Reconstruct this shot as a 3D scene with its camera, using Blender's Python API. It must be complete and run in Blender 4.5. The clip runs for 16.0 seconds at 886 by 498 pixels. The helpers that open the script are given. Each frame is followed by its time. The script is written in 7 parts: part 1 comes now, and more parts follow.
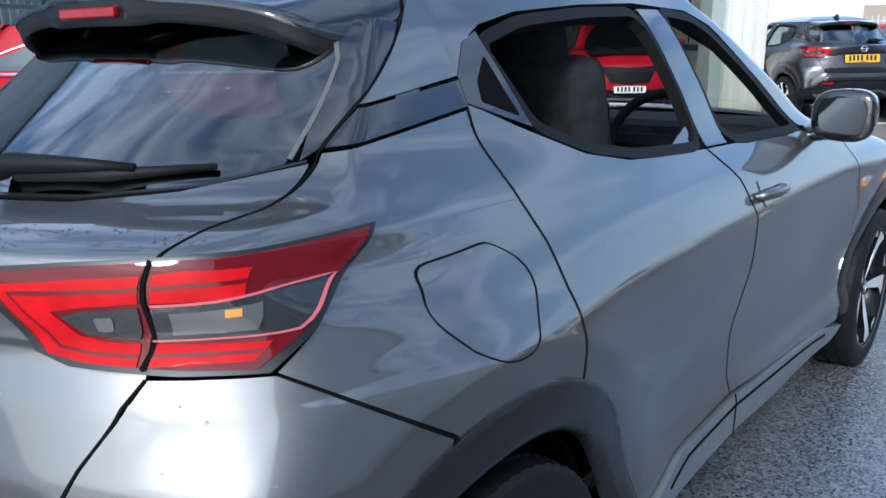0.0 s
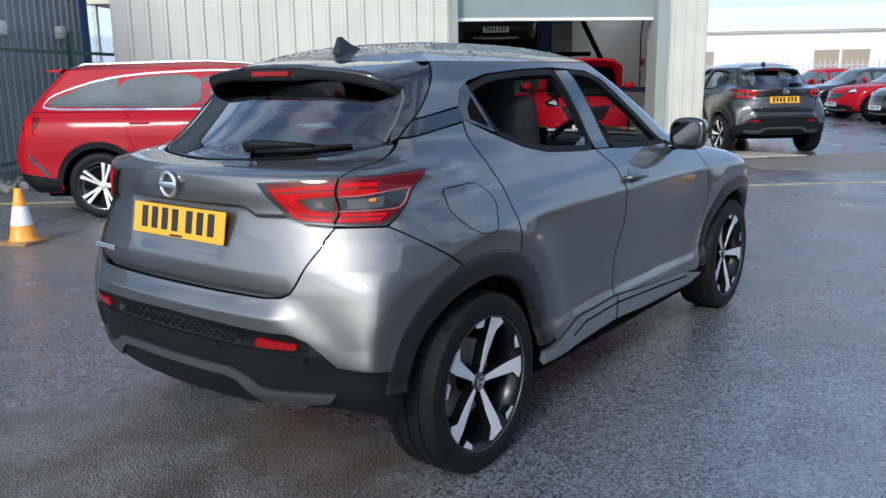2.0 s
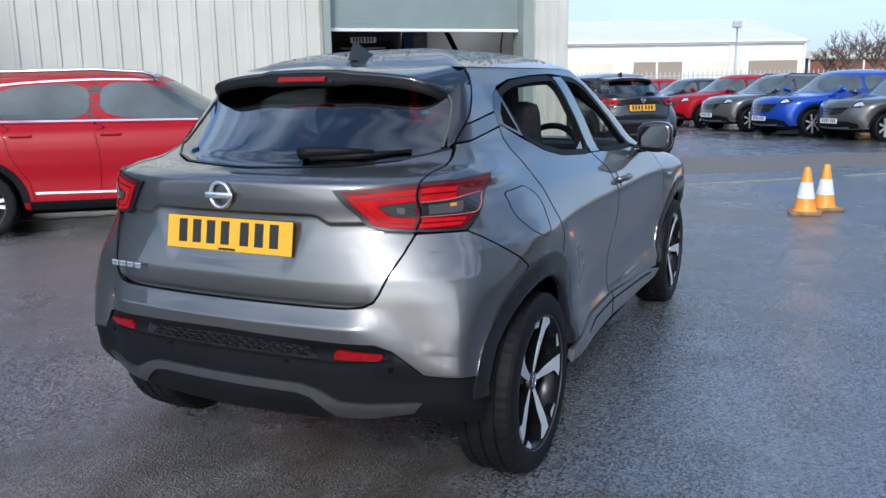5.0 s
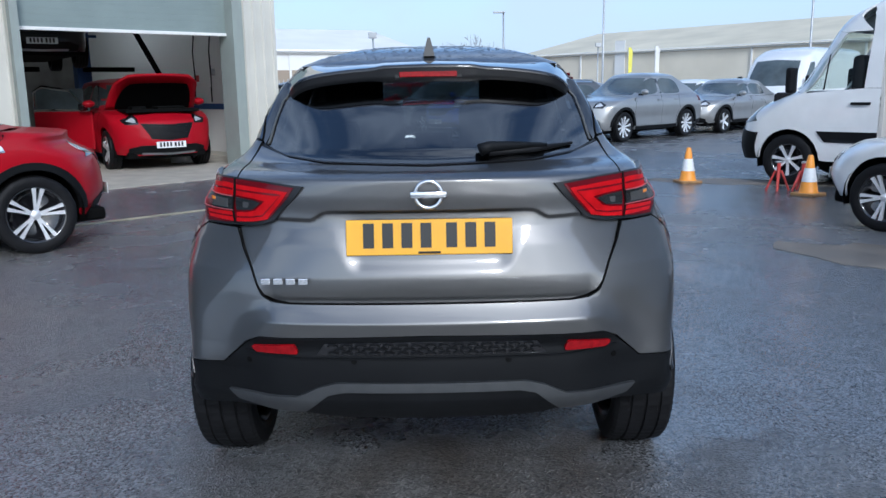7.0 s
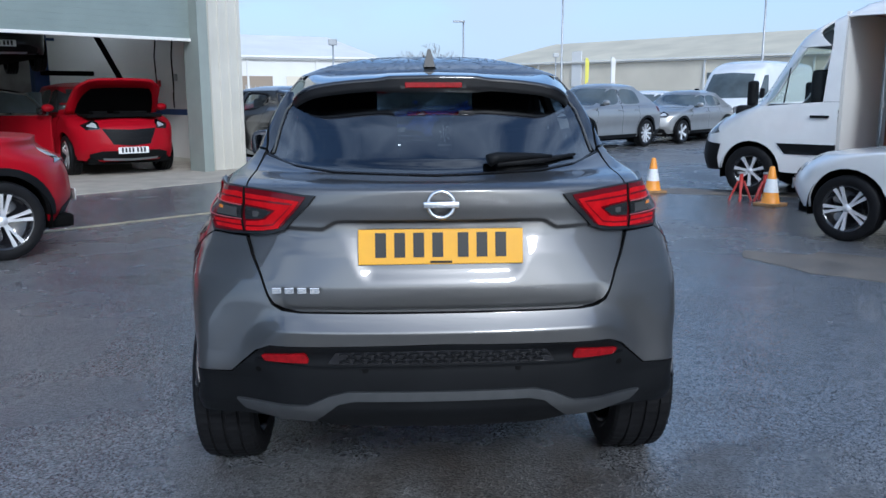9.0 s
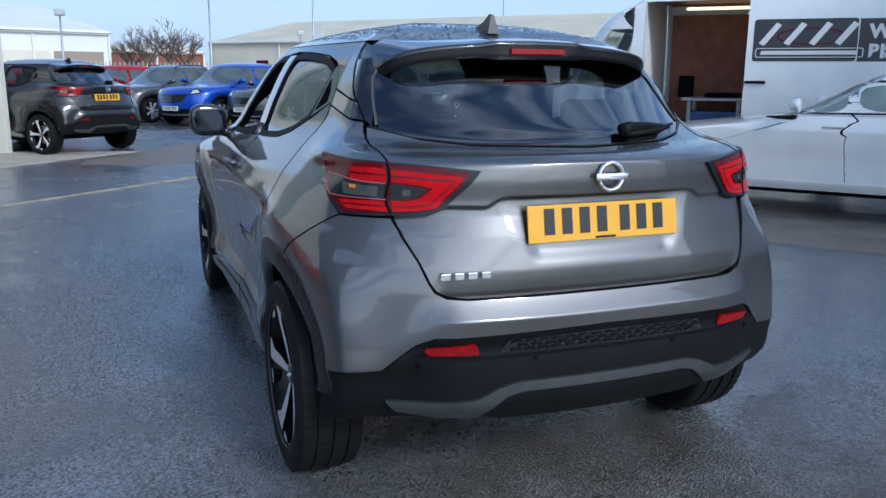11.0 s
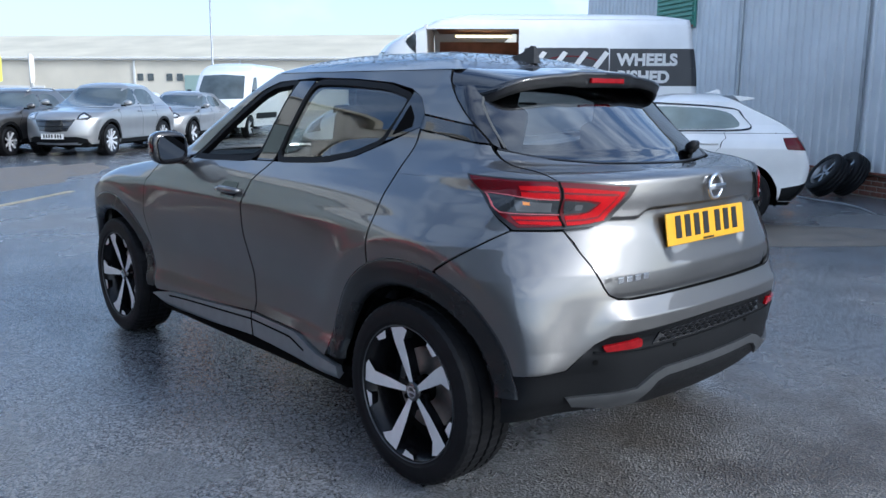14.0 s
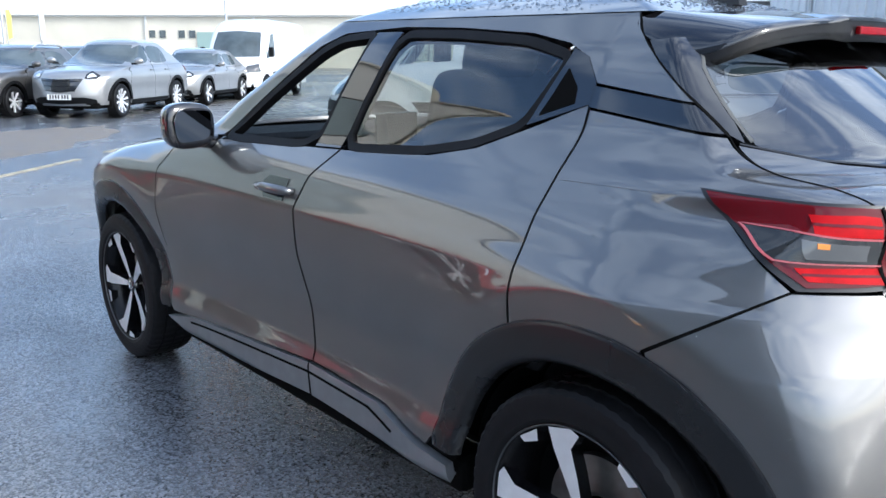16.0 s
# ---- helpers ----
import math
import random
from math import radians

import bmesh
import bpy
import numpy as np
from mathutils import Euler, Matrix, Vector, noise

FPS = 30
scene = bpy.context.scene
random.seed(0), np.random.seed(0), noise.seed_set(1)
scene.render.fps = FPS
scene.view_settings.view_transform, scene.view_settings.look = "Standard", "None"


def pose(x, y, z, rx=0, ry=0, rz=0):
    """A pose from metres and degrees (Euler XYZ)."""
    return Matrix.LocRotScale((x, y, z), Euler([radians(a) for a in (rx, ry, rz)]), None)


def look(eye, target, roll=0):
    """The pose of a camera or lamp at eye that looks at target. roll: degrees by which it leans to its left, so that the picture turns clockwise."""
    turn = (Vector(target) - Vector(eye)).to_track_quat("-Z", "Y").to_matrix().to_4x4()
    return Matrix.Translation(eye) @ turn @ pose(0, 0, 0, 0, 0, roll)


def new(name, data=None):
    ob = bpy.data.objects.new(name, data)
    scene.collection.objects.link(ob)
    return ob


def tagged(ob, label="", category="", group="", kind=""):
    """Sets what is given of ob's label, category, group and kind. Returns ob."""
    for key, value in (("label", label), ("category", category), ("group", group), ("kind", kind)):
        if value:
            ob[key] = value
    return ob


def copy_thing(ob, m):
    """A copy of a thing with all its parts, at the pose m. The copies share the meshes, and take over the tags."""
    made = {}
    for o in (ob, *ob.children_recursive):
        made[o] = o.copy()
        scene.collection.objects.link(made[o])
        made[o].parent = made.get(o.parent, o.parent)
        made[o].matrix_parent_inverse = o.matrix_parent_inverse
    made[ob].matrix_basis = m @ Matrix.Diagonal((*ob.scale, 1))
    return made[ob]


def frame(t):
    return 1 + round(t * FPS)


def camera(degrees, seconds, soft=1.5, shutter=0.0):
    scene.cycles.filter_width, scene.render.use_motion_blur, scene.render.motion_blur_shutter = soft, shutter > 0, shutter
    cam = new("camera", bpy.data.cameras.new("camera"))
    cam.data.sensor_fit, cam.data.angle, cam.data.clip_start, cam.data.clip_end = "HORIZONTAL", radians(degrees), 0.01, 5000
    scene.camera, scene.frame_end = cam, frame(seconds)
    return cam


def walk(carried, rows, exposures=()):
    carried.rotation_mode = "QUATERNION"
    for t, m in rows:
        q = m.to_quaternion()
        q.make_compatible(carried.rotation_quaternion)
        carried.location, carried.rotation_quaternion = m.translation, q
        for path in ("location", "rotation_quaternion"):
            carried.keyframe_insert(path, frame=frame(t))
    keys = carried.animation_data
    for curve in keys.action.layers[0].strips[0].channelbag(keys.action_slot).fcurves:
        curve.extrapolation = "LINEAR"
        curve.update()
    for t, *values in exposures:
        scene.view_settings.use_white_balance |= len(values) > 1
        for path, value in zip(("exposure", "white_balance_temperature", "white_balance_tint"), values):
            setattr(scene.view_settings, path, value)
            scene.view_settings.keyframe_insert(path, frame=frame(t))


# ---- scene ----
cam = camera(56.7, 16.0)
PATH = [
    (0, (1.574, -1.017, 1.387), (0.344, 0.477, 0.882), -1.1),
    (0.5, (1.865, -1.458, 1.398), (0.649, 0.054, 0.913), -0.9),
    (1, (2.144, -1.843, 1.411), (0.935, -0.318, 0.952), -1.2),
    (1.5, (2.337, -2.181, 1.426), (1.149, -0.632, 0.993), -0.9),
    (2, (2.46, -2.326, 1.428), (1.274, -0.77, 1.013), -0.8),
    (2.5, (2.481, -2.363, 1.432), (1.293, -0.807, 1.02), -0.6),
    (3, (2.472, -2.353, 1.428), (1.284, -0.796, 1.025), -0.7),
    (3.5, (2.478, -2.361, 1.431), (1.29, -0.802, 1.034), -0.9),
    (5.8, (1.106, -2.988, 1.401), (0.62, -1.092, 0.994), -0.2),
    (6, (0.917, -3.031, 1.397), (0.533, -1.112, 0.987), 0.0),
    (6.5, (0.445, -3.075, 1.392), (0.294, -1.122, 0.989), -0.0),
    (7, (0.037, -3.155, 1.397), (0.041, -1.193, 1.008), -0.9),
    (7.5, (-0.078, -3.207, 1.414), (-0.023, -1.244, 1.035), -0.6),
    (8, (-0.057, -3.212, 1.412), (0.006, -1.247, 1.046), -0.3),
    (8.2, (-0.056, -3.204, 1.412), (0.005, -1.239, 1.047), -0.3),
    (10.5, (-0.889, -2.96, 1.379), (-0.392, -1.067, 0.968), 0.3),
    (11, (-1.35, -2.729, 1.366), (-0.633, -0.909, 0.948), 0.4),
    (11.5, (-1.797, -2.47, 1.372), (-0.849, -0.762, 0.947), 0.4),
    (12, (-2.168, -2.194, 1.362), (-1.031, -0.605, 0.938), -0.2),
    (12.5, (-2.496, -2.058, 1.361), (-1.208, -0.586, 0.944), -0.3),
    (13, (-2.63, -2.116, 1.375), (-1.3, -0.674, 0.983), -0.1),
    (13.5, (-2.672, -2.147, 1.376), (-1.343, -0.7, 1.002), 0.3),
    (14, (-2.665, -2.14, 1.376), (-1.336, -0.691, 1.011), 0.4),
    (14.5, (-2.63, -2.121, 1.367), (-1.308, -0.667, 0.999), 0.5),
    (15, (-2.538, -1.93, 1.338), (-1.235, -0.465, 0.943), 0.9),
    (15.5, (-2.397, -1.522, 1.351), (-1.104, -0.061, 0.908), 0.9),
    (16, (-2.193, -1.033, 1.375), (-0.9, 0.421, 0.914), 0.5),
]
walk(cam, [(t, look(eye, target, roll)) for t, eye, target, roll in PATH],
     [(0.0, 1.05, 5300, 7), (1.5, 0.72, 5500, 8), (3.5, 0.65, 5600, 9), (6.0, 0.48, 5250, 8), (8.0, 0.36, 5200, 8), (10.8, 0.3, 5050, 7), (12.3, 0.80, 5200, 8), (14.0, 0.83, 5300, 8), (15.0, 0.95, 5450, 8), (16.0, 1.42, 5550, 8)])

from mathutils import geometry

# ---- light ----
SUN_ROT, SUN_EL = 164.0, 31.0
sun_way = Vector((math.sin(radians(SUN_ROT)) * math.cos(radians(SUN_EL)), math.cos(radians(SUN_ROT)) * math.cos(radians(SUN_EL)), math.sin(radians(SUN_EL))))
world = bpy.data.worlds.new("world")
scene.world = world
world.use_nodes = True
wn, wl = world.node_tree.nodes, world.node_tree.links
sky = wn.new("ShaderNodeTexSky")
sky.sky_type, sky.sun_disc = "NISHITA", False
sky.dust_density = 2.0
sky.sun_elevation, sky.sun_rotation = radians(SUN_EL), radians(SUN_ROT)
co = wn.new("ShaderNodeTexCoord")
mp = wn.new("ShaderNodeMapping")
mp.inputs["Scale"].default_value = (1.0, 2.4, 4.0)
mp.inputs["Rotation"].default_value = (0, 0, 0.6)
cl = wn.new("ShaderNodeTexNoise")
cl.inputs["Scale"].default_value, cl.inputs["Detail"].default_value, cl.inputs["Distortion"].default_value = 2.3, 9.0, 0.6
cr = wn.new("ShaderNodeValToRGB")
cr.color_ramp.elements[0].position, cr.color_ramp.elements[1].position = 0.40, 0.62
# thin cloud, brighter towards the sun behind it
dot = wn.new("ShaderNodeVectorMath")
dot.operation = "DOT_PRODUCT"
dot.inputs[1].default_value = sun_way
glow = wn.new("ShaderNodeMapRange")
glow.interpolation_type = "SMOOTHSTEP"
glow.inputs[1].default_value, glow.inputs[2].default_value, glow.inputs[3].default_value, glow.inputs[4].default_value = 0.1, 1.0, 0.0, 1.0
tone = wn.new("ShaderNodeMixRGB")
tone.inputs[1].default_value, tone.inputs[2].default_value = (4.3, 4.75, 5.4, 1), (10.0, 9.8, 9.3, 1)
cmix = wn.new("ShaderNodeMixRGB")
bg = wn["Background"]
bg.inputs[1].default_value = 0.13
wl.new(co.outputs["Generated"], mp.inputs[0])
wl.new(co.outputs["Generated"], dot.inputs[0])
wl.new(dot.outputs["Value"], glow.inputs[0])
wl.new(glow.outputs[0], tone.inputs[0])
wl.new(mp.outputs[0], cl.inputs["Vector"])
wl.new(cl.outputs["Fac"], cr.inputs[0])
# cloud thins out overhead
up, thin, cover = wn.new("ShaderNodeSeparateXYZ"), wn.new("ShaderNodeMapRange"), wn.new("ShaderNodeMath")
thin.inputs[1].default_value, thin.inputs[2].default_value, thin.inputs[3].default_value, thin.inputs[4].default_value = 0.15, 0.85, 1.0, 0.62
cover.operation = "MULTIPLY"
wl.new(co.outputs["Generated"], up.inputs[0])
wl.new(up.outputs[2], thin.inputs[0])
wl.new(thin.outputs[0], cover.inputs[0])
wl.new(cr.outputs[0], cover.inputs[1])
haze, most = wn.new("ShaderNodeMapRange"), wn.new("ShaderNodeMath")
haze.inputs[1].default_value, haze.inputs[2].default_value, haze.inputs[3].default_value, haze.inputs[4].default_value = 0.0, 0.30, 0.80, 0.0
most.operation = "MAXIMUM"
wl.new(up.outputs[2], haze.inputs[0])
wl.new(haze.outputs[0], most.inputs[0])
wl.new(cover.outputs[0], most.inputs[1])
wl.new(most.outputs[0], cmix.inputs[0])
wl.new(sky.outputs[0], cmix.inputs[1])
wl.new(tone.outputs[0], cmix.inputs[2])
wl.new(cmix.outputs[0], bg.inputs[0])
sun = new("sun", bpy.data.lights.new("sun", "SUN"))
sun.data.energy, sun.data.angle, sun.data.color = 1.6, radians(12), (1.0, 0.92, 0.80)
sun.matrix_world = look(sun_way * 40, (0, 0, 0))


# ---- materials ----
def mat(name, color, rough=0.5, metal=0.0, coat=0.0, vary=0.0, scale=8.0, bump=0.0, bscale=60.0, rvary=0.0, alpha=1.0, emit=0.0, trans=0.0, spec=0.5, detail=6.0):
    m = bpy.data.materials.new(name)
    m.use_nodes = True
    n, l = m.node_tree.nodes, m.node_tree.links
    b = n["Principled BSDF"]
    b.inputs["Base Color"].default_value = (*color, 1)
    b.inputs["Roughness"].default_value, b.inputs["Metallic"].default_value = rough, metal
    b.inputs["Coat Weight"].default_value, b.inputs["Coat Roughness"].default_value = coat, 0.03
    b.inputs["Transmission Weight"].default_value = trans
    b.inputs["Specular IOR Level"].default_value = spec
    if emit:
        b.inputs["Emission Color"].default_value = (*color, 1)
        b.inputs["Emission Strength"].default_value = emit
    t = n.new("ShaderNodeTexCoord")
    if vary or rvary:
        a = n.new("ShaderNodeTexNoise")
        a.inputs["Scale"].default_value, a.inputs["Detail"].default_value = scale, detail
        l.new(t.outputs["Object"], a.inputs["Vector"])
        if vary:
            r = n.new("ShaderNodeMapRange")
            r.inputs[1].default_value, r.inputs[2].default_value, r.inputs[3].default_value, r.inputs[4].default_value = 0.3, 0.7, 1 - vary, 1 + vary
            h = n.new("ShaderNodeVectorMath")
            h.operation = "SCALE"
            h.inputs[0].default_value = color
            l.new(a.outputs["Fac"], r.inputs[0])
            l.new(r.outputs[0], h.inputs["Scale"])
            l.new(h.outputs[0], b.inputs["Base Color"])
        if rvary:
            q = n.new("ShaderNodeMapRange")
            q.inputs[1].default_value, q.inputs[2].default_value, q.inputs[3].default_value, q.inputs[4].default_value = 0.3, 0.7, max(0.02, rough - rvary), rough + rvary
            l.new(a.outputs["Fac"], q.inputs[0])
            l.new(q.outputs[0], b.inputs["Roughness"])
    if bump:
        c = n.new("ShaderNodeTexNoise")
        c.inputs["Scale"].default_value, c.inputs["Detail"].default_value = bscale, 4.0
        u = n.new("ShaderNodeBump")
        u.inputs["Strength"].default_value, u.inputs["Distance"].default_value = bump, 0.01
        l.new(t.outputs["Object"], c.inputs["Vector"])
        l.new(c.outputs["Fac"], u.inputs["Height"])
        l.new(u.outputs[0], b.inputs["Normal"])
    return m


def glass_mat(name, tint, rough=0.0, face=0.05, power=4.0):
    """Thin pane: a tinted see-through sheet with a clear reflection."""
    m = bpy.data.materials.new(name)
    m.use_nodes = True
    n, l = m.node_tree.nodes, m.node_tree.links
    n.remove(n["Principled BSDF"])
    tr, gl, lw, mx = n.new("ShaderNodeBsdfTransparent"), n.new("ShaderNodeBsdfGlossy"), n.new("ShaderNodeLayerWeight"), n.new("ShaderNodeMixShader")
    tr.inputs[0].default_value = (*tint, 1)
    gl.inputs["Roughness"].default_value = rough
    lw.inputs[0].default_value = 0.5
    pw, rg = n.new("ShaderNodeMath"), n.new("ShaderNodeMapRange")
    pw.operation = "POWER"
    pw.inputs[1].default_value = power
    rg.inputs[3].default_value, rg.inputs[4].default_value = face, 1.0
    l.new(lw.outputs["Facing"], pw.inputs[0])
    l.new(pw.outputs[0], rg.inputs[0])
    l.new(rg.outputs[0], mx.inputs[0])
    l.new(tr.outputs[0], mx.inputs[1])
    l.new(gl.outputs[0], mx.inputs[2])
    l.new(mx.outputs[0], n["Material Output"].inputs[0])
    return m


def paint(name, color, metal=0.0, rough=0.32):
    return mat(name, color, rough, metal, 1.0, 0.05, 3.0, 0.015, 900.0)


M_GREY = paint("gunmetal_paint", (0.132, 0.129, 0.127), 0.88, 0.43)
M_GREY.node_tree.nodes["Principled BSDF"].inputs["Coat IOR"].default_value = 1.85
M_RED = mat("red_paint", (0.33, 0.002, 0.010), 0.42, 0.0, 0.28, 0.05, 3.0, 0.015, 900.0, spec=0.12)
M_WHITE = paint("white_paint", (0.78, 0.78, 0.77))
M_BLACKP = paint("black_paint", (0.012, 0.012, 0.014), 0.2, 0.3)
M_BLUE = paint("blue_paint", (0.01, 0.06, 0.42), 0.4)
M_SILVER = paint("silver_paint", (0.34, 0.34, 0.335), 0.6)
M_DGREY = paint("dark_grey_paint", (0.12, 0.115, 0.11), 0.6)
M_YELLOW = paint("amber_paint", (0.75, 0.42, 0.02))
M_GLOSS = mat("gloss_black", (0.008, 0.008, 0.01), 0.08, 0, 1.0)
M_ARCH = mat("satin_arch_plastic", (0.010, 0.0105, 0.0115), 0.27, 0, 0, 0.12, 4, 0.05, 700, 0.05, spec=0.45)
M_PLASTIC = mat("black_plastic", (0.007, 0.0075, 0.0085), 0.5, 0, 0, 0.2, 5, 0.12, 500, spec=0.14)
M_SATB = mat("satin_black", (0.008, 0.008, 0.009), 0.35, 0, 0.0)
M_DARK = mat("dark_void", (0.005, 0.005, 0.005), 0.9, spec=0.05)
M_RUBBER = mat("rubber", (0.009, 0.009, 0.010), 0.55, 0, 0, 0.25, 14, 0.1, 300, spec=0.16)
M_CHROME = mat("chrome", (0.75, 0.76, 0.78), 0.08, 1.0)
M_ALLOY = mat("machined_alloy", (0.86, 0.86, 0.87), 0.30, 0.5, 0.2, 0.05, 30)
M_WBLACK = mat("wheel_black", (0.006, 0.006, 0.007), 0.25, 0, 0.0, spec=0.25)
M_SATIND = mat("dark_satin_silver", (0.10, 0.103, 0.107), 0.4, 0.7, 0, 0.08, 20)
M_SATIN = mat("satin_silver", (0.27, 0.28, 0.29), 0.38, 0.7, 0, 0.08, 20)
M_DISC = mat("brake_disc", (0.30, 0.28, 0.26), 0.45, 0.9, 0, 0.2, 20)
M_LRED = mat("red_lens", (0.10, 0.001, 0.004), 0.06, 0, 0.0, spec=0.35)
M_LPINK = mat("pale_red_edge", (0.45, 0.10, 0.11), 0.3)
M_LREDB = mat("bright_red_lens", (0.42, 0.003, 0.006), 0.3, 0, 0.0, 0.2, 30, spec=0.12)
M_REDREF = mat("red_reflector", (0.24, 0.003, 0.006), 0.15, 0, 0.0, 0.2, 60, spec=0.3)
M_LSMOKE = mat("smoked_lens", (0.018, 0.019, 0.02), 0.06, 0, 0.3, 0.15, 20)
M_LCLEAR = mat("clear_lens", (0.13, 0.13, 0.13), 0.10, 0.5, 0.3, 0.08, 20)
M_HEAD = mat("headlamp_glass", (0.62, 0.64, 0.66), 0.12, 0.35, 0.5, 0.15, 18)
M_AMBER = mat("amber_lens", (0.75, 0.25, 0.03), 0.15, 0, 1.0)
M_TINT = glass_mat("privacy_glass", (0.14, 0.16, 0.17), 0.0, 0.13, 2.4)
M_SIDEG = glass_mat("tinted_glass", (0.50, 0.54, 0.54), 0.0, 0.10, 3.0)
M_SEAL = mat("grey_seal", (0.075, 0.075, 0.07), 0.45, 0, 0, 0.1, 20)
M_TRIM = mat("matt_black_trim", (0.008, 0.008, 0.009), 0.6, 0, 0, 0.2, 20, spec=0.15)
M_MIRROR = mat("tinted_mirror", (0.20, 0.22, 0.25), 0.03, 1.0)
M_CLEAR = glass_mat("clear_glass", (0.78, 0.83, 0.80), 0.0, 0.06, 4.0)
M_DGLASS = mat("dark_window", (0.075, 0.092, 0.098), 0.04, 0, 0.0, 0.35, 2.0, spec=0.6)
M_PALEG = mat("pale_window", (0.20, 0.245, 0.235), 0.04, 0, 0.0, 0.5, 1.6, spec=0.6)
M_CABIN = mat("cabin_cloth", (0.018, 0.018, 0.02), 0.8, 0, 0, 0.3, 30, 0.2, 400, spec=0.15)
M_PLATEY = mat("yellow_plate", (0.72, 0.36, 0.002), 0.3, 0, 0.15, 0.04, 10)
M_PLATEW = mat("white_plate", (0.8, 0.8, 0.78), 0.25, 0, 0.6)
M_INK = mat("black_ink", (0.01, 0.01, 0.01), 0.35)
M_VINYL = mat("grey_black_vinyl", (0.035, 0.035, 0.037), 0.4, 0, 0, 0.15, 3)
M_WATER = mat("water_drop", (0.9, 0.95, 1.0), 0.02, 0, 0, trans=1.0)
M_WATER.node_tree.nodes["Principled BSDF"].inputs["IOR"].default_value = 1.33
M_CLAD = mat("cream_cladding", (0.56, 0.54, 0.475), 0.5, 0, 0.1, 0.07, 1.2, 0.05, 3)
M_JAMB = mat("sage_steel", (0.27, 0.30, 0.275), 0.5, 0, 0, 0.08, 2)
M_SHUT = mat("shutter_steel", (0.24, 0.285, 0.27), 0.45, 0.2, 0, 0.06, 2)
M_GCLAD = mat("grey_cladding", (0.66, 0.68, 0.69), 0.42, 0.0, 0, 0.12, 1.0, 0.04, 3)
M_BCLAD = mat("bluegrey_cladding", (0.30, 0.335, 0.365), 0.45, 0.2, 0, 0.12, 1.2)
M_BRICK = mat("brick", (0.22, 0.09, 0.06), 0.85, 0, 0, 0.35, 14, 0.3, 40)
M_CONC = mat("concrete", (0.40, 0.36, 0.30), 0.75, 0, 0, 0.16, 2.5, 0.15, 60)
M_ORANGE = mat("cone_orange", (0.86, 0.33, 0.03), 0.45, 0, 0.1, 0.12, 9)
M_REFL = mat("cone_sleeve", (0.80, 0.80, 0.80), 0.35, 0, 0, 0.08, 30)
M_FARW = mat("white_render", (0.74, 0.73, 0.70), 0.7, 0, 0, 0.05, 0.3)
M_FARC = mat("buff_cladding", (0.68, 0.62, 0.50), 0.7, 0, 0, 0.08, 0.25)
M_FARR = mat("pale_roof", (0.58, 0.53, 0.41), 0.9, 0, 0, 0.12, 0.2)
M_STEEL = mat("galvanised_steel", (0.40, 0.41, 0.42), 0.45, 0.6, 0, 0.15, 5)
M_GREENP = mat("green_steel", (0.02, 0.07, 0.05), 0.5)
M_BLUEP = mat("blue_steel", (0.03, 0.08, 0.22), 0.5)
M_BARK = mat("bark", (0.13, 0.095, 0.075), 0.9, 0, 0, 0.3, 6)
M_WOOD = mat("plywood", (0.25, 0.10, 0.06), 0.6, 0, 0, 0.3, 5)
M_LINE = mat("road_paint", (0.36, 0.31, 0.21), 0.65, 0, 0, 0.4, 6)


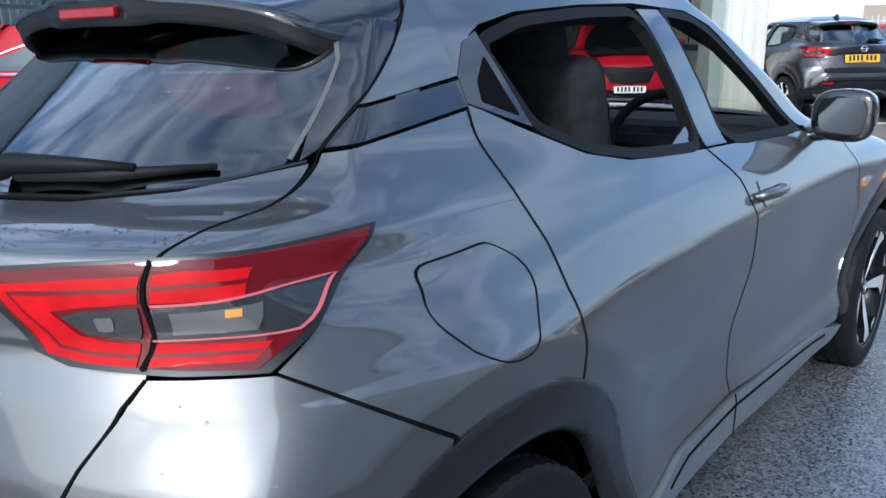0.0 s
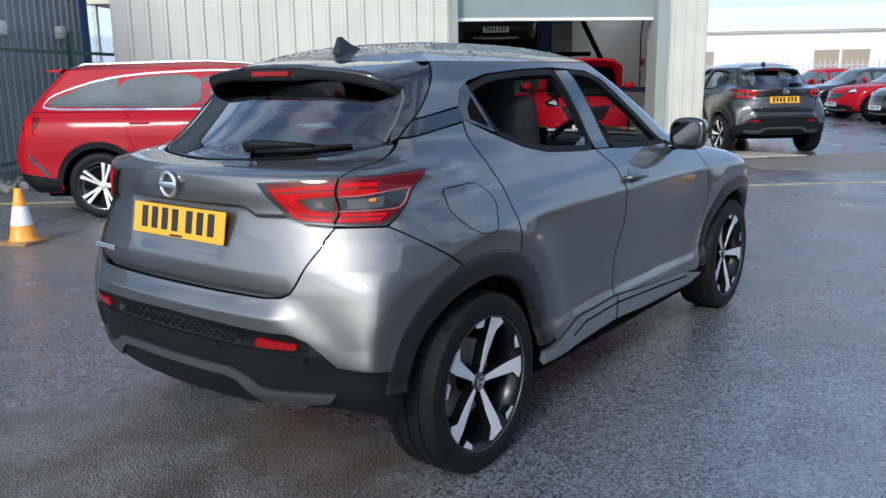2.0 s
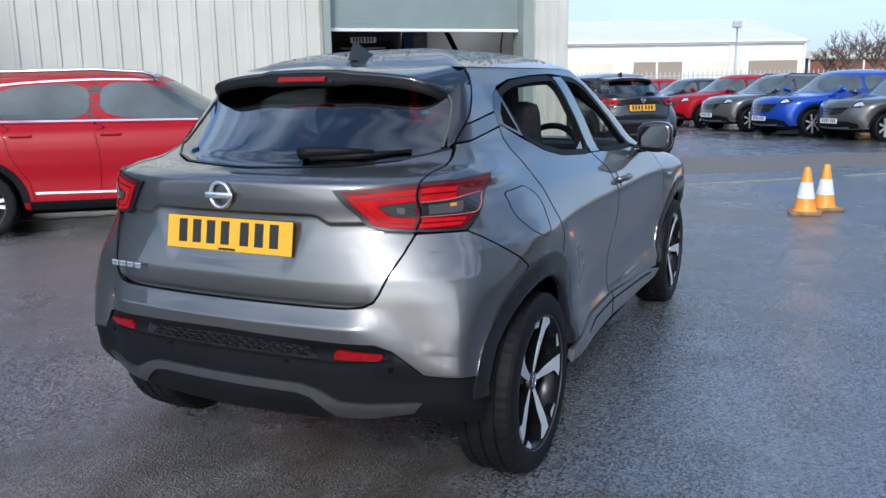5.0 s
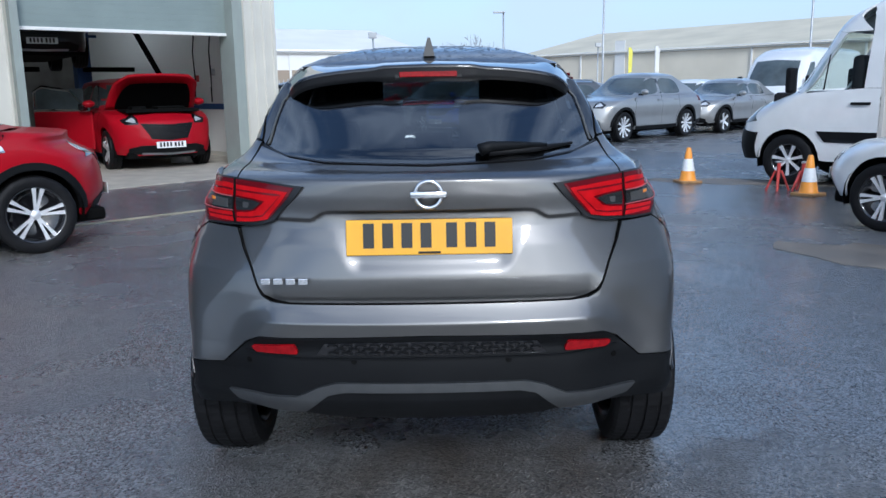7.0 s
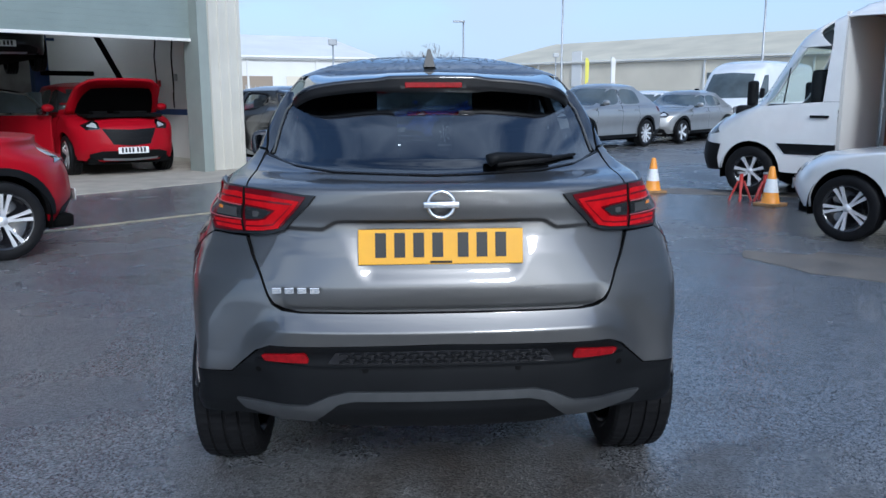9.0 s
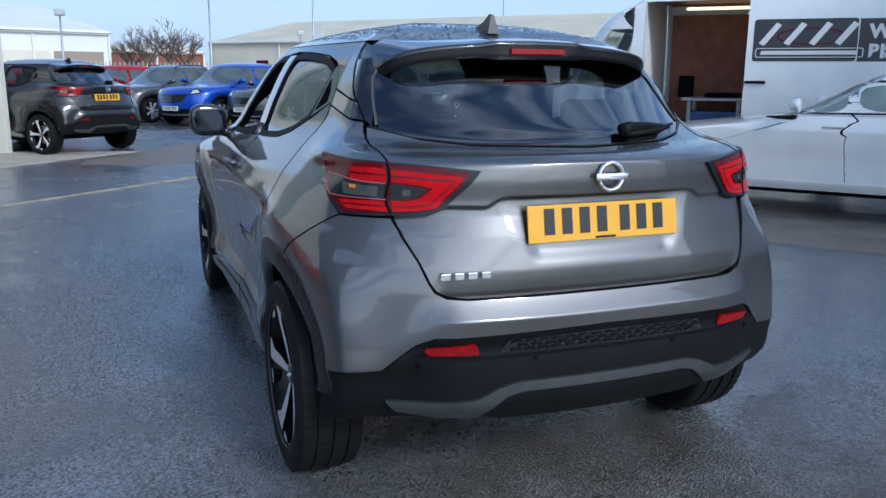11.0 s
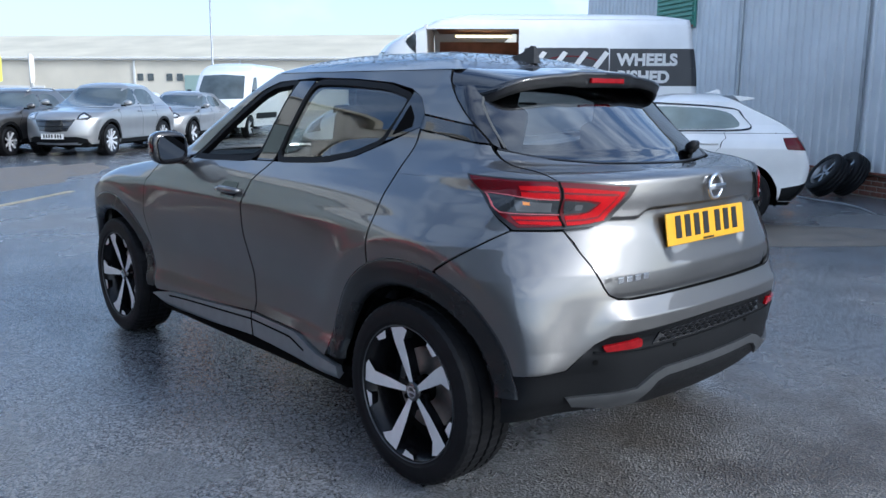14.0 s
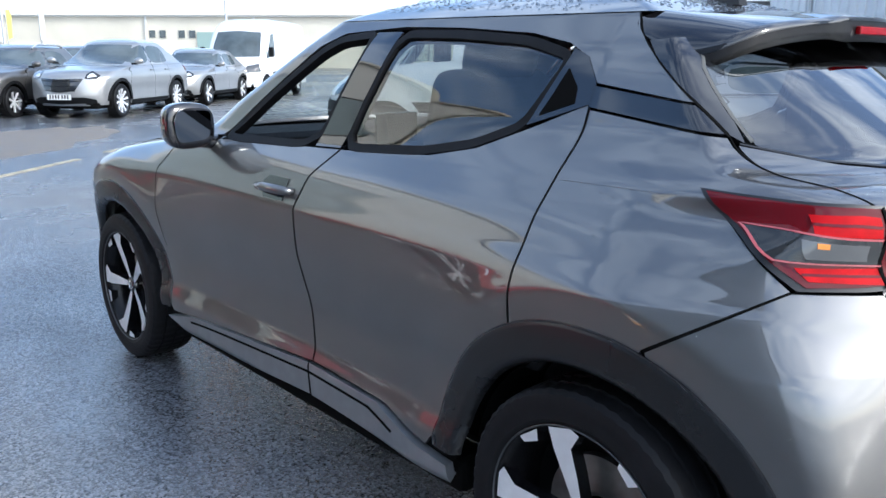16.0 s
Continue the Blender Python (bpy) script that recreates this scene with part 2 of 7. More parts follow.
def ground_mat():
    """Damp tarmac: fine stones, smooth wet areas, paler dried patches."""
    m = bpy.data.materials.new("wet_tarmac")
    m.use_nodes = True
    n, l = m.node_tree.nodes, m.node_tree.links
    b = n["Principled BSDF"]
    t = n.new("ShaderNodeTexCoord")

    def noise_tex(scale, detail=5.0):
        a = n.new("ShaderNodeTexNoise")
        a.inputs["Scale"].default_value, a.inputs["Detail"].default_value = scale, detail
        l.new(t.outputs["Object"], a.inputs["Vector"])
        return a.outputs["Fac"]

    def span(x, a, c, lo, hi):
        r = n.new("ShaderNodeMapRange")
        r.inputs[1].default_value, r.inputs[2].default_value, r.inputs[3].default_value, r.inputs[4].default_value = a, c, lo, hi
        l.new(x, r.inputs[0])
        return r.outputs[0]

    stones = n.new("ShaderNodeTexVoronoi")
    stones.inputs["Scale"].default_value = 112.0
    l.new(t.outputs["Object"], stones.inputs["Vector"])
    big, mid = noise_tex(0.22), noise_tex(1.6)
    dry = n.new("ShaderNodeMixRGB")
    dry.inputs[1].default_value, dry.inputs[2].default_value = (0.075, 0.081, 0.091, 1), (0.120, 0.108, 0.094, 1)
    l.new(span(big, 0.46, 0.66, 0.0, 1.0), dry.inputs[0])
    # brown patch behind the car, its colour darkened to deepen the car's shade
    shade_brown = n.new("ShaderNodeMixRGB")
    shade_brown.inputs[2].default_value = (0.042, 0.033, 0.025, 1)
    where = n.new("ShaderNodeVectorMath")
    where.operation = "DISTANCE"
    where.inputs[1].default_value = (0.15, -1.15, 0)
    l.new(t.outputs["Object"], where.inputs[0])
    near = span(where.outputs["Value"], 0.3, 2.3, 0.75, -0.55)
    near_tail = n.new("ShaderNodeMath")
    near_tail.operation, near_tail.use_clamp = "ADD", True
    l.new(near, near_tail.inputs[0])
    l.new(span(noise_tex(2.6, 8.0), 0.35, 0.65, -0.5, 0.5), near_tail.inputs[1])
    l.new(near_tail.outputs[0], shade_brown.inputs[0])
    l.new(dry.outputs[0], shade_brown.inputs[1])
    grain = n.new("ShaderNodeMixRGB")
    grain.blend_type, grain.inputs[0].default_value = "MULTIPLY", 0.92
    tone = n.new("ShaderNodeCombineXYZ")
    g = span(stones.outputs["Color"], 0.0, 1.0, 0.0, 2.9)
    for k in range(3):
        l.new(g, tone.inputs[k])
    l.new(shade_brown.outputs[0], grain.inputs[1])
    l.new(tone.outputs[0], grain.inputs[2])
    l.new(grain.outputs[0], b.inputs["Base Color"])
    def blend(op, x, y):
        a = n.new("ShaderNodeMath")
        a.operation, a.use_clamp = op, True
        for k, q in enumerate((x, y)):
            if isinstance(q, float):
                a.inputs[k].default_value = q
            else:
                l.new(q, a.inputs[k])
        return a.outputs[0]

    film = blend("SUBTRACT", span(big, 0.60, 0.44, 0.0, 1.0), near_tail.outputs[0])
    film = blend("ADD", film, span(mid, 0.40, 0.62, -0.25, 0.35))
    b.inputs["Specular IOR Level"].default_value, b.inputs["IOR"].default_value = 0.9, 1.6
    l.new(span(film, 0.0, 1.0, 0.40, 0.12), b.inputs["Roughness"])
    bump = n.new("ShaderNodeBump")
    bump.inputs["Distance"].default_value = 0.008
    l.new(span(film, 0.0, 1.0, 0.95, 0.30), bump.inputs["Strength"])
    l.new(stones.outputs["Distance"], bump.inputs["Height"])
    bump2 = n.new("ShaderNodeBump")
    bump2.inputs["Strength"].default_value, bump2.inputs["Distance"].default_value = 0.3, 0.02
    l.new(mid, bump2.inputs["Height"])
    l.new(bump.outputs[0], bump2.inputs["Normal"])
    l.new(bump2.outputs[0], b.inputs["Normal"])
    return m


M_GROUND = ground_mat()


# ---- mesh helpers ----
def part(name, bm, material, parent=None, label="", smooth=False):
    me = bpy.data.meshes.new(name)
    bm.normal_update()
    bm.to_mesh(me)
    bm.free()
    return link(name, me, material, parent, label, smooth)


def link(name, me, material, parent=None, label="", smooth=False):
    if len(me.materials) == 0:
        me.materials.append(material)
    if smooth:
        me.polygons.foreach_set("use_smooth", [True] * len(me.polygons))
    ob = new(name, me)
    if parent is not None:
        ob.parent = parent
    if label:
        ob["label"] = label
    return ob


def thing(name, label, category, m=None, group="", kind=""):
    e = new(name)
    e.empty_display_size = 0.1
    if m is not None:
        e.matrix_world = m
    return tagged(e, label, category, group, kind)


def box(bm, cx, cy, cz, sx, sy, sz, bev=0.0, m=None):
    """A box by centre and size, bevelled; put at the pose m if one is given."""
    t = Matrix.Translation((cx, cy, cz)) @ Matrix.Diagonal((sx, sy, sz, 1))
    if m is not None:
        t = m @ t
    g = bmesh.ops.create_cube(bm, size=1.0, matrix=t)
    if bev:
        es = list({e for v in g["verts"] for e in v.link_edges})
        bmesh.ops.bevel(bm, geom=es, offset=bev, segments=2, affect="EDGES", profile=0.5)
    return bm


def boxes(*args, bev=0.0, m=None):
    bm = bmesh.new()
    for a in args:
        box(bm, *a, bev=bev, m=m)
    return bm


def prism(bm, pts, lo, hi, axis=2, bev=0.0):
    """An extruded outline: pts in the plane across the axis, from lo to hi."""
    def p3(a, b, c):
        return {0: (c, a, b), 1: (a, c, b), 2: (a, b, c)}[axis]
    v1, v2 = [bm.verts.new(p3(a, b, lo)) for a, b in pts], [bm.verts.new(p3(a, b, hi)) for a, b in pts]
    n = len(pts)
    fs = [bm.faces.new(v1[::-1]), bm.faces.new(v2)]
    fs += [bm.faces.new((v1[i], v1[(i + 1) % n], v2[(i + 1) % n], v2[i])) for i in range(n)]
    bmesh.ops.recalc_face_normals(bm, faces=fs)
    if bev:
        bmesh.ops.bevel(bm, geom=list({e for f in fs for e in f.edges}), offset=bev, segments=2, affect="EDGES", profile=0.5)
    return bm


def revolve(bm, prof, seg=48, m=None, axis=0):
    """Turns a profile of (along, radius) about an axis through the origin."""
    rings = []
    for i in range(seg):
        a = 2 * math.pi * i / seg
        ring = []
        for h, r in prof:
            c, s = r * math.cos(a), r * math.sin(a)
            v = Vector({0: (h, c, s), 1: (c, h, s), 2: (c, s, h)}[axis])
            ring.append(bm.verts.new(m @ v if m is not None else v))
        rings.append(ring)
    fs = []
    for i in range(seg):
        a, b = rings[i], rings[(i + 1) % seg]
        for j in range(len(prof) - 1):
            fs.append(bm.faces.new((a[j], b[j], b[j + 1], a[j + 1])))
    bmesh.ops.recalc_face_normals(bm, faces=fs)
    return bm


def tube(bm, pts, r, seg=8):
    """A round bar along a line of points."""
    pts = [Vector(p) for p in pts]
    rings = []
    for i, p in enumerate(pts):
        d = (pts[min(i + 1, len(pts) - 1)] - pts[max(i - 1, 0)]).normalized()
        x = d.orthogonal().normalized() if abs(d.z) > 0.9 else d.cross(Vector((0, 0, 1))).normalized()
        y = d.cross(x)
        rr = r[i] if isinstance(r, (list, tuple)) else r
        rings.append([bm.verts.new(p + (x * math.cos(2 * math.pi * k / seg) + y * math.sin(2 * math.pi * k / seg)) * rr) for k in range(seg)])
    fs = []
    for a, b in zip(rings, rings[1:]):
        fs += [bm.faces.new((a[k], a[(k + 1) % seg], b[(k + 1) % seg], b[k])) for k in range(seg)]
    fs += [bm.faces.new(rings[0][::-1]), bm.faces.new(rings[-1])]
    bmesh.ops.recalc_face_normals(bm, faces=fs)
    return bm


class Curve:
    """A smooth monotone line through (t, value) pairs."""

    def __init__(self, pts):
        self.x, self.y = np.array([p[0] for p in pts], float), np.array([p[1] for p in pts], float)
        h, d = np.diff(self.x), np.diff(self.y) / np.diff(self.x)
        m = np.zeros(len(self.x))
        m[0], m[-1] = d[0], d[-1]
        for i in range(1, len(d)):
            m[i] = 0 if d[i - 1] * d[i] <= 0 else (h[i - 1] + h[i]) * 3 / ((2 * h[i] + h[i - 1]) / d[i - 1] + (h[i] + 2 * h[i - 1]) / d[i])
        self.m = m
        self.gx = np.linspace(self.x[0], self.x[-1], 1500)
        self.gy = self.exact(self.gx)

    def exact(self, t):
        i = np.clip(np.searchsorted(self.x, t) - 1, 0, len(self.x) - 2)
        h = self.x[i + 1] - self.x[i]
        s = (t - self.x[i]) / h
        return ((1 + 2 * s) * (1 - s) ** 2 * self.y[i] + s * (1 - s) ** 2 * h * self.m[i]
                + s * s * (3 - 2 * s) * self.y[i + 1] + s * s * (s - 1) * h * self.m[i + 1])

    def __call__(self, t):
        return np.interp(t, self.gx, self.gy)


class Shell:
    """A car's skin as a surface over (u, z): u runs 0 to 1 across the tail, 1 to 5 along the flank, 5 to 6 across the nose; minus u is the other side."""

    def __init__(self, rear, front, side, bow_r, bow_f, bulge=None, round_r=((0, 0.12), (2, 0.12)), round_f=0.2, top=1.475, peak=1.565, mid=0.9, power=2.6, sweep=((0, 0.0), (2, 0.0)), ledge=None):
        self.rear, self.front, self.side = Curve(rear), Curve(front), Curve(side)
        self.bow_r, self.bow_f, self.round_r = Curve(bow_r), Curve(bow_f), Curve(round_r)
        self.sweep, self.ledge = Curve(sweep), ledge
        self.bulge, self.round_f, self.top, self.peak, self.mid, self.power = bulge, round_f, top, peak, mid, power
        self.table, self.cuts, self.rows = None, (), 200
        zs = np.linspace(self.rear.x[0] - 0.02, self.rear.x[-1] + 0.02, 700)
        xr = xf = self.side(zs)
        for _ in range(9):
            xr = 0.5 * xr + 0.5 * self.flank(self.tail(xr, zs), zs)
            xf = 0.5 * xf + 0.5 * self.flank(self.front(zs) - self.bow_f(zs) * xf ** 2, zs)
        self.corner = zs, xr, xf

    def flank(self, y, z):
        x = self.side(z)
        return x + self.bulge(y, z) if self.bulge else x

    def tail(self, x, z):
        y = self.rear(z) + self.bow_r(z) * x ** 2 + self.sweep(z) * x ** 4
        return y + self.ledge(x, z) if self.ledge else y

    def sharp(self, u, z):
        a, sg = np.abs(u), np.sign(u)
        sg = np.where(sg == 0, 1, sg)
        over = a > 6
        a, sg = np.where(over, 12 - a, a), np.where(over, -sg, sg)
        yf, bf = self.front(z), self.bow_f(z)
        xr, xf = np.interp(z, self.corner[0], self.corner[1]), np.interp(z, self.corner[0], self.corner[2])
        yc, yd = self.tail(xr, z), yf - bf * xf ** 2
        y2 = yc + (a - 1) / 4 * (yd - yc)
        x = np.where(a < 1, a * xr, np.where(a > 5, (6 - a) * xf, self.flank(y2, z)))
        y = np.where(a < 1, self.tail(np.minimum(a, 1) * xr, z), np.where(a > 5, yf - bf * ((6 - a) * xf) ** 2, y2))
        return np.stack([x * sg, y], -1)

    def at(self, u, z):
        u, z = np.asarray(u, float), np.asarray(z, float)
        u, z = np.broadcast_arrays(u, z)
        w = np.where(np.abs(u) < 3, self.round_r(z), self.round_f)
        ks = np.array([0.0, 0.16, 0.33, 0.5, 0.66, 0.83, 1.0])
        wt = 1 - 0.85 * ks
        tot, out = 0, 0
        for k, q in zip(ks, wt):
            for s in ((1, -1) if k else (1,)):
                out = out + q * self.sharp(u + s * k * w, z)
                tot += q
        return np.concatenate([out / tot, z[..., None]], -1)

    def find(self, lo, hi, axis, value, z):
        """The u at which the skin has that x or y at height z, by a table of the skin."""
        if self.table is None:
            self.tu, self.tz = np.linspace(0, 6, 601), np.linspace(self.rear.x[0], self.rear.x[-1], self.rows)
            self.table = self.at(self.tu[None, :], self.tz[:, None])
        k = min(max(int(np.searchsorted(self.tz, z)) - 1, 0), len(self.tz) - 2)
        f = min(max((z - self.tz[k]) / (self.tz[k + 1] - self.tz[k]), 0), 1)
        row = (self.table[k] * (1 - f) + self.table[k + 1] * f)[:, axis]
        a, b = int(round(lo * 100)), int(round(hi * 100))
        d = row[a:b + 1] - value
        i = a + int(np.argmin(np.abs(d)))
        for j in (i - 1, i):
            if a <= j < b and (row[j] - value) * (row[j + 1] - value) <= 0 and row[j] != row[j + 1]:
                return float(self.tu[j] + (value - row[j]) / (row[j + 1] - row[j]) * 0.01), z
        return float(self.tu[i]), z

    def S(self, y, z):
        return self.find(0.7, 5.4, 1, y, z)

    def R(self, x, z):
        return self.find(0.0, 1.3, 0, x, z)

    def F(self, x, z):
        return self.find(4.8, 6.0, 0, x, z)

    def point(self, u, z, off=0.0):
        p, n = surf(self, np.array([u]), np.array([z]), off)
        return Vector(p[0]), Vector(n[0])


def surf(sh, u, z, off):
    """Places and outward normals of the skin, moved out by off (metres, or a function of the place)."""
    e = 0.004

    def base(a, b):
        p = sh.at(a, b)
        du, dz = sh.at(a + e, b) - sh.at(a - e, b), sh.at(a, b + e) - sh.at(a, b - e)
        n = np.cross(du, dz)
        n /= np.linalg.norm(n, axis=-1, keepdims=True) + 1e-12
        d = off(p) if callable(off) else off
        return p + n * (d[..., None] if callable(off) else d), n
    p, n = base(u, z)
    if callable(off):
        du, dz = base(u + e, z)[0] - base(u - e, z)[0], base(u, z + e)[0] - base(u, z - e)[0]
        n = np.cross(du, dz)
        n /= np.linalg.norm(n, axis=-1, keepdims=True) + 1e-12
    return p, n


def rounded(pts, r=0.0, closed=True, rs=None):
    """An outline with its corners cut round by r."""
    out, n = [], len(pts)
    for i, p in enumerate(pts):
        a, b, c = Vector(pts[i - 1]), Vector(p), Vector(pts[(i + 1) % n])
        q = rs[i] if rs else r
        q = min(q, 0.45 * (a - b).length, 0.45 * (c - b).length)
        if q < 1e-4:
            out.append((b.x, b.y))
            continue
        p0, p1 = b + (a - b).normalized() * q, b + (c - b).normalized() * q
        for k in range(5):
            t = k / 4
            v = p0 * (1 - t) ** 2 + b * 2 * t * (1 - t) + p1 * t * t
            out.append((v.x, v.y))
    return out


def dense(pts, step):
    out = []
    for i, p in enumerate(pts):
        a, b = np.array(p), np.array(pts[(i + 1) % len(pts)])
        k = max(1, int(math.ceil(np.linalg.norm(b - a) / step)))
        out += [tuple(a + (b - a) * j / k) for j in range(k)]
    return out


def skin_mesh(name, place, faces, rim, thick, flip):
    """A sheet with true normals and a turned-in rim. place: (points, normals); rim: boundary edges."""
    p, n = place
    if flip:
        p, n = p * [-1, 1, 1], n * [-1, 1, 1]
        faces = [f[::-1] for f in faces]
        rim = [(b, a) for a, b in rim]
    vs, fs = [tuple(v) for v in p], list(faces)
    nrm = [tuple(n[i]) for f in faces for i in f]
    if thick:
        for a, b in rim:
            k = len(vs)
            t = np.cross(p[b] - p[a], n[a])
            t = tuple(t / (np.linalg.norm(t) + 1e-12))
            vs += [tuple(p[a]), tuple(p[b]), tuple(p[b] - n[b] * thick), tuple(p[a] - n[a] * thick)]
            fs.append((k + 1, k, k + 3, k + 2))
            nrm += [t] * 4
    me = bpy.data.meshes.new(name)
    me.from_pydata(vs, [], fs)
    me.polygons.foreach_set("use_smooth", [True] * len(fs))
    me.update()
    me.normals_split_custom_set(nrm)
    return me


def panel(sh, name, outline, material, parent, off=0.0, thick=0.012, step=0.05, sides=(1,), label=""):
    """A piece of the skin inside an outline of (u, z), on one side or both."""
    pts = dense(outline, step * 1.2)
    area = sum(a[0] * b[1] - b[0] * a[1] for a, b in zip(pts, pts[1:] + pts[:1]))
    if area < 0:
        pts = pts[::-1]
    bm = bmesh.new()
    vs = [bm.verts.new((a, b, 0)) for a, b in pts]
    for t in geometry.tessellate_polygon([[Vector((a, b, 0)) for a, b in pts]]):
        if len(set(t)) == 3 and bm.faces.get([vs[i] for i in t]) is None:
            bm.faces.new([vs[i] for i in t])
    for ax in (0, 1):
        lo, hi = min(p[ax] for p in pts), max(p[ax] for p in pts)
        at = [k * step for k in range(int(math.ceil(lo / step)), int(hi / step) + 1)] + ([q for q in sh.cuts if lo < q < hi] if ax else [])
        for q in at:
            c, d = [0, 0, 0], [0, 0, 0]
            c[ax], d[ax] = q, 1
            bmesh.ops.bisect_plane(bm, geom=bm.verts[:] + bm.edges[:] + bm.faces[:], dist=1e-5, plane_co=c, plane_no=d)
    bm.verts.index_update()
    uz = np.array([(v.co.x, v.co.y) for v in bm.verts])
    faces = []
    for q in bm.faces:
        ids = [v.index for v in q.verts]
        if sum(a.co.x * b.co.y - b.co.x * a.co.y for a, b in zip(q.verts[:], q.verts[1:] + q.verts[:1])) < 0:
            ids = ids[::-1]
        faces.append(ids)
    rim = []
    for ids in faces:
        rim += list(zip(ids, ids[1:] + ids[:1]))
    have = set(rim)
    rim = [(a, b) for a, b in rim if (b, a) not in have]
    bm.free()
    place = surf(sh, uz[:, 0], uz[:, 1], off)
    obs = []
    for s in sides:
        me = skin_mesh(name, place, faces, rim, thick, s < 0)
        obs.append(link(name, me, material, parent, label))
    return obs[0] if len(obs) == 1 else obs


def ribbon(sh, name, line, width, material, parent, off=0.002, thick=0.006, closed=True, sides=(1,), label="", step=0.03, lean=0.0):
    """A strip of the skin along a line of (u, z)."""
    if closed:
        pts = dense(line, step)
    else:
        pts = []
        for a, b in zip(line, line[1:]):
            a, b = np.array(a), np.array(b)
            k = max(1, int(math.ceil(np.linalg.norm(b - a) / step)))
            pts += [tuple(a + (b - a) * j / k) for j in range(k)]
        pts.append(line[-1])
    q = np.array(pts)
    if closed:
        d = np.roll(q, -1, 0) - np.roll(q, 1, 0)
    else:
        d = np.gradient(q, axis=0)
    d /= np.linalg.norm(d, axis=1, keepdims=True) + 1e-9
    nn = np.stack([-d[:, 1], d[:, 0]], -1)
    a, b = q + nn * width * (0.5 + lean), q - nn * width * (0.5 - lean)
    uz = np.concatenate([a, b])
    n = len(q)
    faces, rim = [], []
    for i in range(n if closed else n - 1):
        j = (i + 1) % n
        faces.append([i, n + i, n + j, j])
        rim += [(j, i), (n + i, n + j)]
    if not closed:
        rim += [(0, n), (2 * n - 1, n - 1)]
    place = surf(sh, uz[:, 0], uz[:, 1], off)
    obs = [link(name, skin_mesh(name, place, faces, rim, thick, s < 0), material, parent, label) for s in sides]
    return obs[0] if len(obs) == 1 else obs


def fine(pts, far=0.06, step=0.02):
    """A line in side view with points added along its long runs."""
    out = []
    for a, b in zip(pts, pts[1:]):
        d = math.hypot(b[0] - a[0], b[1] - a[1])
        k = max(1, int(d / step)) if d > far else 1
        out += [(a[0] + (b[0] - a[0]) * j / k, a[1] + (b[1] - a[1]) * j / k) for j in range(k)]
    return out + [pts[-1]]


def closer(pts):
    """As fine(), with many more points where the tail's shelf bends the skin."""
    out = []
    for a, b in zip(pts, pts[1:]):
        bent = max(a[1], b[1]) > 1.10 and min(a[1], b[1]) < 1.17
        out += fine([a, b], 0.004, 0.003 if bent else 0.012)[:-1]
    return out + [pts[-1]]


def skin_strip(sh, name, line, inner, outer, material, parent, off=0.002, thick=0.01, sides=(1,), label=""):
    """A band of even width along a closed line in side view."""
    p = np.array(dense(line, 0.012))
    gap = np.linalg.norm(np.roll(p, -1, 0) - p, axis=1)
    at = np.concatenate([[0], np.cumsum(gap)])
    n = int(at[-1] / 0.012)
    ring = np.concatenate([p, p[:1]])
    q = np.stack([np.interp(np.linspace(0, at[-1], n, endpoint=False), at, ring[:, k]) for k in (0, 1)], -1)
    d = np.roll(q, -2, 0) - np.roll(q, 2, 0)
    d /= np.linalg.norm(d, axis=1, keepdims=True) + 1e-9
    nn = np.stack([d[:, 1], -d[:, 0]], -1)
    area = np.sum(q[:, 0] * np.roll(q[:, 1], -1) - q[:, 1] * np.roll(q[:, 0], -1))
    nn = nn if area > 0 else -nn
    a, b = q + nn * outer, q - nn * inner
    uz = np.array([sh.S(y, z) for y, z in np.concatenate([a, b])])
    turn = np.sum(uz[:n, 0] * np.roll(uz[:n, 1], -1) - uz[:n, 1] * np.roll(uz[:n, 0], -1)) > 0
    faces, rim = [], []
    for i in range(n):
        j = (i + 1) % n
        f = [i, j, n + j, n + i] if turn else [i, n + i, n + j, j]
        faces.append(f)
        rim += [(f[0], f[1]), (f[2], f[3])] if turn else [(f[3], f[0]), (f[1], f[2])]
    place = surf(sh, uz[:, 0], uz[:, 1], off)
    for s in sides:
        link(name, skin_mesh(name, place, faces, rim, thick, s < 0), material, parent, label)


def side_joint(sh, name, line, width, material, parent, off, sides):
    """A thin dark gap along a line in side view."""
    q = np.array(closer(line))
    d = np.gradient(q, axis=0)
    d /= np.linalg.norm(d, axis=1, keepdims=True)
    n = np.stack([-d[:, 1], d[:, 0]], -1) * width / 2
    pts = [tuple(p) for p in np.concatenate([q + n, (q - n)[::-1]])]
    return panel(sh, name, [sh.S(a, b) for a, b in pts], material, parent, off, 0.0, 0.08, sides)


def eased(pts, times=2, cut=0.2):
    """A closed outline with its corners worn round by cutting them twice."""
    for _ in range(times):
        out = []
        for a, b in zip(pts, pts[1:] + pts[:1]):
            out += [((1 - cut) * a[0] + cut * b[0], (1 - cut) * a[1] + cut * b[1]), (cut * a[0] + (1 - cut) * b[0], cut * a[1] + (1 - cut) * b[1])]
        pts = out
    return pts


def arc(cy, cz, r, a0, a1, n=14):
    return [(cy + r * math.cos(radians(a0 + (a1 - a0) * i / n)), cz + r * math.sin(radians(a0 + (a1 - a0) * i / n))) for i in range(n + 1)]


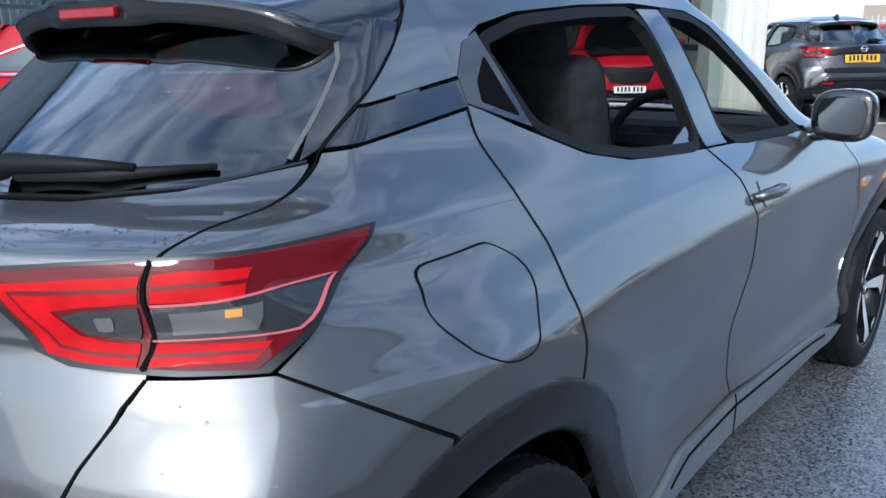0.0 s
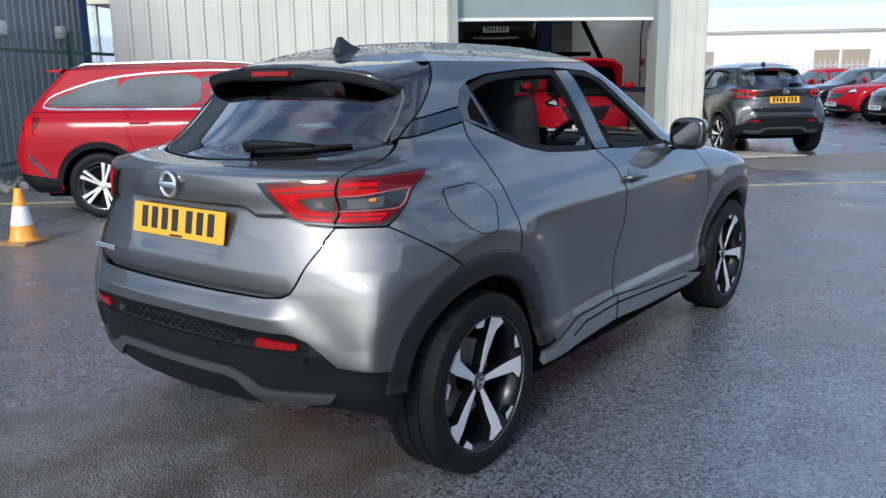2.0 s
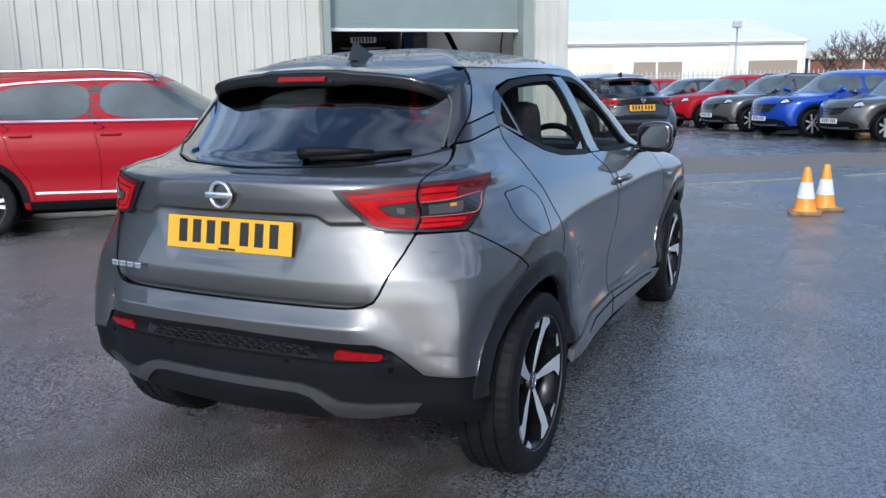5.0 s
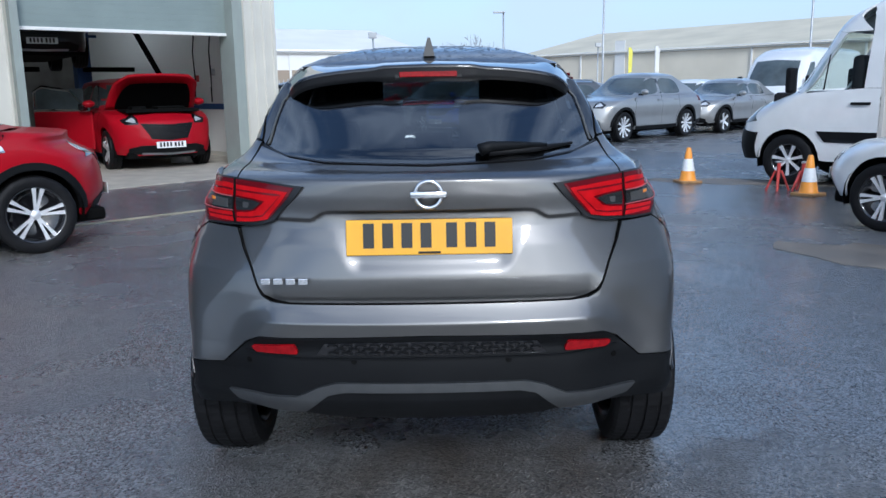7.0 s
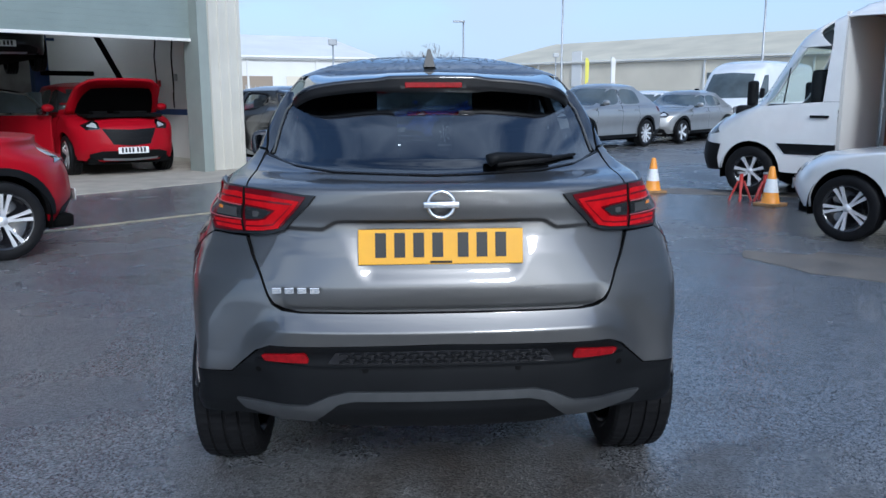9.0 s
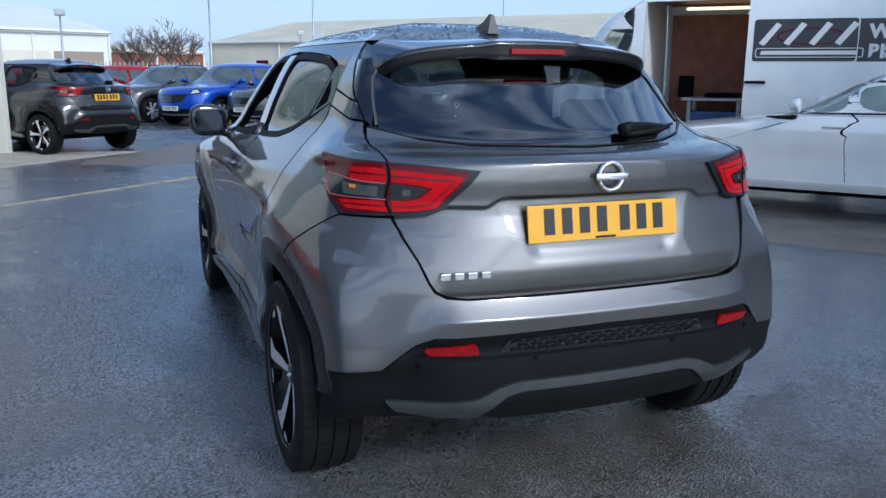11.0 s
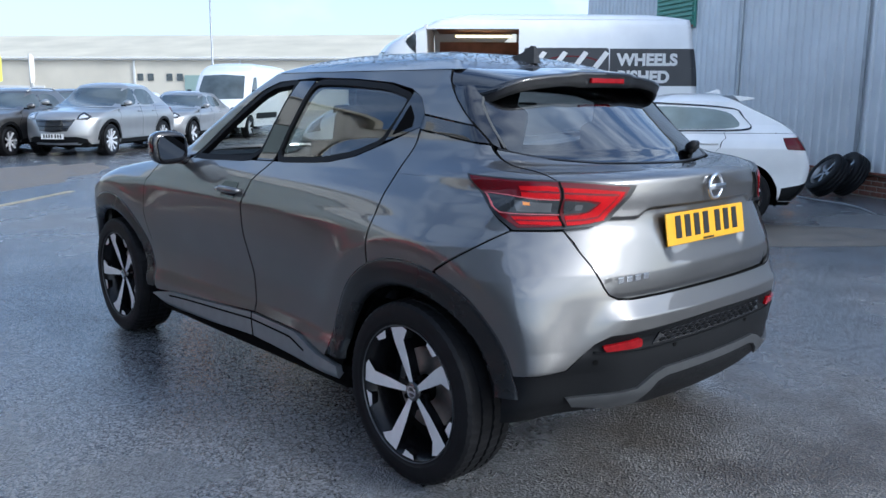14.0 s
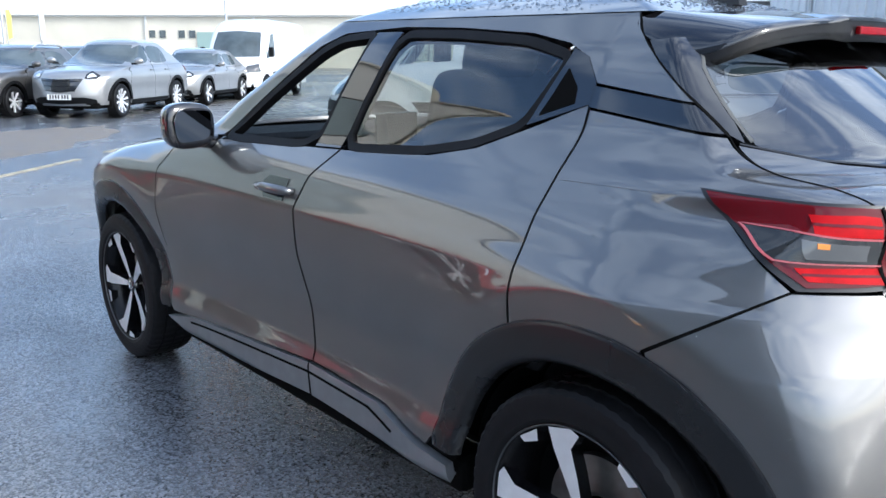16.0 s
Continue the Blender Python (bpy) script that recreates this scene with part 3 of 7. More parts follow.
def roof_mesh(sh, name, material, parent, s0=0.0, s1=1.0, lift=0.0, label=""):
    """The roof over the skin's top edge, a shallow dome."""
    us = np.concatenate([np.linspace(0, 6, 97), np.linspace(-6, 0, 97)[1:-1]])
    rim = sh.at(us, np.full_like(us, sh.top))
    rings = np.linspace(s0, s1, 26) ** 0.7
    pts = []
    for s in rings:
        p = rim.copy()
        p[:, 0] *= s
        p[:, 1] = sh.mid + (p[:, 1] - sh.mid) * s
        p[:, 2] = sh.top + (sh.peak - sh.top) * (1 - s ** sh.power) + lift
        pts.append(p)
    n = len(us)
    v = np.concatenate(pts)
    f = [(i * n + j, (i + 1) * n + j, (i + 1) * n + (j + 1) % n, i * n + (j + 1) % n) for i in range(1 if s0 == 0 else 0, len(rings) - 1) for j in range(n)]
    if s0 == 0:
        f += [(0, n + j, n + (j + 1) % n) for j in range(n)]
    me = bpy.data.meshes.new(name)
    me.from_pydata([tuple(q) for q in v], [], f)
    me.update()
    return link(name, me, material, parent, label, True)


def roof_z(sh, x, y):
    """The roof's height over a place."""
    lo, hi = 0.0, 1.0
    us = np.linspace(0, 6, 200)
    rim = sh.at(us, np.full_like(us, sh.top))
    ang = np.arctan2(np.abs(rim[:, 0]), rim[:, 1] - sh.mid)
    a = math.atan2(abs(x), y - sh.mid)
    i = int(np.argmin(np.abs(ang - a)))
    s = min(1.0, math.hypot(x, y - sh.mid) / (math.hypot(rim[i, 0], rim[i, 1] - sh.mid) + 1e-9))
    return sh.top + (sh.peak - sh.top) * (1 - s ** sh.power)


# ---- parts that vehicles share ----
def tyre_mesh(r, hw, rim, seg=120):
    k = r / 0.335
    prof = [(-0.88, rim), (-0.99, rim + 0.02), (-1.0, rim + 0.05), (-0.93, r - 0.014), (-0.83, r - 0.004), (-0.52, r), (-0.50, r - 0.008), (-0.44, r - 0.008), (-0.42, r),
            (-0.06, r + 0.001), (-0.04, r - 0.008), (0.04, r - 0.008), (0.06, r + 0.001), (0.42, r), (0.44, r - 0.008), (0.50, r - 0.008), (0.52, r),
            (0.83, r - 0.004), (0.93, r - 0.014), (1.0, rim + 0.05), (0.985, rim + 0.04), (0.99, rim + 0.02), (0.88, rim)]
    bm = bmesh.new()
    revolve(bm, [(a * hw, b) for a, b in prof], seg)
    n = len(prof)
    vs = list(bm.verts)
    for i in range(0, seg, 3):
        for j in (2, 3, 4, 5, 8, 9, 12, 13, 16, 17, 18, 19) if seg > 100 else (3, 4, 17, 18):
            v = vs[i * n + j]
            f = 1 - (0.003 if j in (2, 19) else 0.011) * k
            v.co.y, v.co.z = v.co.y * f, v.co.z * f
    for e in bm.edges:
        e.smooth = seg <= 100 or len(e.link_faces) < 2 or e.calc_face_angle(0.0) < 0.45
    return bm


def spoke_piece(pts, faces_x, depth, ang):
    """One spoke: an outline in (radius, across), its face lifted along faces_x(radius), turned by ang."""
    bm = bmesh.new()
    c, s = math.cos(ang), math.sin(ang)
    top = [bm.verts.new((faces_x(r), r * c - t * s, r * s + t * c)) for r, t in pts]
    low = [bm.verts.new((faces_x(r) - depth, r * c - t * 0.9 * s, r * s + t * 0.9 * c)) for r, t in pts]
    f = bm.faces.new(top)
    n = len(pts)
    fs = [f] + [bm.faces.new((top[i], low[i], low[(i + 1) % n], top[(i + 1) % n])) for i in range(n)]
    bmesh.ops.recalc_face_normals(bm, faces=fs)
    if f.normal.x < 0:
        bmesh.ops.reverse_faces(bm, faces=fs)
    f.material_index = 1
    return bm


BLADE = [(0.028, -0.009), (0.12, -0.019), (0.192, -0.025), (0.226, -0.060), (0.241, -0.038), (0.2415, 0.027), (0.19, 0.027), (0.12, 0.020), (0.028, 0.009)]
CHIP = [(0.214, -0.020), (0.239, -0.036), (0.2425, 0.026), (0.226, 0.022)]


def wheel(parent, x, y, z, side, r=0.335, hw=0.112, rim=0.25, style="blade", turn=0.0, seg=168, label=""):
    """A wheel with its tyre on a rim, face out on the given side."""
    w = part("wheel", tyre_mesh(r, hw, rim - 0.006, seg), M_RUBBER, parent, label, True)
    w.matrix_basis = pose(x, y, z, 0, 0, 0 if side > 0 else 180)
    w.rotation_mode = "XYZ"
    k = rim / 0.25
    bm = revolve(bmesh.new(), [(-hw * 0.9, rim - 0.01), (-hw * 0.8, rim - 0.028), (0.03, rim - 0.036), (hw * 0.72, rim - 0.022), (hw * 0.86, rim - 0.006), (hw * 0.93, rim + 0.002), (hw * 0.80, rim - 0.002)], 72)
    part("rim", bm, M_WBLACK if style == "blade" else M_ALLOY, w, "", True)
    bm = revolve(bmesh.new(), [(hw * 0.93, rim - 0.003), (hw * 0.955, rim - 0.002), (hw * 0.965, rim - 0.0005), (hw * 0.95, rim + 0.001)], 72)
    part("rim_lip", bm, M_SATIND, w, "dark satin rim lip", True)
    bm = revolve(bmesh.new(), [(0.0, 0.05), (0.004, 0.06), (0.004, 0.15 * k), (-0.012, 0.15 * k), (-0.02, 0.15 * k)], 40)
    part("brake_disc", bm, M_DISC, w)
    bm = revolve(bmesh.new(), [(-0.03, 0.0001), (-0.03, rim - 0.03)], 32)
    part("wheel_back", bm, M_DARK, w)
    fx = lambda q: 0.068 + 0.030 * min(1.0, q / 0.22) ** 1.5

    def add(nm, pts, dep, a, mats):
        me = bpy.data.meshes.new(nm)
        bm = spoke_piece([(p * k, t * k) for p, t in pts], lambda q: fx(q / k) * hw / 0.112, dep, a)
        bm.normal_update()
        bm.to_mesh(me)
        bm.free()
        for q in mats:
            me.materials.append(q)
        o = new(nm, me)
        o.parent = w
        return o
    if style == "blade":
        for i in range(5):
            a = turn + i * 2 * math.pi / 5
            add("spoke", BLADE, 0.04, a, (M_WBLACK, M_ALLOY))
            add("spoke_insert", CHIP, 0.03, a + 0.42, (M_WBLACK, M_ALLOY))
    elif style == "twin":
        for i in range(5):
            for d in (-0.16, 0.16):
                add("spoke", [(0.03, -0.012), (0.235, -0.014), (0.235, 0.014), (0.03, 0.012)], 0.03, turn + i * 2 * math.pi / 5 + d, (M_ALLOY, M_ALLOY))
    else:
        for i in range(5 if style == "five" else 7):
            a = turn + i * 2 * math.pi / (5 if style == "five" else 7)
            add("spoke", [(0.03, -0.02), (0.14, -0.019), (0.238, -0.036), (0.238, 0.036), (0.14, 0.019), (0.03, 0.02)], 0.03, a, (M_GLOSS if style == "five" else M_ALLOY, M_ALLOY))
    bm = revolve(bmesh.new(), [(0.05, 0.038 * k), (0.072 * hw / 0.112, 0.036 * k), (0.076 * hw / 0.112, 0.028 * k), (0.078 * hw / 0.112, 0.0001)], 32)
    cap = part("hub_cap", bm, M_GLOSS if style in ("blade", "five") else M_ALLOY, w, "", True)
    bm = revolve(bmesh.new(), [(0.072, 0.017), (0.078, 0.018), (0.078, 0.023), (0.072, 0.024)], 28)
    box(bm, 0.076, 0, 0, 0.004, 0.05, 0.008)
    part("badge", bm, M_CHROME, cap)
    for i in range(5):
        a = turn + (i + 0.5) * 2 * math.pi / 5
        bm = revolve(bmesh.new(), [(0.045, 0.010), (0.062, 0.010), (0.063, 0.0001)], 6, Matrix.Translation((0, 0.058 * math.cos(a) * k, 0.058 * math.sin(a) * k)))
        part("wheel_nut", bm, M_DARK, w)
    return w


def plate(parent, c, up, right, material, w=0.52, h=0.111, n=(4, 3)):
    """A number plate with plain bars."""
    right, up = Vector(right).normalized(), Vector(up).normalized()
    out = right.cross(up)
    # local x across, local -y outwards
    m = Matrix((right, -out, up)).transposed().to_4x4()
    m.translation = Vector(c)
    bm = bmesh.new()
    box(bm, 0, 0, 0, w, 0.006, h, 0.0025)
    p = part("number_plate", bm, material, parent, "number plate with plain dark bars")
    p.matrix_basis = m
    cw = w * 0.094
    gap = w * 0.021
    tot = sum(n) * cw + (sum(n) - 2) * gap + w * 0.06
    x = -tot / 2
    for i in range(sum(n)):
        bm = bmesh.new()
        box(bm, x + cw / 2, -0.004, h * 0.05, cw * 0.70, 0.002, h * 0.70)
        part("bar", bm, M_INK, p)
        x += cw + (w * 0.06 if i == n[0] - 1 else gap)
    return p


# ---- the grey crossover ----
def hero_bulge(y, z):
    rear = np.clip(-y, 0, 1) ** 1.5
    k = np.interp(z, [0.3, 0.5, 0.8, 0.92, 1.1, 1.2], [0.10, 0.10, 0.22, 0.34, 0.22, 0.10])
    green = (lambda q: q * q * (3 - 2 * q))(np.clip((z - 1.085) / 0.14, 0, 1)) * 0.058 * np.clip((1.0 - y) / 0.8, 0, 1.0) ** 1.3 - 0.030 * np.exp(-((y + 0.20) / 0.20) ** 2) * np.exp(-((z - 1.115) / 0.035) ** 2)
    haunch = 0.012 * np.exp(-(y / 0.5) ** 2) * np.exp(-((z - 0.76) / 0.17) ** 2)
    fend = 0.016 * np.exp(-((y - 2.6) / 0.5) ** 2) * np.exp(-((z - 0.78) / 0.2) ** 2)
    waist = -0.016 * np.exp(-((y - 1.3) / 0.75) ** 2) * np.exp(-((z - 0.6) / 0.16) ** 2)
    nose = -0.30 * np.clip(y - 2.75, 0, 1) ** 2
    hood = -np.clip((z - 0.93) / 0.1, 0, 1) * 0.10 * np.clip((y - 2.1) / 0.8, 0, 1.2)
    flare = 0
    for cy in (0.0, 2.636):
        d = np.hypot(y - cy, z - 0.33) - 0.565
        flare = flare + np.where(d > 0, 0.024 * np.exp(-np.clip(d, 0, 9) / 0.085), 0.024 + 0.10 * d) * (lambda q: q * q * (3 - 2 * q))(np.clip((1.09 - z) / 0.26, 0, 1)) * (np.abs(y - cy) < 0.9)
    return -k * rear - green + haunch + fend + waist + nose + hood + np.maximum(flare, 0)


def hero_ledge(x, z):
    """The bumper's step: level across the tail, then running down to each corner."""
    d = z - (0.674 - 0.95 * np.clip(np.abs(x) - 0.53, 0, 0.16))
    tuck = np.clip((np.abs(x) - 0.50) / 0.15, 0, 1) * np.clip(0.82 - z, 0, 0.32) * 0.19
    return tuck - (0.030 - 0.019 * np.clip((np.abs(x) - 0.50) / 0.14, 0, 1)) * np.where(d > 0, np.clip(1 - d / 0.062, 0, 1) ** 1.2, np.clip(1 + d / 0.12, 0, 1))


HERO = Shell(
    rear=[(0.24, -0.50), (0.30, -0.60), (0.36, -0.655), (0.42, -0.685), (0.50, -0.688), (0.58, -0.684), (0.66, -0.677), (0.735, -0.669), (0.84, -0.658), (0.90, -0.651), (1.0, -0.634),
          (1.07, -0.646), (1.112, -0.648), (1.134, -0.60), (1.148, -0.50), (1.20, -0.425), (1.30, -0.275), (1.384, -0.145), (1.42, -0.06), (1.45, 0.03), (1.475, 0.10)],
    front=[(0.24, 3.34), (0.5, 3.47), (0.7, 3.46), (0.85, 3.40), (0.95, 3.2), (1.0, 2.9), (1.05, 2.5), (1.08, 2.35), (1.2, 2.08), (1.36, 1.74), (1.475, 1.50)],
    side=[(0.24, 0.79), (0.30, 0.855), (0.38, 0.855), (0.46, 0.836), (0.55, 0.838), (0.68, 0.855), (0.80, 0.866), (0.89, 0.867), (0.96, 0.842), (1.02, 0.812), (1.07, 0.772), (1.10, 0.748),
          (1.25, 0.690), (1.40, 0.622), (1.475, 0.565)],
    bow_r=[(0.24, 0.22), (0.45, 0.16), (0.6, 0.11), (0.74, 0.10), (0.9, 0.16), (1.0, 0.20), (1.1, 0.32), (1.15, 0.60), (1.2, 0.72), (1.3, 0.63), (1.384, 0.50), (1.42, 0.35), (1.475, 0.12)],
    bow_f=[(0.24, 0.5), (0.8, 0.55), (1.0, 0.7), (1.1, 0.55), (1.475, 0.5)],
    bulge=hero_bulge, sweep=[(0.24, 0.0), (0.42, 0.01), (0.5, 0.05), (0.62, 0.14), (0.75, 0.27), (0.9, 0.43), (1.0, 0.50), (1.10, 0.37), (1.15, 0.0), (1.475, 0.0)], ledge=hero_ledge, round_r=[(0.24, 0.16), (0.5, 0.11), (0.7, 0.08), (1.0, 0.07), (1.12, 0.09), (1.2, 0.05), (1.475, 0.07)], top=1.475, peak=1.568, mid=0.75, power=2.6)


HERO.rows = 620
HERO.cuts = [round(float(q), 4) for q in np.concatenate([np.arange(0.60, 0.80, 0.012), np.arange(0.985, 1.025, 0.0035), np.arange(1.06, 1.105, 0.012), np.arange(1.105, 1.158, 0.0055)])]


def hero_car():
    sh = HERO
    R, S, F = sh.R, sh.S, sh.F
    car = thing("car", "gunmetal grey crossover car, wet with rain, parked on tarmac", "car", pose(0, 0, 0))
    C, H, WB = 0.335, 0.33, 2.636
    both = (1, -1)
    L = lambda pts, f: [f(a, b) for a, b in closer(pts)]
    LC = lambda pts: L(list(pts) + [pts[0]], S)[:-1]
    LR = lambda pts: [R(a, b) for a, b in closer(pts)]
    RA = 0.490
    # arch lines, in side view
    rear_arch_door = arc(0, H, RA, math.degrees(math.asin((0.40 - H) / RA)), math.degrees(math.acos(0.207 / RA)), 8)
    zq = H + math.sqrt(RA ** 2 - 0.207 ** 2)
    rear_arch_quarter = arc(0, H, RA, math.degrees(math.acos(0.203 / RA)), 180 - math.degrees(math.acos(0.155 / RA)), 8)
    a_b0, a_b1 = 180 - math.degrees(math.acos(0.16 / RA)), 180 - math.degrees(math.asin((0.505 - H) / RA))
    rear_arch_bump = arc(0, H, RA, a_b0, a_b1, 8)
    split = [(1.06, 1.088), (1.14, 1.0), (1.168, 0.9), (1.165, 0.75), (1.135, 0.55), (1.11, 0.41)]
    # doors
    rd = [(1.056, 1.088), (0.66, 1.108), (0.50, 1.14), (0.36, 1.198), (0.212, 1.262), (0.207, 1.15), (0.207, zq)] + rear_arch_door[::-1] + [(0.52, 0.352), (0.72, 0.40)] + [(y - 0.004, z) for y, z in split[::-1][:-1]]
    panel(sh, "rear_door", LC(rd), M_GREY, car, 0.0, 0.014, 0.03, both)
    front_arch = arc(WB, H, RA, 180 - math.degrees(math.asin((0.62 - H) / RA)), 180 - math.degrees(math.asin((0.36 - H) / RA)), 6)
    fd = [(y + 0.004, z) for y, z in split] + [(1.75, 0.365), (2.12, 0.34)] + front_arch[::-1] + [(2.20, 0.75), (2.19, 0.92), (2.10, 1.045), (1.70, 1.068)]
    panel(sh, "front_door", LC(fd), M_GREY, car, 0.0, 0.014, 0.05, both)
    for line in ([(0.206, 1.256), (0.204, 1.15), (0.204, 0.98), (0.205, zq)], split, [(2.10, 1.045), (2.188, 0.93), (2.198, 0.75), (2.17, 0.60)]):
        side_joint(sh, "door_joint", line, 0.0038, M_DARK, car, 0.0016, both)
    ribbon(sh, "tailgate_joint", [R(0.0, 0.7315), R(0.45, 0.7315), R(0.505, 0.737), R(0.537, 0.752), R(0.552, 0.777), R(0.577, 0.84), R(0.608, 0.90), R(0.630, 0.954)], 0.0042, M_DARK, car, 0.0016, 0.001, False, both)
    ribbon(sh, "tailgate_joint", LR([(0.630, 1.107), (0.629, 1.125), (0.625, 1.16), (0.613, 1.196)]) + [S(-0.142, 1.214)], 0.0026, M_DARK, car, 0.0016, 0.001, False, both)
    ribbon(sh, "bumper_joint", L([(-0.377, 0.954), (-0.153, 0.809)], S), 0.0028, M_DARK, car, 0.0016, 0.001, False, both)
    # quarter and bumper corners
    qp = L([(0.201, zq), (0.201, 1.15), (0.205, 1.250), (0.03, 1.230), (-0.142, 1.210)], S) + LR([(0.617, 1.196), (0.628, 1.16), (0.632, 1.125), (0.633, 1.106)]) + [R(0.69, 1.110)] + L([(-0.178, 1.114), (-0.375, 0.957), (-0.15, 0.812)], S) + L(rear_arch_quarter[::-1], S)[1:]
    panel(sh, "rear_quarter_panel", qp, M_GREY, car, 0.0, 0.014, 0.025, both)
    fend = L([(2.196, 0.63), (2.202, 0.75), (2.194, 0.92), (2.105, 1.043), (2.3, 1.02), (2.7, 0.985)], S) + [F(0.62, 0.90), F(0.66, 0.7), F(0.70, 0.5), F(0.74, 0.4)] + L(arc(WB, H, RA, 8, 180 - math.degrees(math.asin((0.63 - H) / RA)), 14), S)
    panel(sh, "front_wing", fend, M_GREY, car, 0.0, 0.014, 0.06, both)
    bt = LR([(0.0, 0.728), (0.45, 0.728), (0.508, 0.733), (0.541, 0.750), (0.556, 0.776), (0.581, 0.84), (0.612, 0.90), (0.633, 0.953)])
    bc = bt + L([(-0.378, 0.953), (-0.156, 0.806)], S) + L(rear_arch_bump, S) + [S(-0.50, 0.512), R(0.695, 0.520), R(0.685, 0.522), R(0.60, 0.602), R(0.55, 0.625), R(0.0, 0.636)]
    full = [(-u, z) for u, z in bc[::-1][1:]]
    panel(sh, "rear_bumper", bc[:1] + bc[1:] + full[:-1], M_GREY, car, 0.0, 0.016, 0.03)
    # lower bumper, its lamps and mesh
    low_off = lambda p: -0.010 * np.exp(-((p[..., 2] - 0.59) / 0.024) ** 2) * (np.abs(p[..., 0]) < 0.64)
    bl = [R(0.0, 0.632), R(0.55, 0.621), R(0.597, 0.598), R(0.683, 0.517), S(-0.50, 0.507), S(-0.452, 0.503), S(-0.42, 0.42), S(-0.41, 0.335), R(0.66, 0.355), R(0.52, 0.365), R(0.41, 0.36), R(0.33, 0.342), R(0.0, 0.338)]
    panel(sh, "lower_bumper", bl + [(-u, z) for u, z in bl[::-1]][1:-1], M_PLASTIC, car, low_off, 0.02, 0.04)
    ribbon(sh, "bumper_trim", [(-R(0.60, 0.57)[0], 0.572), (-R(0.42, 0.555)[0], 0.556), (0, 0.557), R(0.42, 0.556), R(0.60, 0.572)], 0.006, M_PLASTIC, car, 0.004, 0.01, False)
    rl = rounded([R(0.420, 0.572), R(0.565, 0.572), R(0.578, 0.592), R(0.432, 0.604)], 0.012)
    panel(sh, "reflector", rl, M_REDREF, car, 0.004, 0.01, 0.03, both, "red rear reflector")
    ms = [R(0.0, 0.614), R(0.335, 0.608), R(0.365, 0.566), R(0.0, 0.566)]
    mesh = panel(sh, "bumper_mesh", ms + [(-u, z) for u, z in ms[::-1]][1:-1], M_GLOSS, car, -0.002, 0.006, 0.05)
    for row in range(3):
        for i in range(15):
            u0 = -0.40 + (i + 0.5 * (row % 2)) * 0.054
            z0 = 0.574 + row * 0.0135
            if abs(u0) + 0.03 < 0.44:
                ribbon(sh, "mesh_bar", [(u0, z0), (u0 + 0.012, z0 + 0.005), (u0 + 0.030, z0 + 0.005), (u0 + 0.042, z0)], 0.004, M_PLASTIC, mesh, 0.004, 0.006, False, step=0.1)
    lip = [R(0.0, 0.478), R(0.30, 0.478), R(0.36, 0.462), R(0.43, 0.428), R(0.52, 0.424), R(0.672, 0.425), R(0.64, 0.392), R(0.52, 0.374), R(0.41, 0.374), R(0.33, 0.436), R(0.28, 0.447), R(0.0, 0.447)]
    panel(sh, "diffuser_lip", lip + [(-u, z) for u, z in lip[::-1]][1:-1], M_SATIND, car, 0.012, 0.02, 0.04, label="satin grey diffuser strip")
    for x, z in ((0.244, 0.548), (0.59, 0.538)):
        for s in both:
            p, n = sh.point(R(x, z)[0] * s, z, 0.001)
            bm = revolve(bmesh.new(), [(0, 0.010), (0.002, 0.0095), (0.002, 0.0001)], 20, Matrix.Translation(p) @ n.to_track_quat("X", "Z").to_matrix().to_4x4())
            part("parking_sensor", bm, M_DARK, car)
    # tailgate with its plate recess
    def recess(p):
        x, z = np.abs(p[..., 0]), p[..., 2]
        line = np.interp(x, [0, 0.31, 0.335, 0.375, 0.50, 0.70], [1.014, 1.014, 1.011, 0.988, 0.990, 0.968])
        under = 1 / (1 + np.exp((z - line) / 0.0016))
        low = np.clip((z - 0.775) / 0.19, 0, 1) ** 1.3
        edge = 0.268 + (z - 0.84) * 0.52
        ease = lambda q: q * q * (3 - 2 * q)
        bay = ease(np.clip((edge - x) / np.maximum(edge - 0.212, 0.03), 0, 1)) * ease(np.clip((z - 0.815) / 0.055, 0, 1))
        foot = 0.020 * np.clip((0.81 - z) / 0.075, 0, 1) ** 1.3 * np.clip((0.56 - x) / 0.05, 0, 1)
        return -under * (0.012 * low + 0.012 * bay) - foot
    tg = LR([(0.0, 0.735), (0.45, 0.735), (0.502, 0.740), (0.533, 0.755), (0.548, 0.778), (0.573, 0.84), (0.604, 0.90), (0.626, 0.955), (0.626, 1.106), (0.626, 1.125), (0.621, 1.16), (0.606, 1.196)]) + [R(0.56, 1.184), R(0.48, 1.163), R(0.35, 1.150), R(0.0, 1.144)]
    gate = panel(sh, "tailgate", tg + [(-u, z) for u, z in tg[::-1]][1:-1], M_GREY, car, recess, 0.014, 0.014)
    plate(car, (0, -0.632, 0.936), (0, 0.17, 1), (1, 0, 0), M_PLATEY)
    bm = boxes((0, -0.6435, 0.889, 0.07, 0.002, 0.007))
    part("plate_note", bm, M_INK, car)
    bm = bmesh.new()
    revolve(bm, [(-0.004, 0.034), (-0.009, 0.036), (-0.011, 0.041), (-0.009, 0.046), (-0.002, 0.047)], 48, Matrix.Translation((0, -0.653, 1.072)), 1)
    box(bm, 0, -0.664, 1.072, 0.112, 0.008, 0.021, 0.003)
    part("badge", bm, M_CHROME, car, "chrome ring badge with a plain bar", True)
    for i in range(4):
        bm = boxes((-0.518 + i * 0.040, -0.640 - 0.004 * i, 0.803, 0.030, 0.006, 0.020), bev=0.002)
        part("badge_bar", bm, M_CHROME, car)
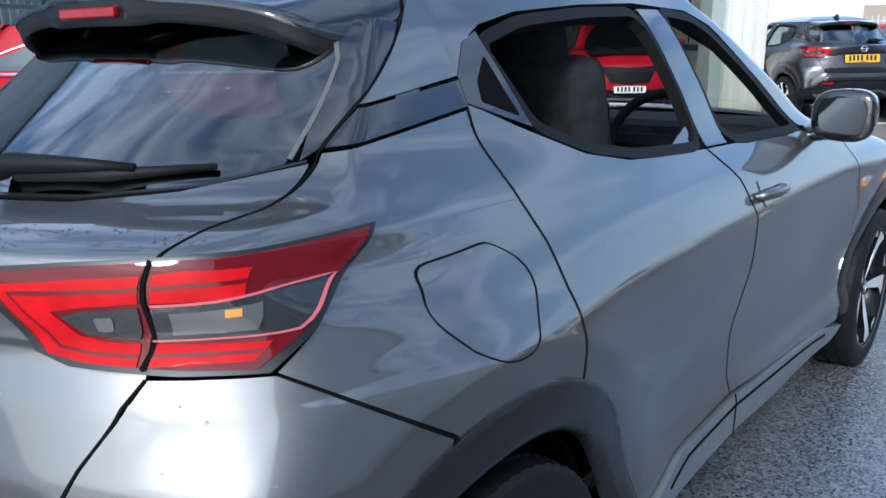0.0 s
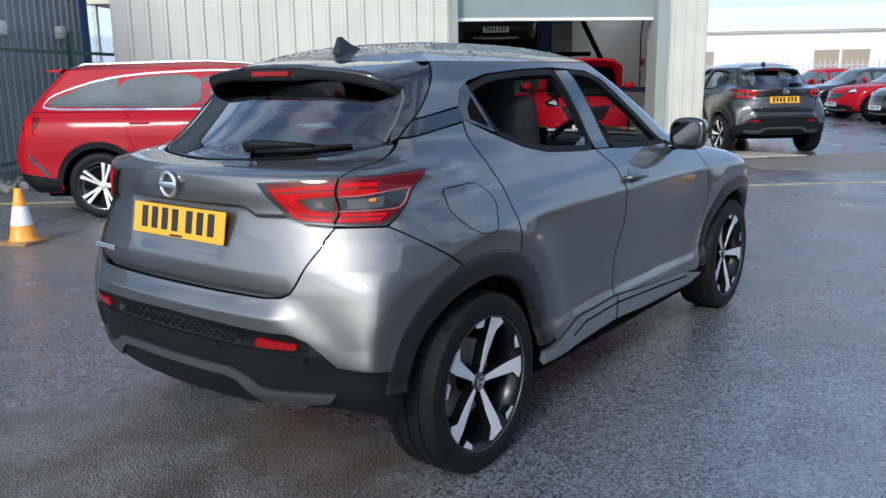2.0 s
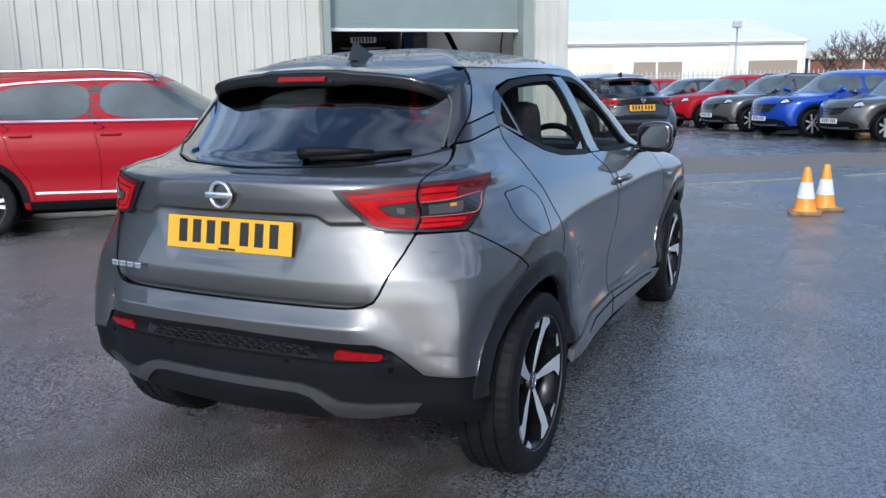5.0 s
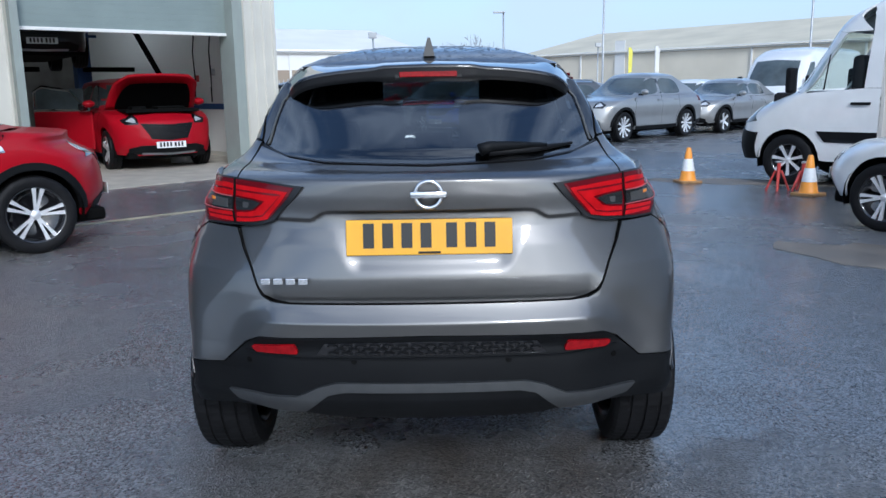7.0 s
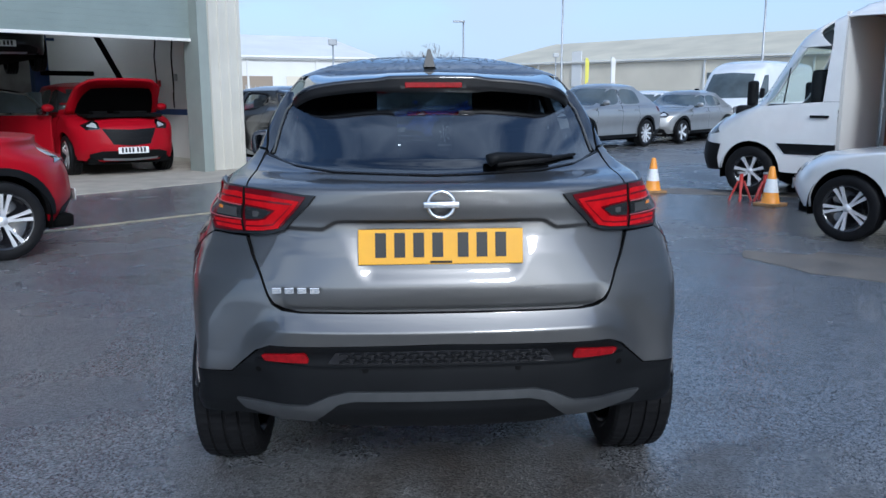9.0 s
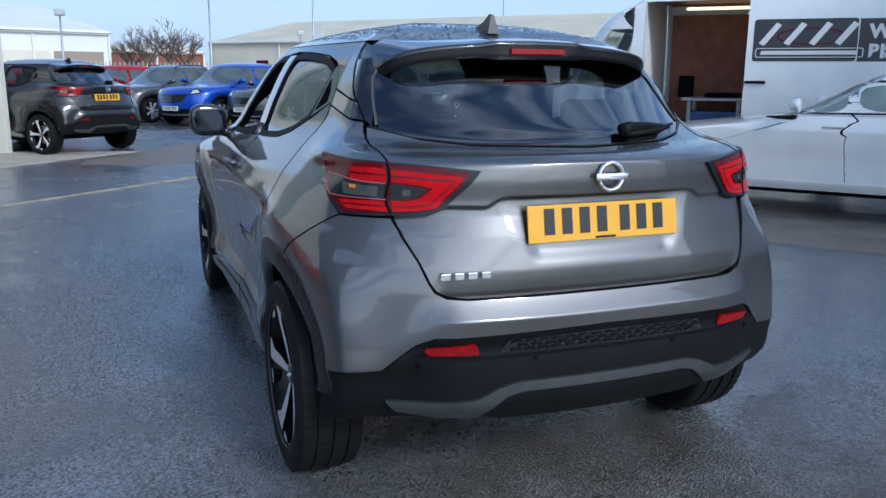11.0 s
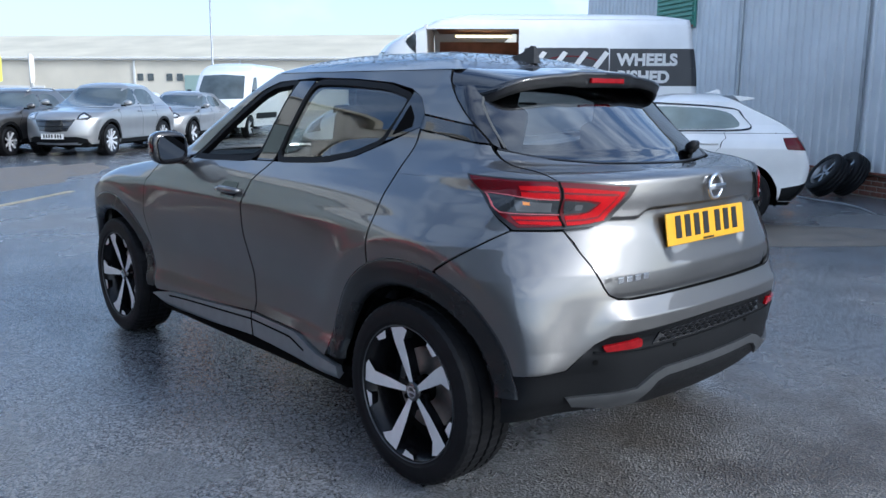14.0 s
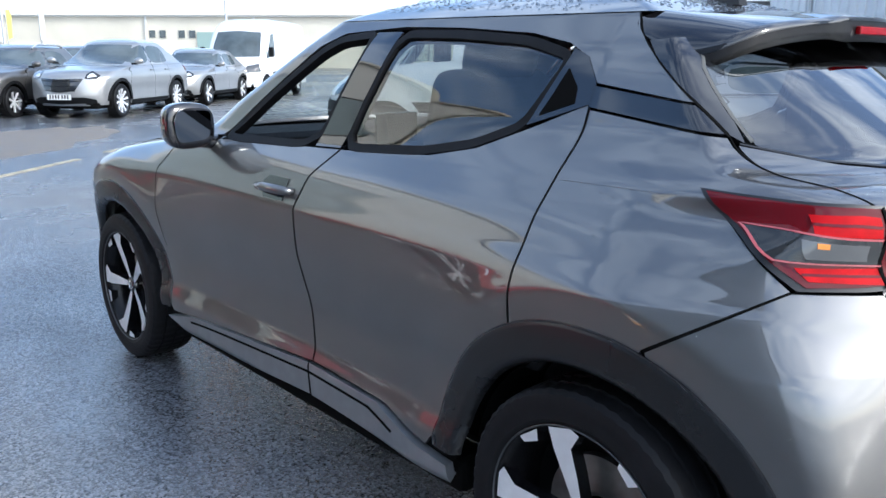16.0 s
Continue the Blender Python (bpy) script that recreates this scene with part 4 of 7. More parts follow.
    # tail lamps
    to = 0.010
    lamp = [R(0.664, 1.112), R(0.52, 1.104), R(0.392, 1.094), R(0.49, 0.985), R(0.54, 0.968), R(0.664, 0.958)] + L([(-0.382, 0.957), (-0.172, 1.118)], S)
    tl = panel(sh, "tail_lamp", lamp, M_SATB, car, to, 0.03, 0.03, both, "red and smoked tail lamp")
    for lampo, sd in zip(tl, both):
        c_in = [R(0.664, 1.107), R(0.53, 1.100), R(0.420, 1.089), R(0.500, 0.993), R(0.55, 0.977), R(0.664, 0.966)] + L([(-0.392, 0.963), (-0.188, 1.114)], S)
        panel(sh, "red_lens", c_in, M_LRED, lampo, to + 0.003, 0.004, 0.03, (sd,))
        guide = [R(0.621, 1.090), R(0.53, 1.084), R(0.440, 1.075), R(0.512, 0.985), R(0.56, 0.975), R(0.621, 0.970), R(0.621, 1.002), R(0.585, 1.005), R(0.552, 1.014), R(0.518, 1.046), R(0.56, 1.053), R(0.621, 1.058)]
        panel(sh, "light_guide", guide, M_LREDB, lampo, to + 0.005, 0.003, 0.03, (sd,), "bright red light guide")
        panel(sh, "light_guide", [R(0.634, 1.092), S(-0.44, 1.095), S(-0.372, 1.093), S(-0.388, 1.060), R(0.634, 1.058)], M_LREDB, lampo, to + 0.005, 0.003, 0.03, (sd,), "bright red light guide")
        panel(sh, "light_guide", [R(0.634, 1.002), S(-0.44, 1.001), S(-0.368, 0.999), S(-0.392, 0.974), R(0.634, 0.970)], M_LREDB, lampo, to + 0.005, 0.003, 0.03, (sd,), "bright red light guide")
        for line in ([R(0.621, 1.074), R(0.53, 1.069), R(0.462, 1.066), R(0.528, 0.996), R(0.57, 0.988), R(0.621, 0.985)], [R(0.634, 1.075), S(-0.44, 1.078), S(-0.38, 1.077)], [R(0.634, 0.986), S(-0.44, 0.986), S(-0.38, 0.987)]):
            ribbon(sh, "guide_groove", line, 0.005, M_LRED, lampo, to + 0.0058, 0.001, False, (sd,))
        panel(sh, "smoked_lens", [R(0.621, 1.053), R(0.555, 1.047), R(0.532, 1.040), R(0.562, 1.016), R(0.621, 1.009)], M_LSMOKE, lampo, to + 0.006, 0.003, 0.03, (sd,), "smoked clear lens")
        panel(sh, "smoked_lens", [R(0.634, 1.053), S(-0.36, 1.058), S(-0.268, 1.062), S(-0.335, 1.012), R(0.634, 1.009)], M_LSMOKE, lampo, to + 0.006, 0.003, 0.03, (sd,), "smoked clear lens")
        ribbon(sh, "lens_edge", [R(0.634, 1.055), S(-0.36, 1.060), S(-0.262, 1.065), S(-0.338, 1.010), R(0.634, 1.007)], 0.003, M_LPINK, lampo, to + 0.0075, 0.002, False, (sd,))
        panel(sh, "reversing_lens", [R(0.652, 1.046), S(-0.40, 1.049), S(-0.372, 1.049), S(-0.380, 1.018), R(0.654, 1.016)], M_LCLEAR, lampo, to + 0.008, 0.003, 0.03, (sd,), "clear reversing lens")
        panel(sh, "indicator", [S(-0.408, 1.047), S(-0.392, 1.047), S(-0.393, 1.038), S(-0.408, 1.038)], M_AMBER, lampo, to + 0.0095, 0.003, 0.03, (sd,), "amber indicator")
        panel(sh, "fog_lens", rounded([R(0.594, 1.041), R(0.572, 1.040), R(0.576, 1.022), R(0.594, 1.021)], 0.006), M_LCLEAR, lampo, to + 0.008, 0.003, 0.03, (sd,))
        ribbon(sh, "lamp_gap", [R(0.6275, 1.106), R(0.6275, 0.966)], 0.006, M_DARK, lampo, to + 0.0065, 0.003, False, (sd,))
    # arches
    def arch(cy, name, lo, hi):
        o = arc(cy, H, RA, lo, hi, 28)
        i = arc(cy, H, 0.392, lo + 1, hi - 1, 28)
        flare = lambda p: np.interp(np.hypot(p[..., 1] - cy, p[..., 2] - H), [0.385, 0.392, 0.400, 0.412, 0.425, 0.46, 0.485, 0.492], [-0.015, -0.004, 0.010, 0.017, 0.019, 0.013, 0.007, 0.003])
        panel(sh, name, L(o + i[::-1], S), M_ARCH, car, flare, 0.05, 0.012, both, "black plastic arch trim")
        ribbon(sh, "arch_lip", L(arc(cy, H, RA + 0.002, lo + 2, hi - 2, 36), S), 0.005, M_GLOSS, car, 0.004, 0.01, False, both)
        for s in both:
            bm = revolve(bmesh.new(), [(0.40, 0.0001), (0.40, 0.395), (0.80, 0.395)], 40, Matrix.Translation((0, cy, H)) @ Matrix.Diagonal((s, 1, 1, 1)))
            bmesh.ops.delete(bm, geom=[v for v in bm.verts if v.co.z < 0.34], context="VERTS")
            part("wheel_well", bm, M_DARK, car)
    arch(0, "rear_arch", 4, 168)
    arch(WB, "front_arch", 8, 178)
    # side skirt
    sk = [(2.15, 0.315), (1.95, 0.352), (1.75, 0.362), (1.11, 0.402), (0.74, 0.392), (0.56, 0.345), (0.43, 0.325), (0.42, 0.285), (1.1, 0.305), (1.9, 0.275)]
    panel(sh, "side_skirt", LC(sk), M_SATIN, car, 0.014, 0.03, 0.05, both, "dark satin side skirt")
    ribbon(sh, "skirt_groove", L([(1.95, 0.332), (1.75, 0.344), (1.11, 0.378), (0.78, 0.368), (0.66, 0.335)], S), 0.008, M_DARK, car, 0.0155, 0.002, False, both)
    ribbon(sh, "skirt_joint", L([(1.11, 0.405), (1.09, 0.30)], S), 0.007, M_DARK, car, 0.016, 0.002, False, both)
    for s in both:
        part("sill", boxes((s * 0.76, 1.3, 0.265, 0.12, 1.75, 0.10), bev=0.02), M_DARK, car)
    part("underbody", boxes((0, 1.55, 0.30, 1.25, 3.4, 0.12), (0, -0.36, 0.40, 1.05, 0.35, 0.12), bev=0.03), M_DARK, car)
    # black inner skin behind the joints
    inner = L([(0.12, 1.08), (2.0, 1.04), (2.0, 0.30), (0.44, 0.30)] + arc(0, H, 0.42, 2, 66, 10), S)
    panel(sh, "door_lining", inner, M_DARK, car, -0.02, 0, 0.10, both)
    rearin = [R(0.0, 0.38), S(-0.43, 0.40)] + L(arc(0, H, 0.425, 168, 60, 12), S) + [S(0.20, 1.19), S(-0.10, 1.17), R(0.60, 1.16), R(0.45, 1.135), R(0.0, 1.125)]
    panel(sh, "tail_lining", rearin + [(-u, z) for u, z in rearin[::-1]][1:-1], M_DARK, car, -0.045, 0, 0.08)
    # cabin glass and pillars
    wf = eased([(1.20, 1.092), (1.78, 1.074), (1.66, 1.16), (1.50, 1.27), (1.33, 1.38), (1.24, 1.418), (1.07, 1.434)], 2, 0.12)
    wr = eased([(1.055, 1.098), (0.70, 1.118), (0.52, 1.150), (0.385, 1.205), (0.30, 1.372), (0.45, 1.410), (0.70, 1.428), (0.945, 1.432)], 2, 0.12)
    for nm, w in (("front_window", wf), ("rear_window", wr)):
        skin_strip(sh, nm + "_frame", w, 0.010, 0.013, M_TRIM, car, 0.0025, 0.03, both)
    panel(sh, "b_pillar_trim", LC([(1.062, 1.092), (1.195, 1.088), (1.068, 1.438), (0.95, 1.438)]), M_GLOSS, car, 0.003, 0.03, 0.06, both)
    panel(sh, "handle_trim", LC([(0.372, 1.205), (0.209, 1.262), (0.207, 1.313), (0.252, 1.373), (0.30, 1.392), (0.305, 1.37)]), M_GLOSS, car, 0.003, 0.03, 0.05, both, "black trim with a hidden door handle")
    panel(sh, "handle_cup", rounded(L([(0.345, 1.228), (0.250, 1.262), (0.255, 1.30), (0.295, 1.345)], S), 0.012), M_DARK, car, 0.0045, 0.003, 0.05, both)
    panel(sh, "quarter_band", LC([(0.209, 1.257), (0.209, 1.305), (-0.062, 1.273), (-0.141, 1.216), (0.03, 1.236)]), M_GLOSS, car, 0.002, 0.02, 0.05, both)
    cp = LC([(0.205, 1.312), (0.25, 1.372), (0.32, 1.405), (0.45, 1.43), (0.70, 1.447), (0.95, 1.454), (1.24, 1.438), (1.35, 1.398), (1.52, 1.28), (1.68, 1.17), (1.80, 1.08), (2.10, 1.05), (2.02, 1.09), (1.74, 1.28), (1.46, 1.46), (1.40, 1.475), (0.165, 1.475), (0.135, 1.43), (0.058, 1.366), (-0.060, 1.279)])
    panel(sh, "roof_side", cp, M_GREY, car, 0.002, 0.014, 0.05, both)
    roof_mesh(sh, "roof", M_GREY, car, 0.0, 1.0, 0.004)
    roof_mesh(sh, "headlining", M_CABIN, car, 0.0, 0.98, -0.03)
    gs = [R(0.0, 1.150), R(0.35, 1.156), R(0.50, 1.172), R(0.575, 1.198), R(0.560, 1.29), R(0.535, 1.36), R(0.48, 1.43), R(0.0, 1.46)]
    panel(sh, "rear_screen", gs + [(-u, z) for u, z in gs[::-1]][1:-1], M_TINT, car, -0.003, 0, 0.03, label="tinted rear screen")
    sl = [R(0.0, 1.150), R(0.35, 1.156), R(0.50, 1.171), R(0.60, 1.200)]
    ribbon(sh, "screen_seal", [(-u, z) for u, z in sl[::-1]] + sl[1:], 0.0035, M_SATB, car, 0.0, 0.006, False)
    panel(sh, "screen_side", [R(0.592, 1.200)] + L([(-0.141, 1.216), (-0.064, 1.276), (0.053, 1.362), (0.10, 1.41)], S) + [R(0.475, 1.42), R(0.535, 1.36), R(0.560, 1.28)], M_GLOSS, car, 0.001, 0.03, 0.03, both)
    ribbon(sh, "screen_side_joint", L([(-0.142, 1.213), (-0.062, 1.2775), (0.055, 1.364), (0.135, 1.432), (0.163, 1.472)], S), 0.008, M_DARK, car, 0.0035, 0.001, False, both)
    ribbon(sh, "screen_edge", [R(0.578, 1.203), R(0.564, 1.28), R(0.545, 1.35), R(0.512, 1.392)], 0.011, M_SEAL, car, 0.002, 0.003, False, both, "pale grey strip beside the rear screen")
    for s in both:
        if s < 0:
            panel(sh, "rear_window", LC(wr), M_SIDEG, car, -0.006, 0, 0.08, (s,), "tinted rear window")
        else:
            low = L([(1.055, 1.098), (0.86, 1.107), (1.03, 1.16)], S)
            panel(sh, "rear_window", low, M_SIDEG, car, -0.006, 0, 0.08, (s,), "tinted rear window, wound nearly down")
    fw = [F(0.0, 1.085), F(0.60, 1.085), F(0.55, 1.28), F(0.46, 1.455), F(0.0, 1.46)]
    panel(sh, "windscreen", fw + [(12 - u, z) for u, z in fw[::-1]][1:-1], M_CLEAR, car, -0.004, 0, 0.08)
    hood = [F(0.0, 0.90), F(0.60, 0.905)] + L([(2.7, 0.987), (2.3, 1.022), (2.10, 1.046), (2.02, 1.052)], S) + [F(0.60, 1.08), F(0.0, 1.08)]
    panel(sh, "bonnet", hood + [(12 - u, z) for u, z in hood[::-1]][1:-1], M_GREY, car, 0.0, 0.014, 0.05)
    nose = [F(0.0, 0.89), F(0.60, 0.89), F(0.66, 0.7), F(0.70, 0.5), F(0.74, 0.4), F(0.6, 0.26), F(0.0, 0.26)]
    panel(sh, "front_bumper", nose + [(12 - u, z) for u, z in nose[::-1]][1:-1], M_GREY, car, 0.0, 0.014, 0.08)
    # fuel flap, on one side only
    ff = rounded([S(-0.135, 1.048), S(0.065, 1.054), S(0.115, 0.985), S(0.045, 0.880), S(-0.05, 0.890), S(-0.155, 0.985)], 0.06)
    ribbon(sh, "fuel_flap_joint", ff, 0.0026, M_DARK, car, 0.0012, 0.001)
    ribbon(sh, "fender_crease", L([(0.19, 1.098), (-0.12, 1.104)], S), 0.002, M_GREY, car, 0.001, 0.001, False, both)
    # handles
    for s in both:
        p, n = sh.point(S(1.29, 0.950)[0] * s, 0.950, 0.0)
        m = Matrix.Translation(p) @ Matrix(((s, 0, 0, 0), (0, 1, 0, 0), (0, 0, 1, 0), (0, 0, 0, 1)))
        h = bmesh.new()
        tube(h, [m @ Vector(v) for v in ((0.0, -0.10, 0.0), (0.024, -0.085, 0.003), (0.034, -0.03, 0.005), (0.034, 0.03, 0.004), (0.024, 0.085, 0.0), (0.0, 0.10, -0.003))], [0.010, 0.014, 0.016, 0.016, 0.014, 0.010], 10)
        part("door_handle", h, M_GREY, car, "body-coloured door handle", True)
        cup = rounded(L([(1.355, 0.984), (1.235, 0.984), (1.235, 0.915), (1.355, 0.915)], S), 0.04)
        panel(sh, "handle_cup", cup, M_GLOSS, car, 0.003, 0.002, 0.03, (s,))
        # mirrors
        bm = bmesh.new()
        bmesh.ops.create_uvsphere(bm, u_segments=28, v_segments=18, radius=1.0)
        for v in bm.verts:
            q = v.co
            for ax in range(3):
                q[ax] = math.copysign(abs(q[ax]) ** 0.62, q[ax])
            q.x, q.y, q.z = q.x * 0.097, q.y * 0.085, q.z * 0.083
            if q.y < 0:
                q.y *= 0.35
            q.x += 0.10 * q.z * 0.3
            v.co = Vector((s * (0.900 + q.x), 1.80 + q.y - 0.10 * (q.x), 1.118 + q.z * (1 - 0.8 * max(0, -q.x))))
        mir = part("door_mirror", bm, M_GLOSS, car, "gloss black door mirror", True)
        bm = bmesh.new()
        prism(bm, rounded([(s * a, c) for a, c in ((-0.068, -0.050), (0.060, -0.060), (0.080, 0.020), (0.062, 0.060), (-0.066, 0.056))][::s], 0.03), 0, 0.004, 1)
        g = part("mirror_glass", bm, M_MIRROR, mir)
        g.matrix_basis = pose(s * 0.900, 1.7625, 1.118, 10, 0, -6 * s)
        bm = tube(bmesh.new(), [(s * 0.74, 1.85, 1.045), (s * 0.80, 1.84, 1.05), (s * 0.87, 1.82, 1.07)], [0.034, 0.026, 0.03], 12)
        part("mirror_arm", bm, M_GLOSS, mir, "", True)
    # spoiler: a wing that runs out of the roof, its ends folded down on the flanks
    rz = lambda x, y: roof_z(sh, x, y) + 0.004
    lip_line = [(0, -0.170, 1.464), (0.19, -0.158, 1.461), (0.35, -0.138, 1.449), (0.45, -0.112, 1.431), (0.505, -0.065, 1.404), (0.532, 0.0, 1.380), (0.548, 0.05, 1.363)]
    root_line = [(0, 0.125, rz(0, 0.125)), (0.19, 0.125, rz(0.19, 0.125)), (0.35, 0.13, rz(0.35, 0.13)), (0.45, 0.14, rz(0.45, 0.14)), (0.525, 0.16, 1.456), (0.546, 0.115, 1.415), (0.549, 0.055, 1.367)]
    under_line = [(0, -0.035, 1.424), (0.19, -0.03, 1.424), (0.35, 0.0, 1.420), (0.44, 0.03, 1.408), (0.50, 0.045, 1.385), (0.528, 0.05, 1.372), (0.545, 0.053, 1.362)]
    curve3 = lambda pts: [Curve([(i, p[k]) for i, p in enumerate(pts)]) for k in range(3)]
    lipc, rootc, undc = curve3(lip_line), curve3(root_line), curve3(under_line)
    top, back = bmesh.new(), bmesh.new()
    rows, brows = [], []
    for q in np.linspace(-6, 6, 73):
        sg, i = (-1 if q < 0 else 1), abs(q)
        at = lambda c: Vector((sg * float(c[0](i)), float(c[1](i)), float(c[2](i))))
        lp, rt, un = at(lipc), at(rootc), at(undc)
        hump = 1 / (1 + math.exp((abs(lp.x) - 0.185) / 0.006))
        lp.z += 0.007 * hump
        lp.y -= 0.008 * hump
        out = Vector((sg * max(0, i - 3.6) * 0.4, 0, max(0, 4.6 - i) / 4.6)) * 0.011
        rows.append([top.verts.new(rt + (lp - rt) * t + out * 4 * t * (1 - t)) for t in np.linspace(0, 1, 10)] + [top.verts.new(lp + Vector((0, 0.003, -0.009)))])
        drop = (0.034 + 0.014 * hump) * min(1.0, max(0.0, 6 - i))
        b0, b1 = lp + Vector((0, 0.005, -0.008)), lp + Vector((-sg * 0.004, 0.012, -0.008 - drop))
        brows.append([back.verts.new(v) for v in [b0, b0 + (b1 - b0) * 0.5] + [b1 + (un - b1) * t + Vector((0, 0, 0.012 * 4 * t * (1 - t))) for t in (0, 0.15, 0.4, 0.7, 1.0)]])
    for bm, rr in ((top, rows), (back, brows)):
        fs = [bm.faces.new((a[j], a[j + 1], b[j + 1], b[j])) for a, b in zip(rr, rr[1:]) for j in range(len(rr[0]) - 1)]
        bmesh.ops.recalc_face_normals(bm, faces=fs)
    if sum(f.normal.z for f in top.faces) < 0:
        bmesh.ops.reverse_faces(top, faces=top.faces[:])
    spo = part("spoiler", top, M_GLOSS, car, "gloss black roof spoiler", True)
    part("spoiler_underside", back, M_SATB, spo, "black spoiler underside", True)
    part("lamp_housing", boxes((0, -0.148, 1.436, 0.25, 0.030, 0.030), bev=0.008), M_SATB, spo)
    part("brake_lamp", boxes((0, -0.170, 1.440, 0.205, 0.014, 0.019), bev=0.003), M_REDREF, spo, "red high-level brake lamp")
    # wiper
    bm = bmesh.new()
    wy = lambda x, z: float(sh.at(np.array([R(abs(x), z)[0]]), np.array([z]))[0, 1])
    tube(bm, [(0.17, wy(0.17, 1.19) - 0.03, 1.19), (0.20, wy(0.2, 1.195) - 0.035, 1.200), (0.30, wy(0.3, 1.195) - 0.028, 1.200), (0.40, wy(0.40, 1.192) - 0.02, 1.196)], [0.022, 0.018, 0.013, 0.007], 10)
    wip = part("rear_wiper", bm, M_PLASTIC, car, "black rear wiper", True)
    bm = tube(bmesh.new(), [(0.20, wy(0.20, 1.178) - 0.010, 1.178), (0.36, wy(0.36, 1.184) - 0.010, 1.184), (0.50, wy(0.50, 1.196) - 0.010, 1.196)], [0.010, 0.011, 0.005], 8)
    part("wiper_blade", bm, M_RUBBER, wip, "", True)
    # antenna
    z0 = roof_z(sh, 0, 0.30) - 0.012
    bm = bmesh.new()
    prism(bm, [(0.19, z0 - 0.005), (0.205, z0 + 0.066), (0.222, z0 + 0.068), (0.265, z0 + 0.040), (0.36, z0 + 0.012), (0.38, z0 + 0.004), (0.37, z0 - 0.01)], -0.022, 0.022, 0)
    for v in bm.verts:
        v.co.x *= max(0.12, 1 - (v.co.z - z0) / 0.09)
    part("aerial", bm, M_SATB, car, "black shark-fin aerial")
    # wheels
    for y in (0, WB):
        for s in both:
            wheel(car, s * 0.775, y, C - 0.003, s, turn={(0, 1): 1.30, (0, -1): 1.83, (WB, 1): 1.15, (WB, -1): 1.9}[(y, s)], label="black tyre on a two-tone alloy wheel")
    # cabin
    cab = car
    for s in both:
        part("front_seat", seat_mesh(s * 0.36, 1.15), M_CABIN, cab, "dark cloth front seat", True)
    part("rear_seat", boxes((0, 0.45, 0.62, 1.22, 0.5, 0.24), (0, 0.17, 0.90, 1.18, 0.16, 0.50), bev=0.05), M_CABIN, cab)
    for x in (-0.40, 0.40):
        part("headrest", boxes((x, 0.14, 1.20, 0.24, 0.10, 0.14), bev=0.035), M_CABIN, cab)
    part("dashboard", boxes((0, 1.98, 0.92, 1.34, 0.42, 0.30), bev=0.06), M_CABIN, cab)
    part("centre_screen", boxes((0, 1.74, 1.07, 0.22, 0.02, 0.13), bev=0.006), M_GLOSS, cab)
    bm = revolve(bmesh.new(), [(0.018 * math.cos(a), 0.175 + 0.018 * math.sin(a)) for a in np.linspace(0, 2 * math.pi, 9)], 36, pose(0.36, 1.62, 1.02, -25, 0, 0), 1)
    box(bm, 0, 0, 0, 0.30, 0.03, 0.05, 0.01, pose(0.36, 1.62, 1.02, -25, 0, 0))
    part("steering_wheel", bm, M_CABIN, cab, "", True)
    part("cabin_floor", boxes((0, 1.0, 0.42, 1.40, 2.3, 0.06)), M_DARK, cab)
    for s in both:
        part("door_card", boxes((s * 0.735, 1.15, 0.84, 0.05, 1.85, 0.46), bev=0.02), M_CABIN, cab)
    return car


def seat_mesh(x, y):
    bm = boxes((x, y + 0.05, 0.66, 0.50, 0.50, 0.16), bev=0.05)
    box(bm, 0, 0, 0.32, 0.46, 0.13, 0.62, 0.055, pose(x, y - 0.22, 0.72, 14))
    box(bm, 0, 0, 0.70, 0.27, 0.10, 0.20, 0.04, pose(x, y - 0.22, 0.72, 14))
    for d in (-0.055, 0.055):
        tube(bm, [pose(x, y - 0.22, 0.72, 14) @ Vector((d, 0, 0.58)), pose(x, y - 0.22, 0.72, 14) @ Vector((d, 0, 0.66))], 0.008, 6)
    return bm


# ---- plainer vehicles, all on one pattern ----
def simple_wheel(parent, x, y, z, side, r, hw, rim, style, turn):
    w = part("wheel", tyre_mesh(r, hw, rim - 0.006, 48), M_RUBBER, parent, "", True)
    w.matrix_basis = pose(x, y, z, 0, 0, 0 if side > 0 else 180)
    k = rim / 0.25
    bm = revolve(bmesh.new(), [(0.0, 0.0001), (0.0, rim - 0.04), (hw * 0.72, rim - 0.022), (hw * 0.93, rim - 0.002), (hw * 0.90, rim + 0.004)], 40)
    part("rim", bm, M_GLOSS, w, "", True)
    n = 5 if style in ("five", "twin") else 10 if style == "ten" else 7
    for i in range(n):
        for d in ((-0.15, 0.15) if style == "twin" else (0,)):
            wide = 0.012 if style == "twin" else 0.03 if style == "five" else 0.017
            bm = spoke_piece([(0.03 * k, -wide), (0.15 * k, -wide), (0.238 * k, -wide * 1.5), (0.238 * k, wide * 1.5), (0.15 * k, wide), (0.03 * k, wide)], lambda q: hw * (0.62 + 0.26 * q / rim), 0.03, turn + i * 2 * math.pi / n + d)
            me = bpy.data.meshes.new("spoke")
            bm.to_mesh(me)
            bm.free()
            me.materials.append(M_ALLOY)
            me.materials.append(M_ALLOY)
            o = new("spoke", me)
            o.parent = w
    bm = revolve(bmesh.new(), [(hw * 0.5, 0.05 * k), (hw * 0.66, 0.045 * k), (hw * 0.68, 0.0001)], 24)
    part("hub_cap", bm, M_ALLOY, w, "", True)
    return w


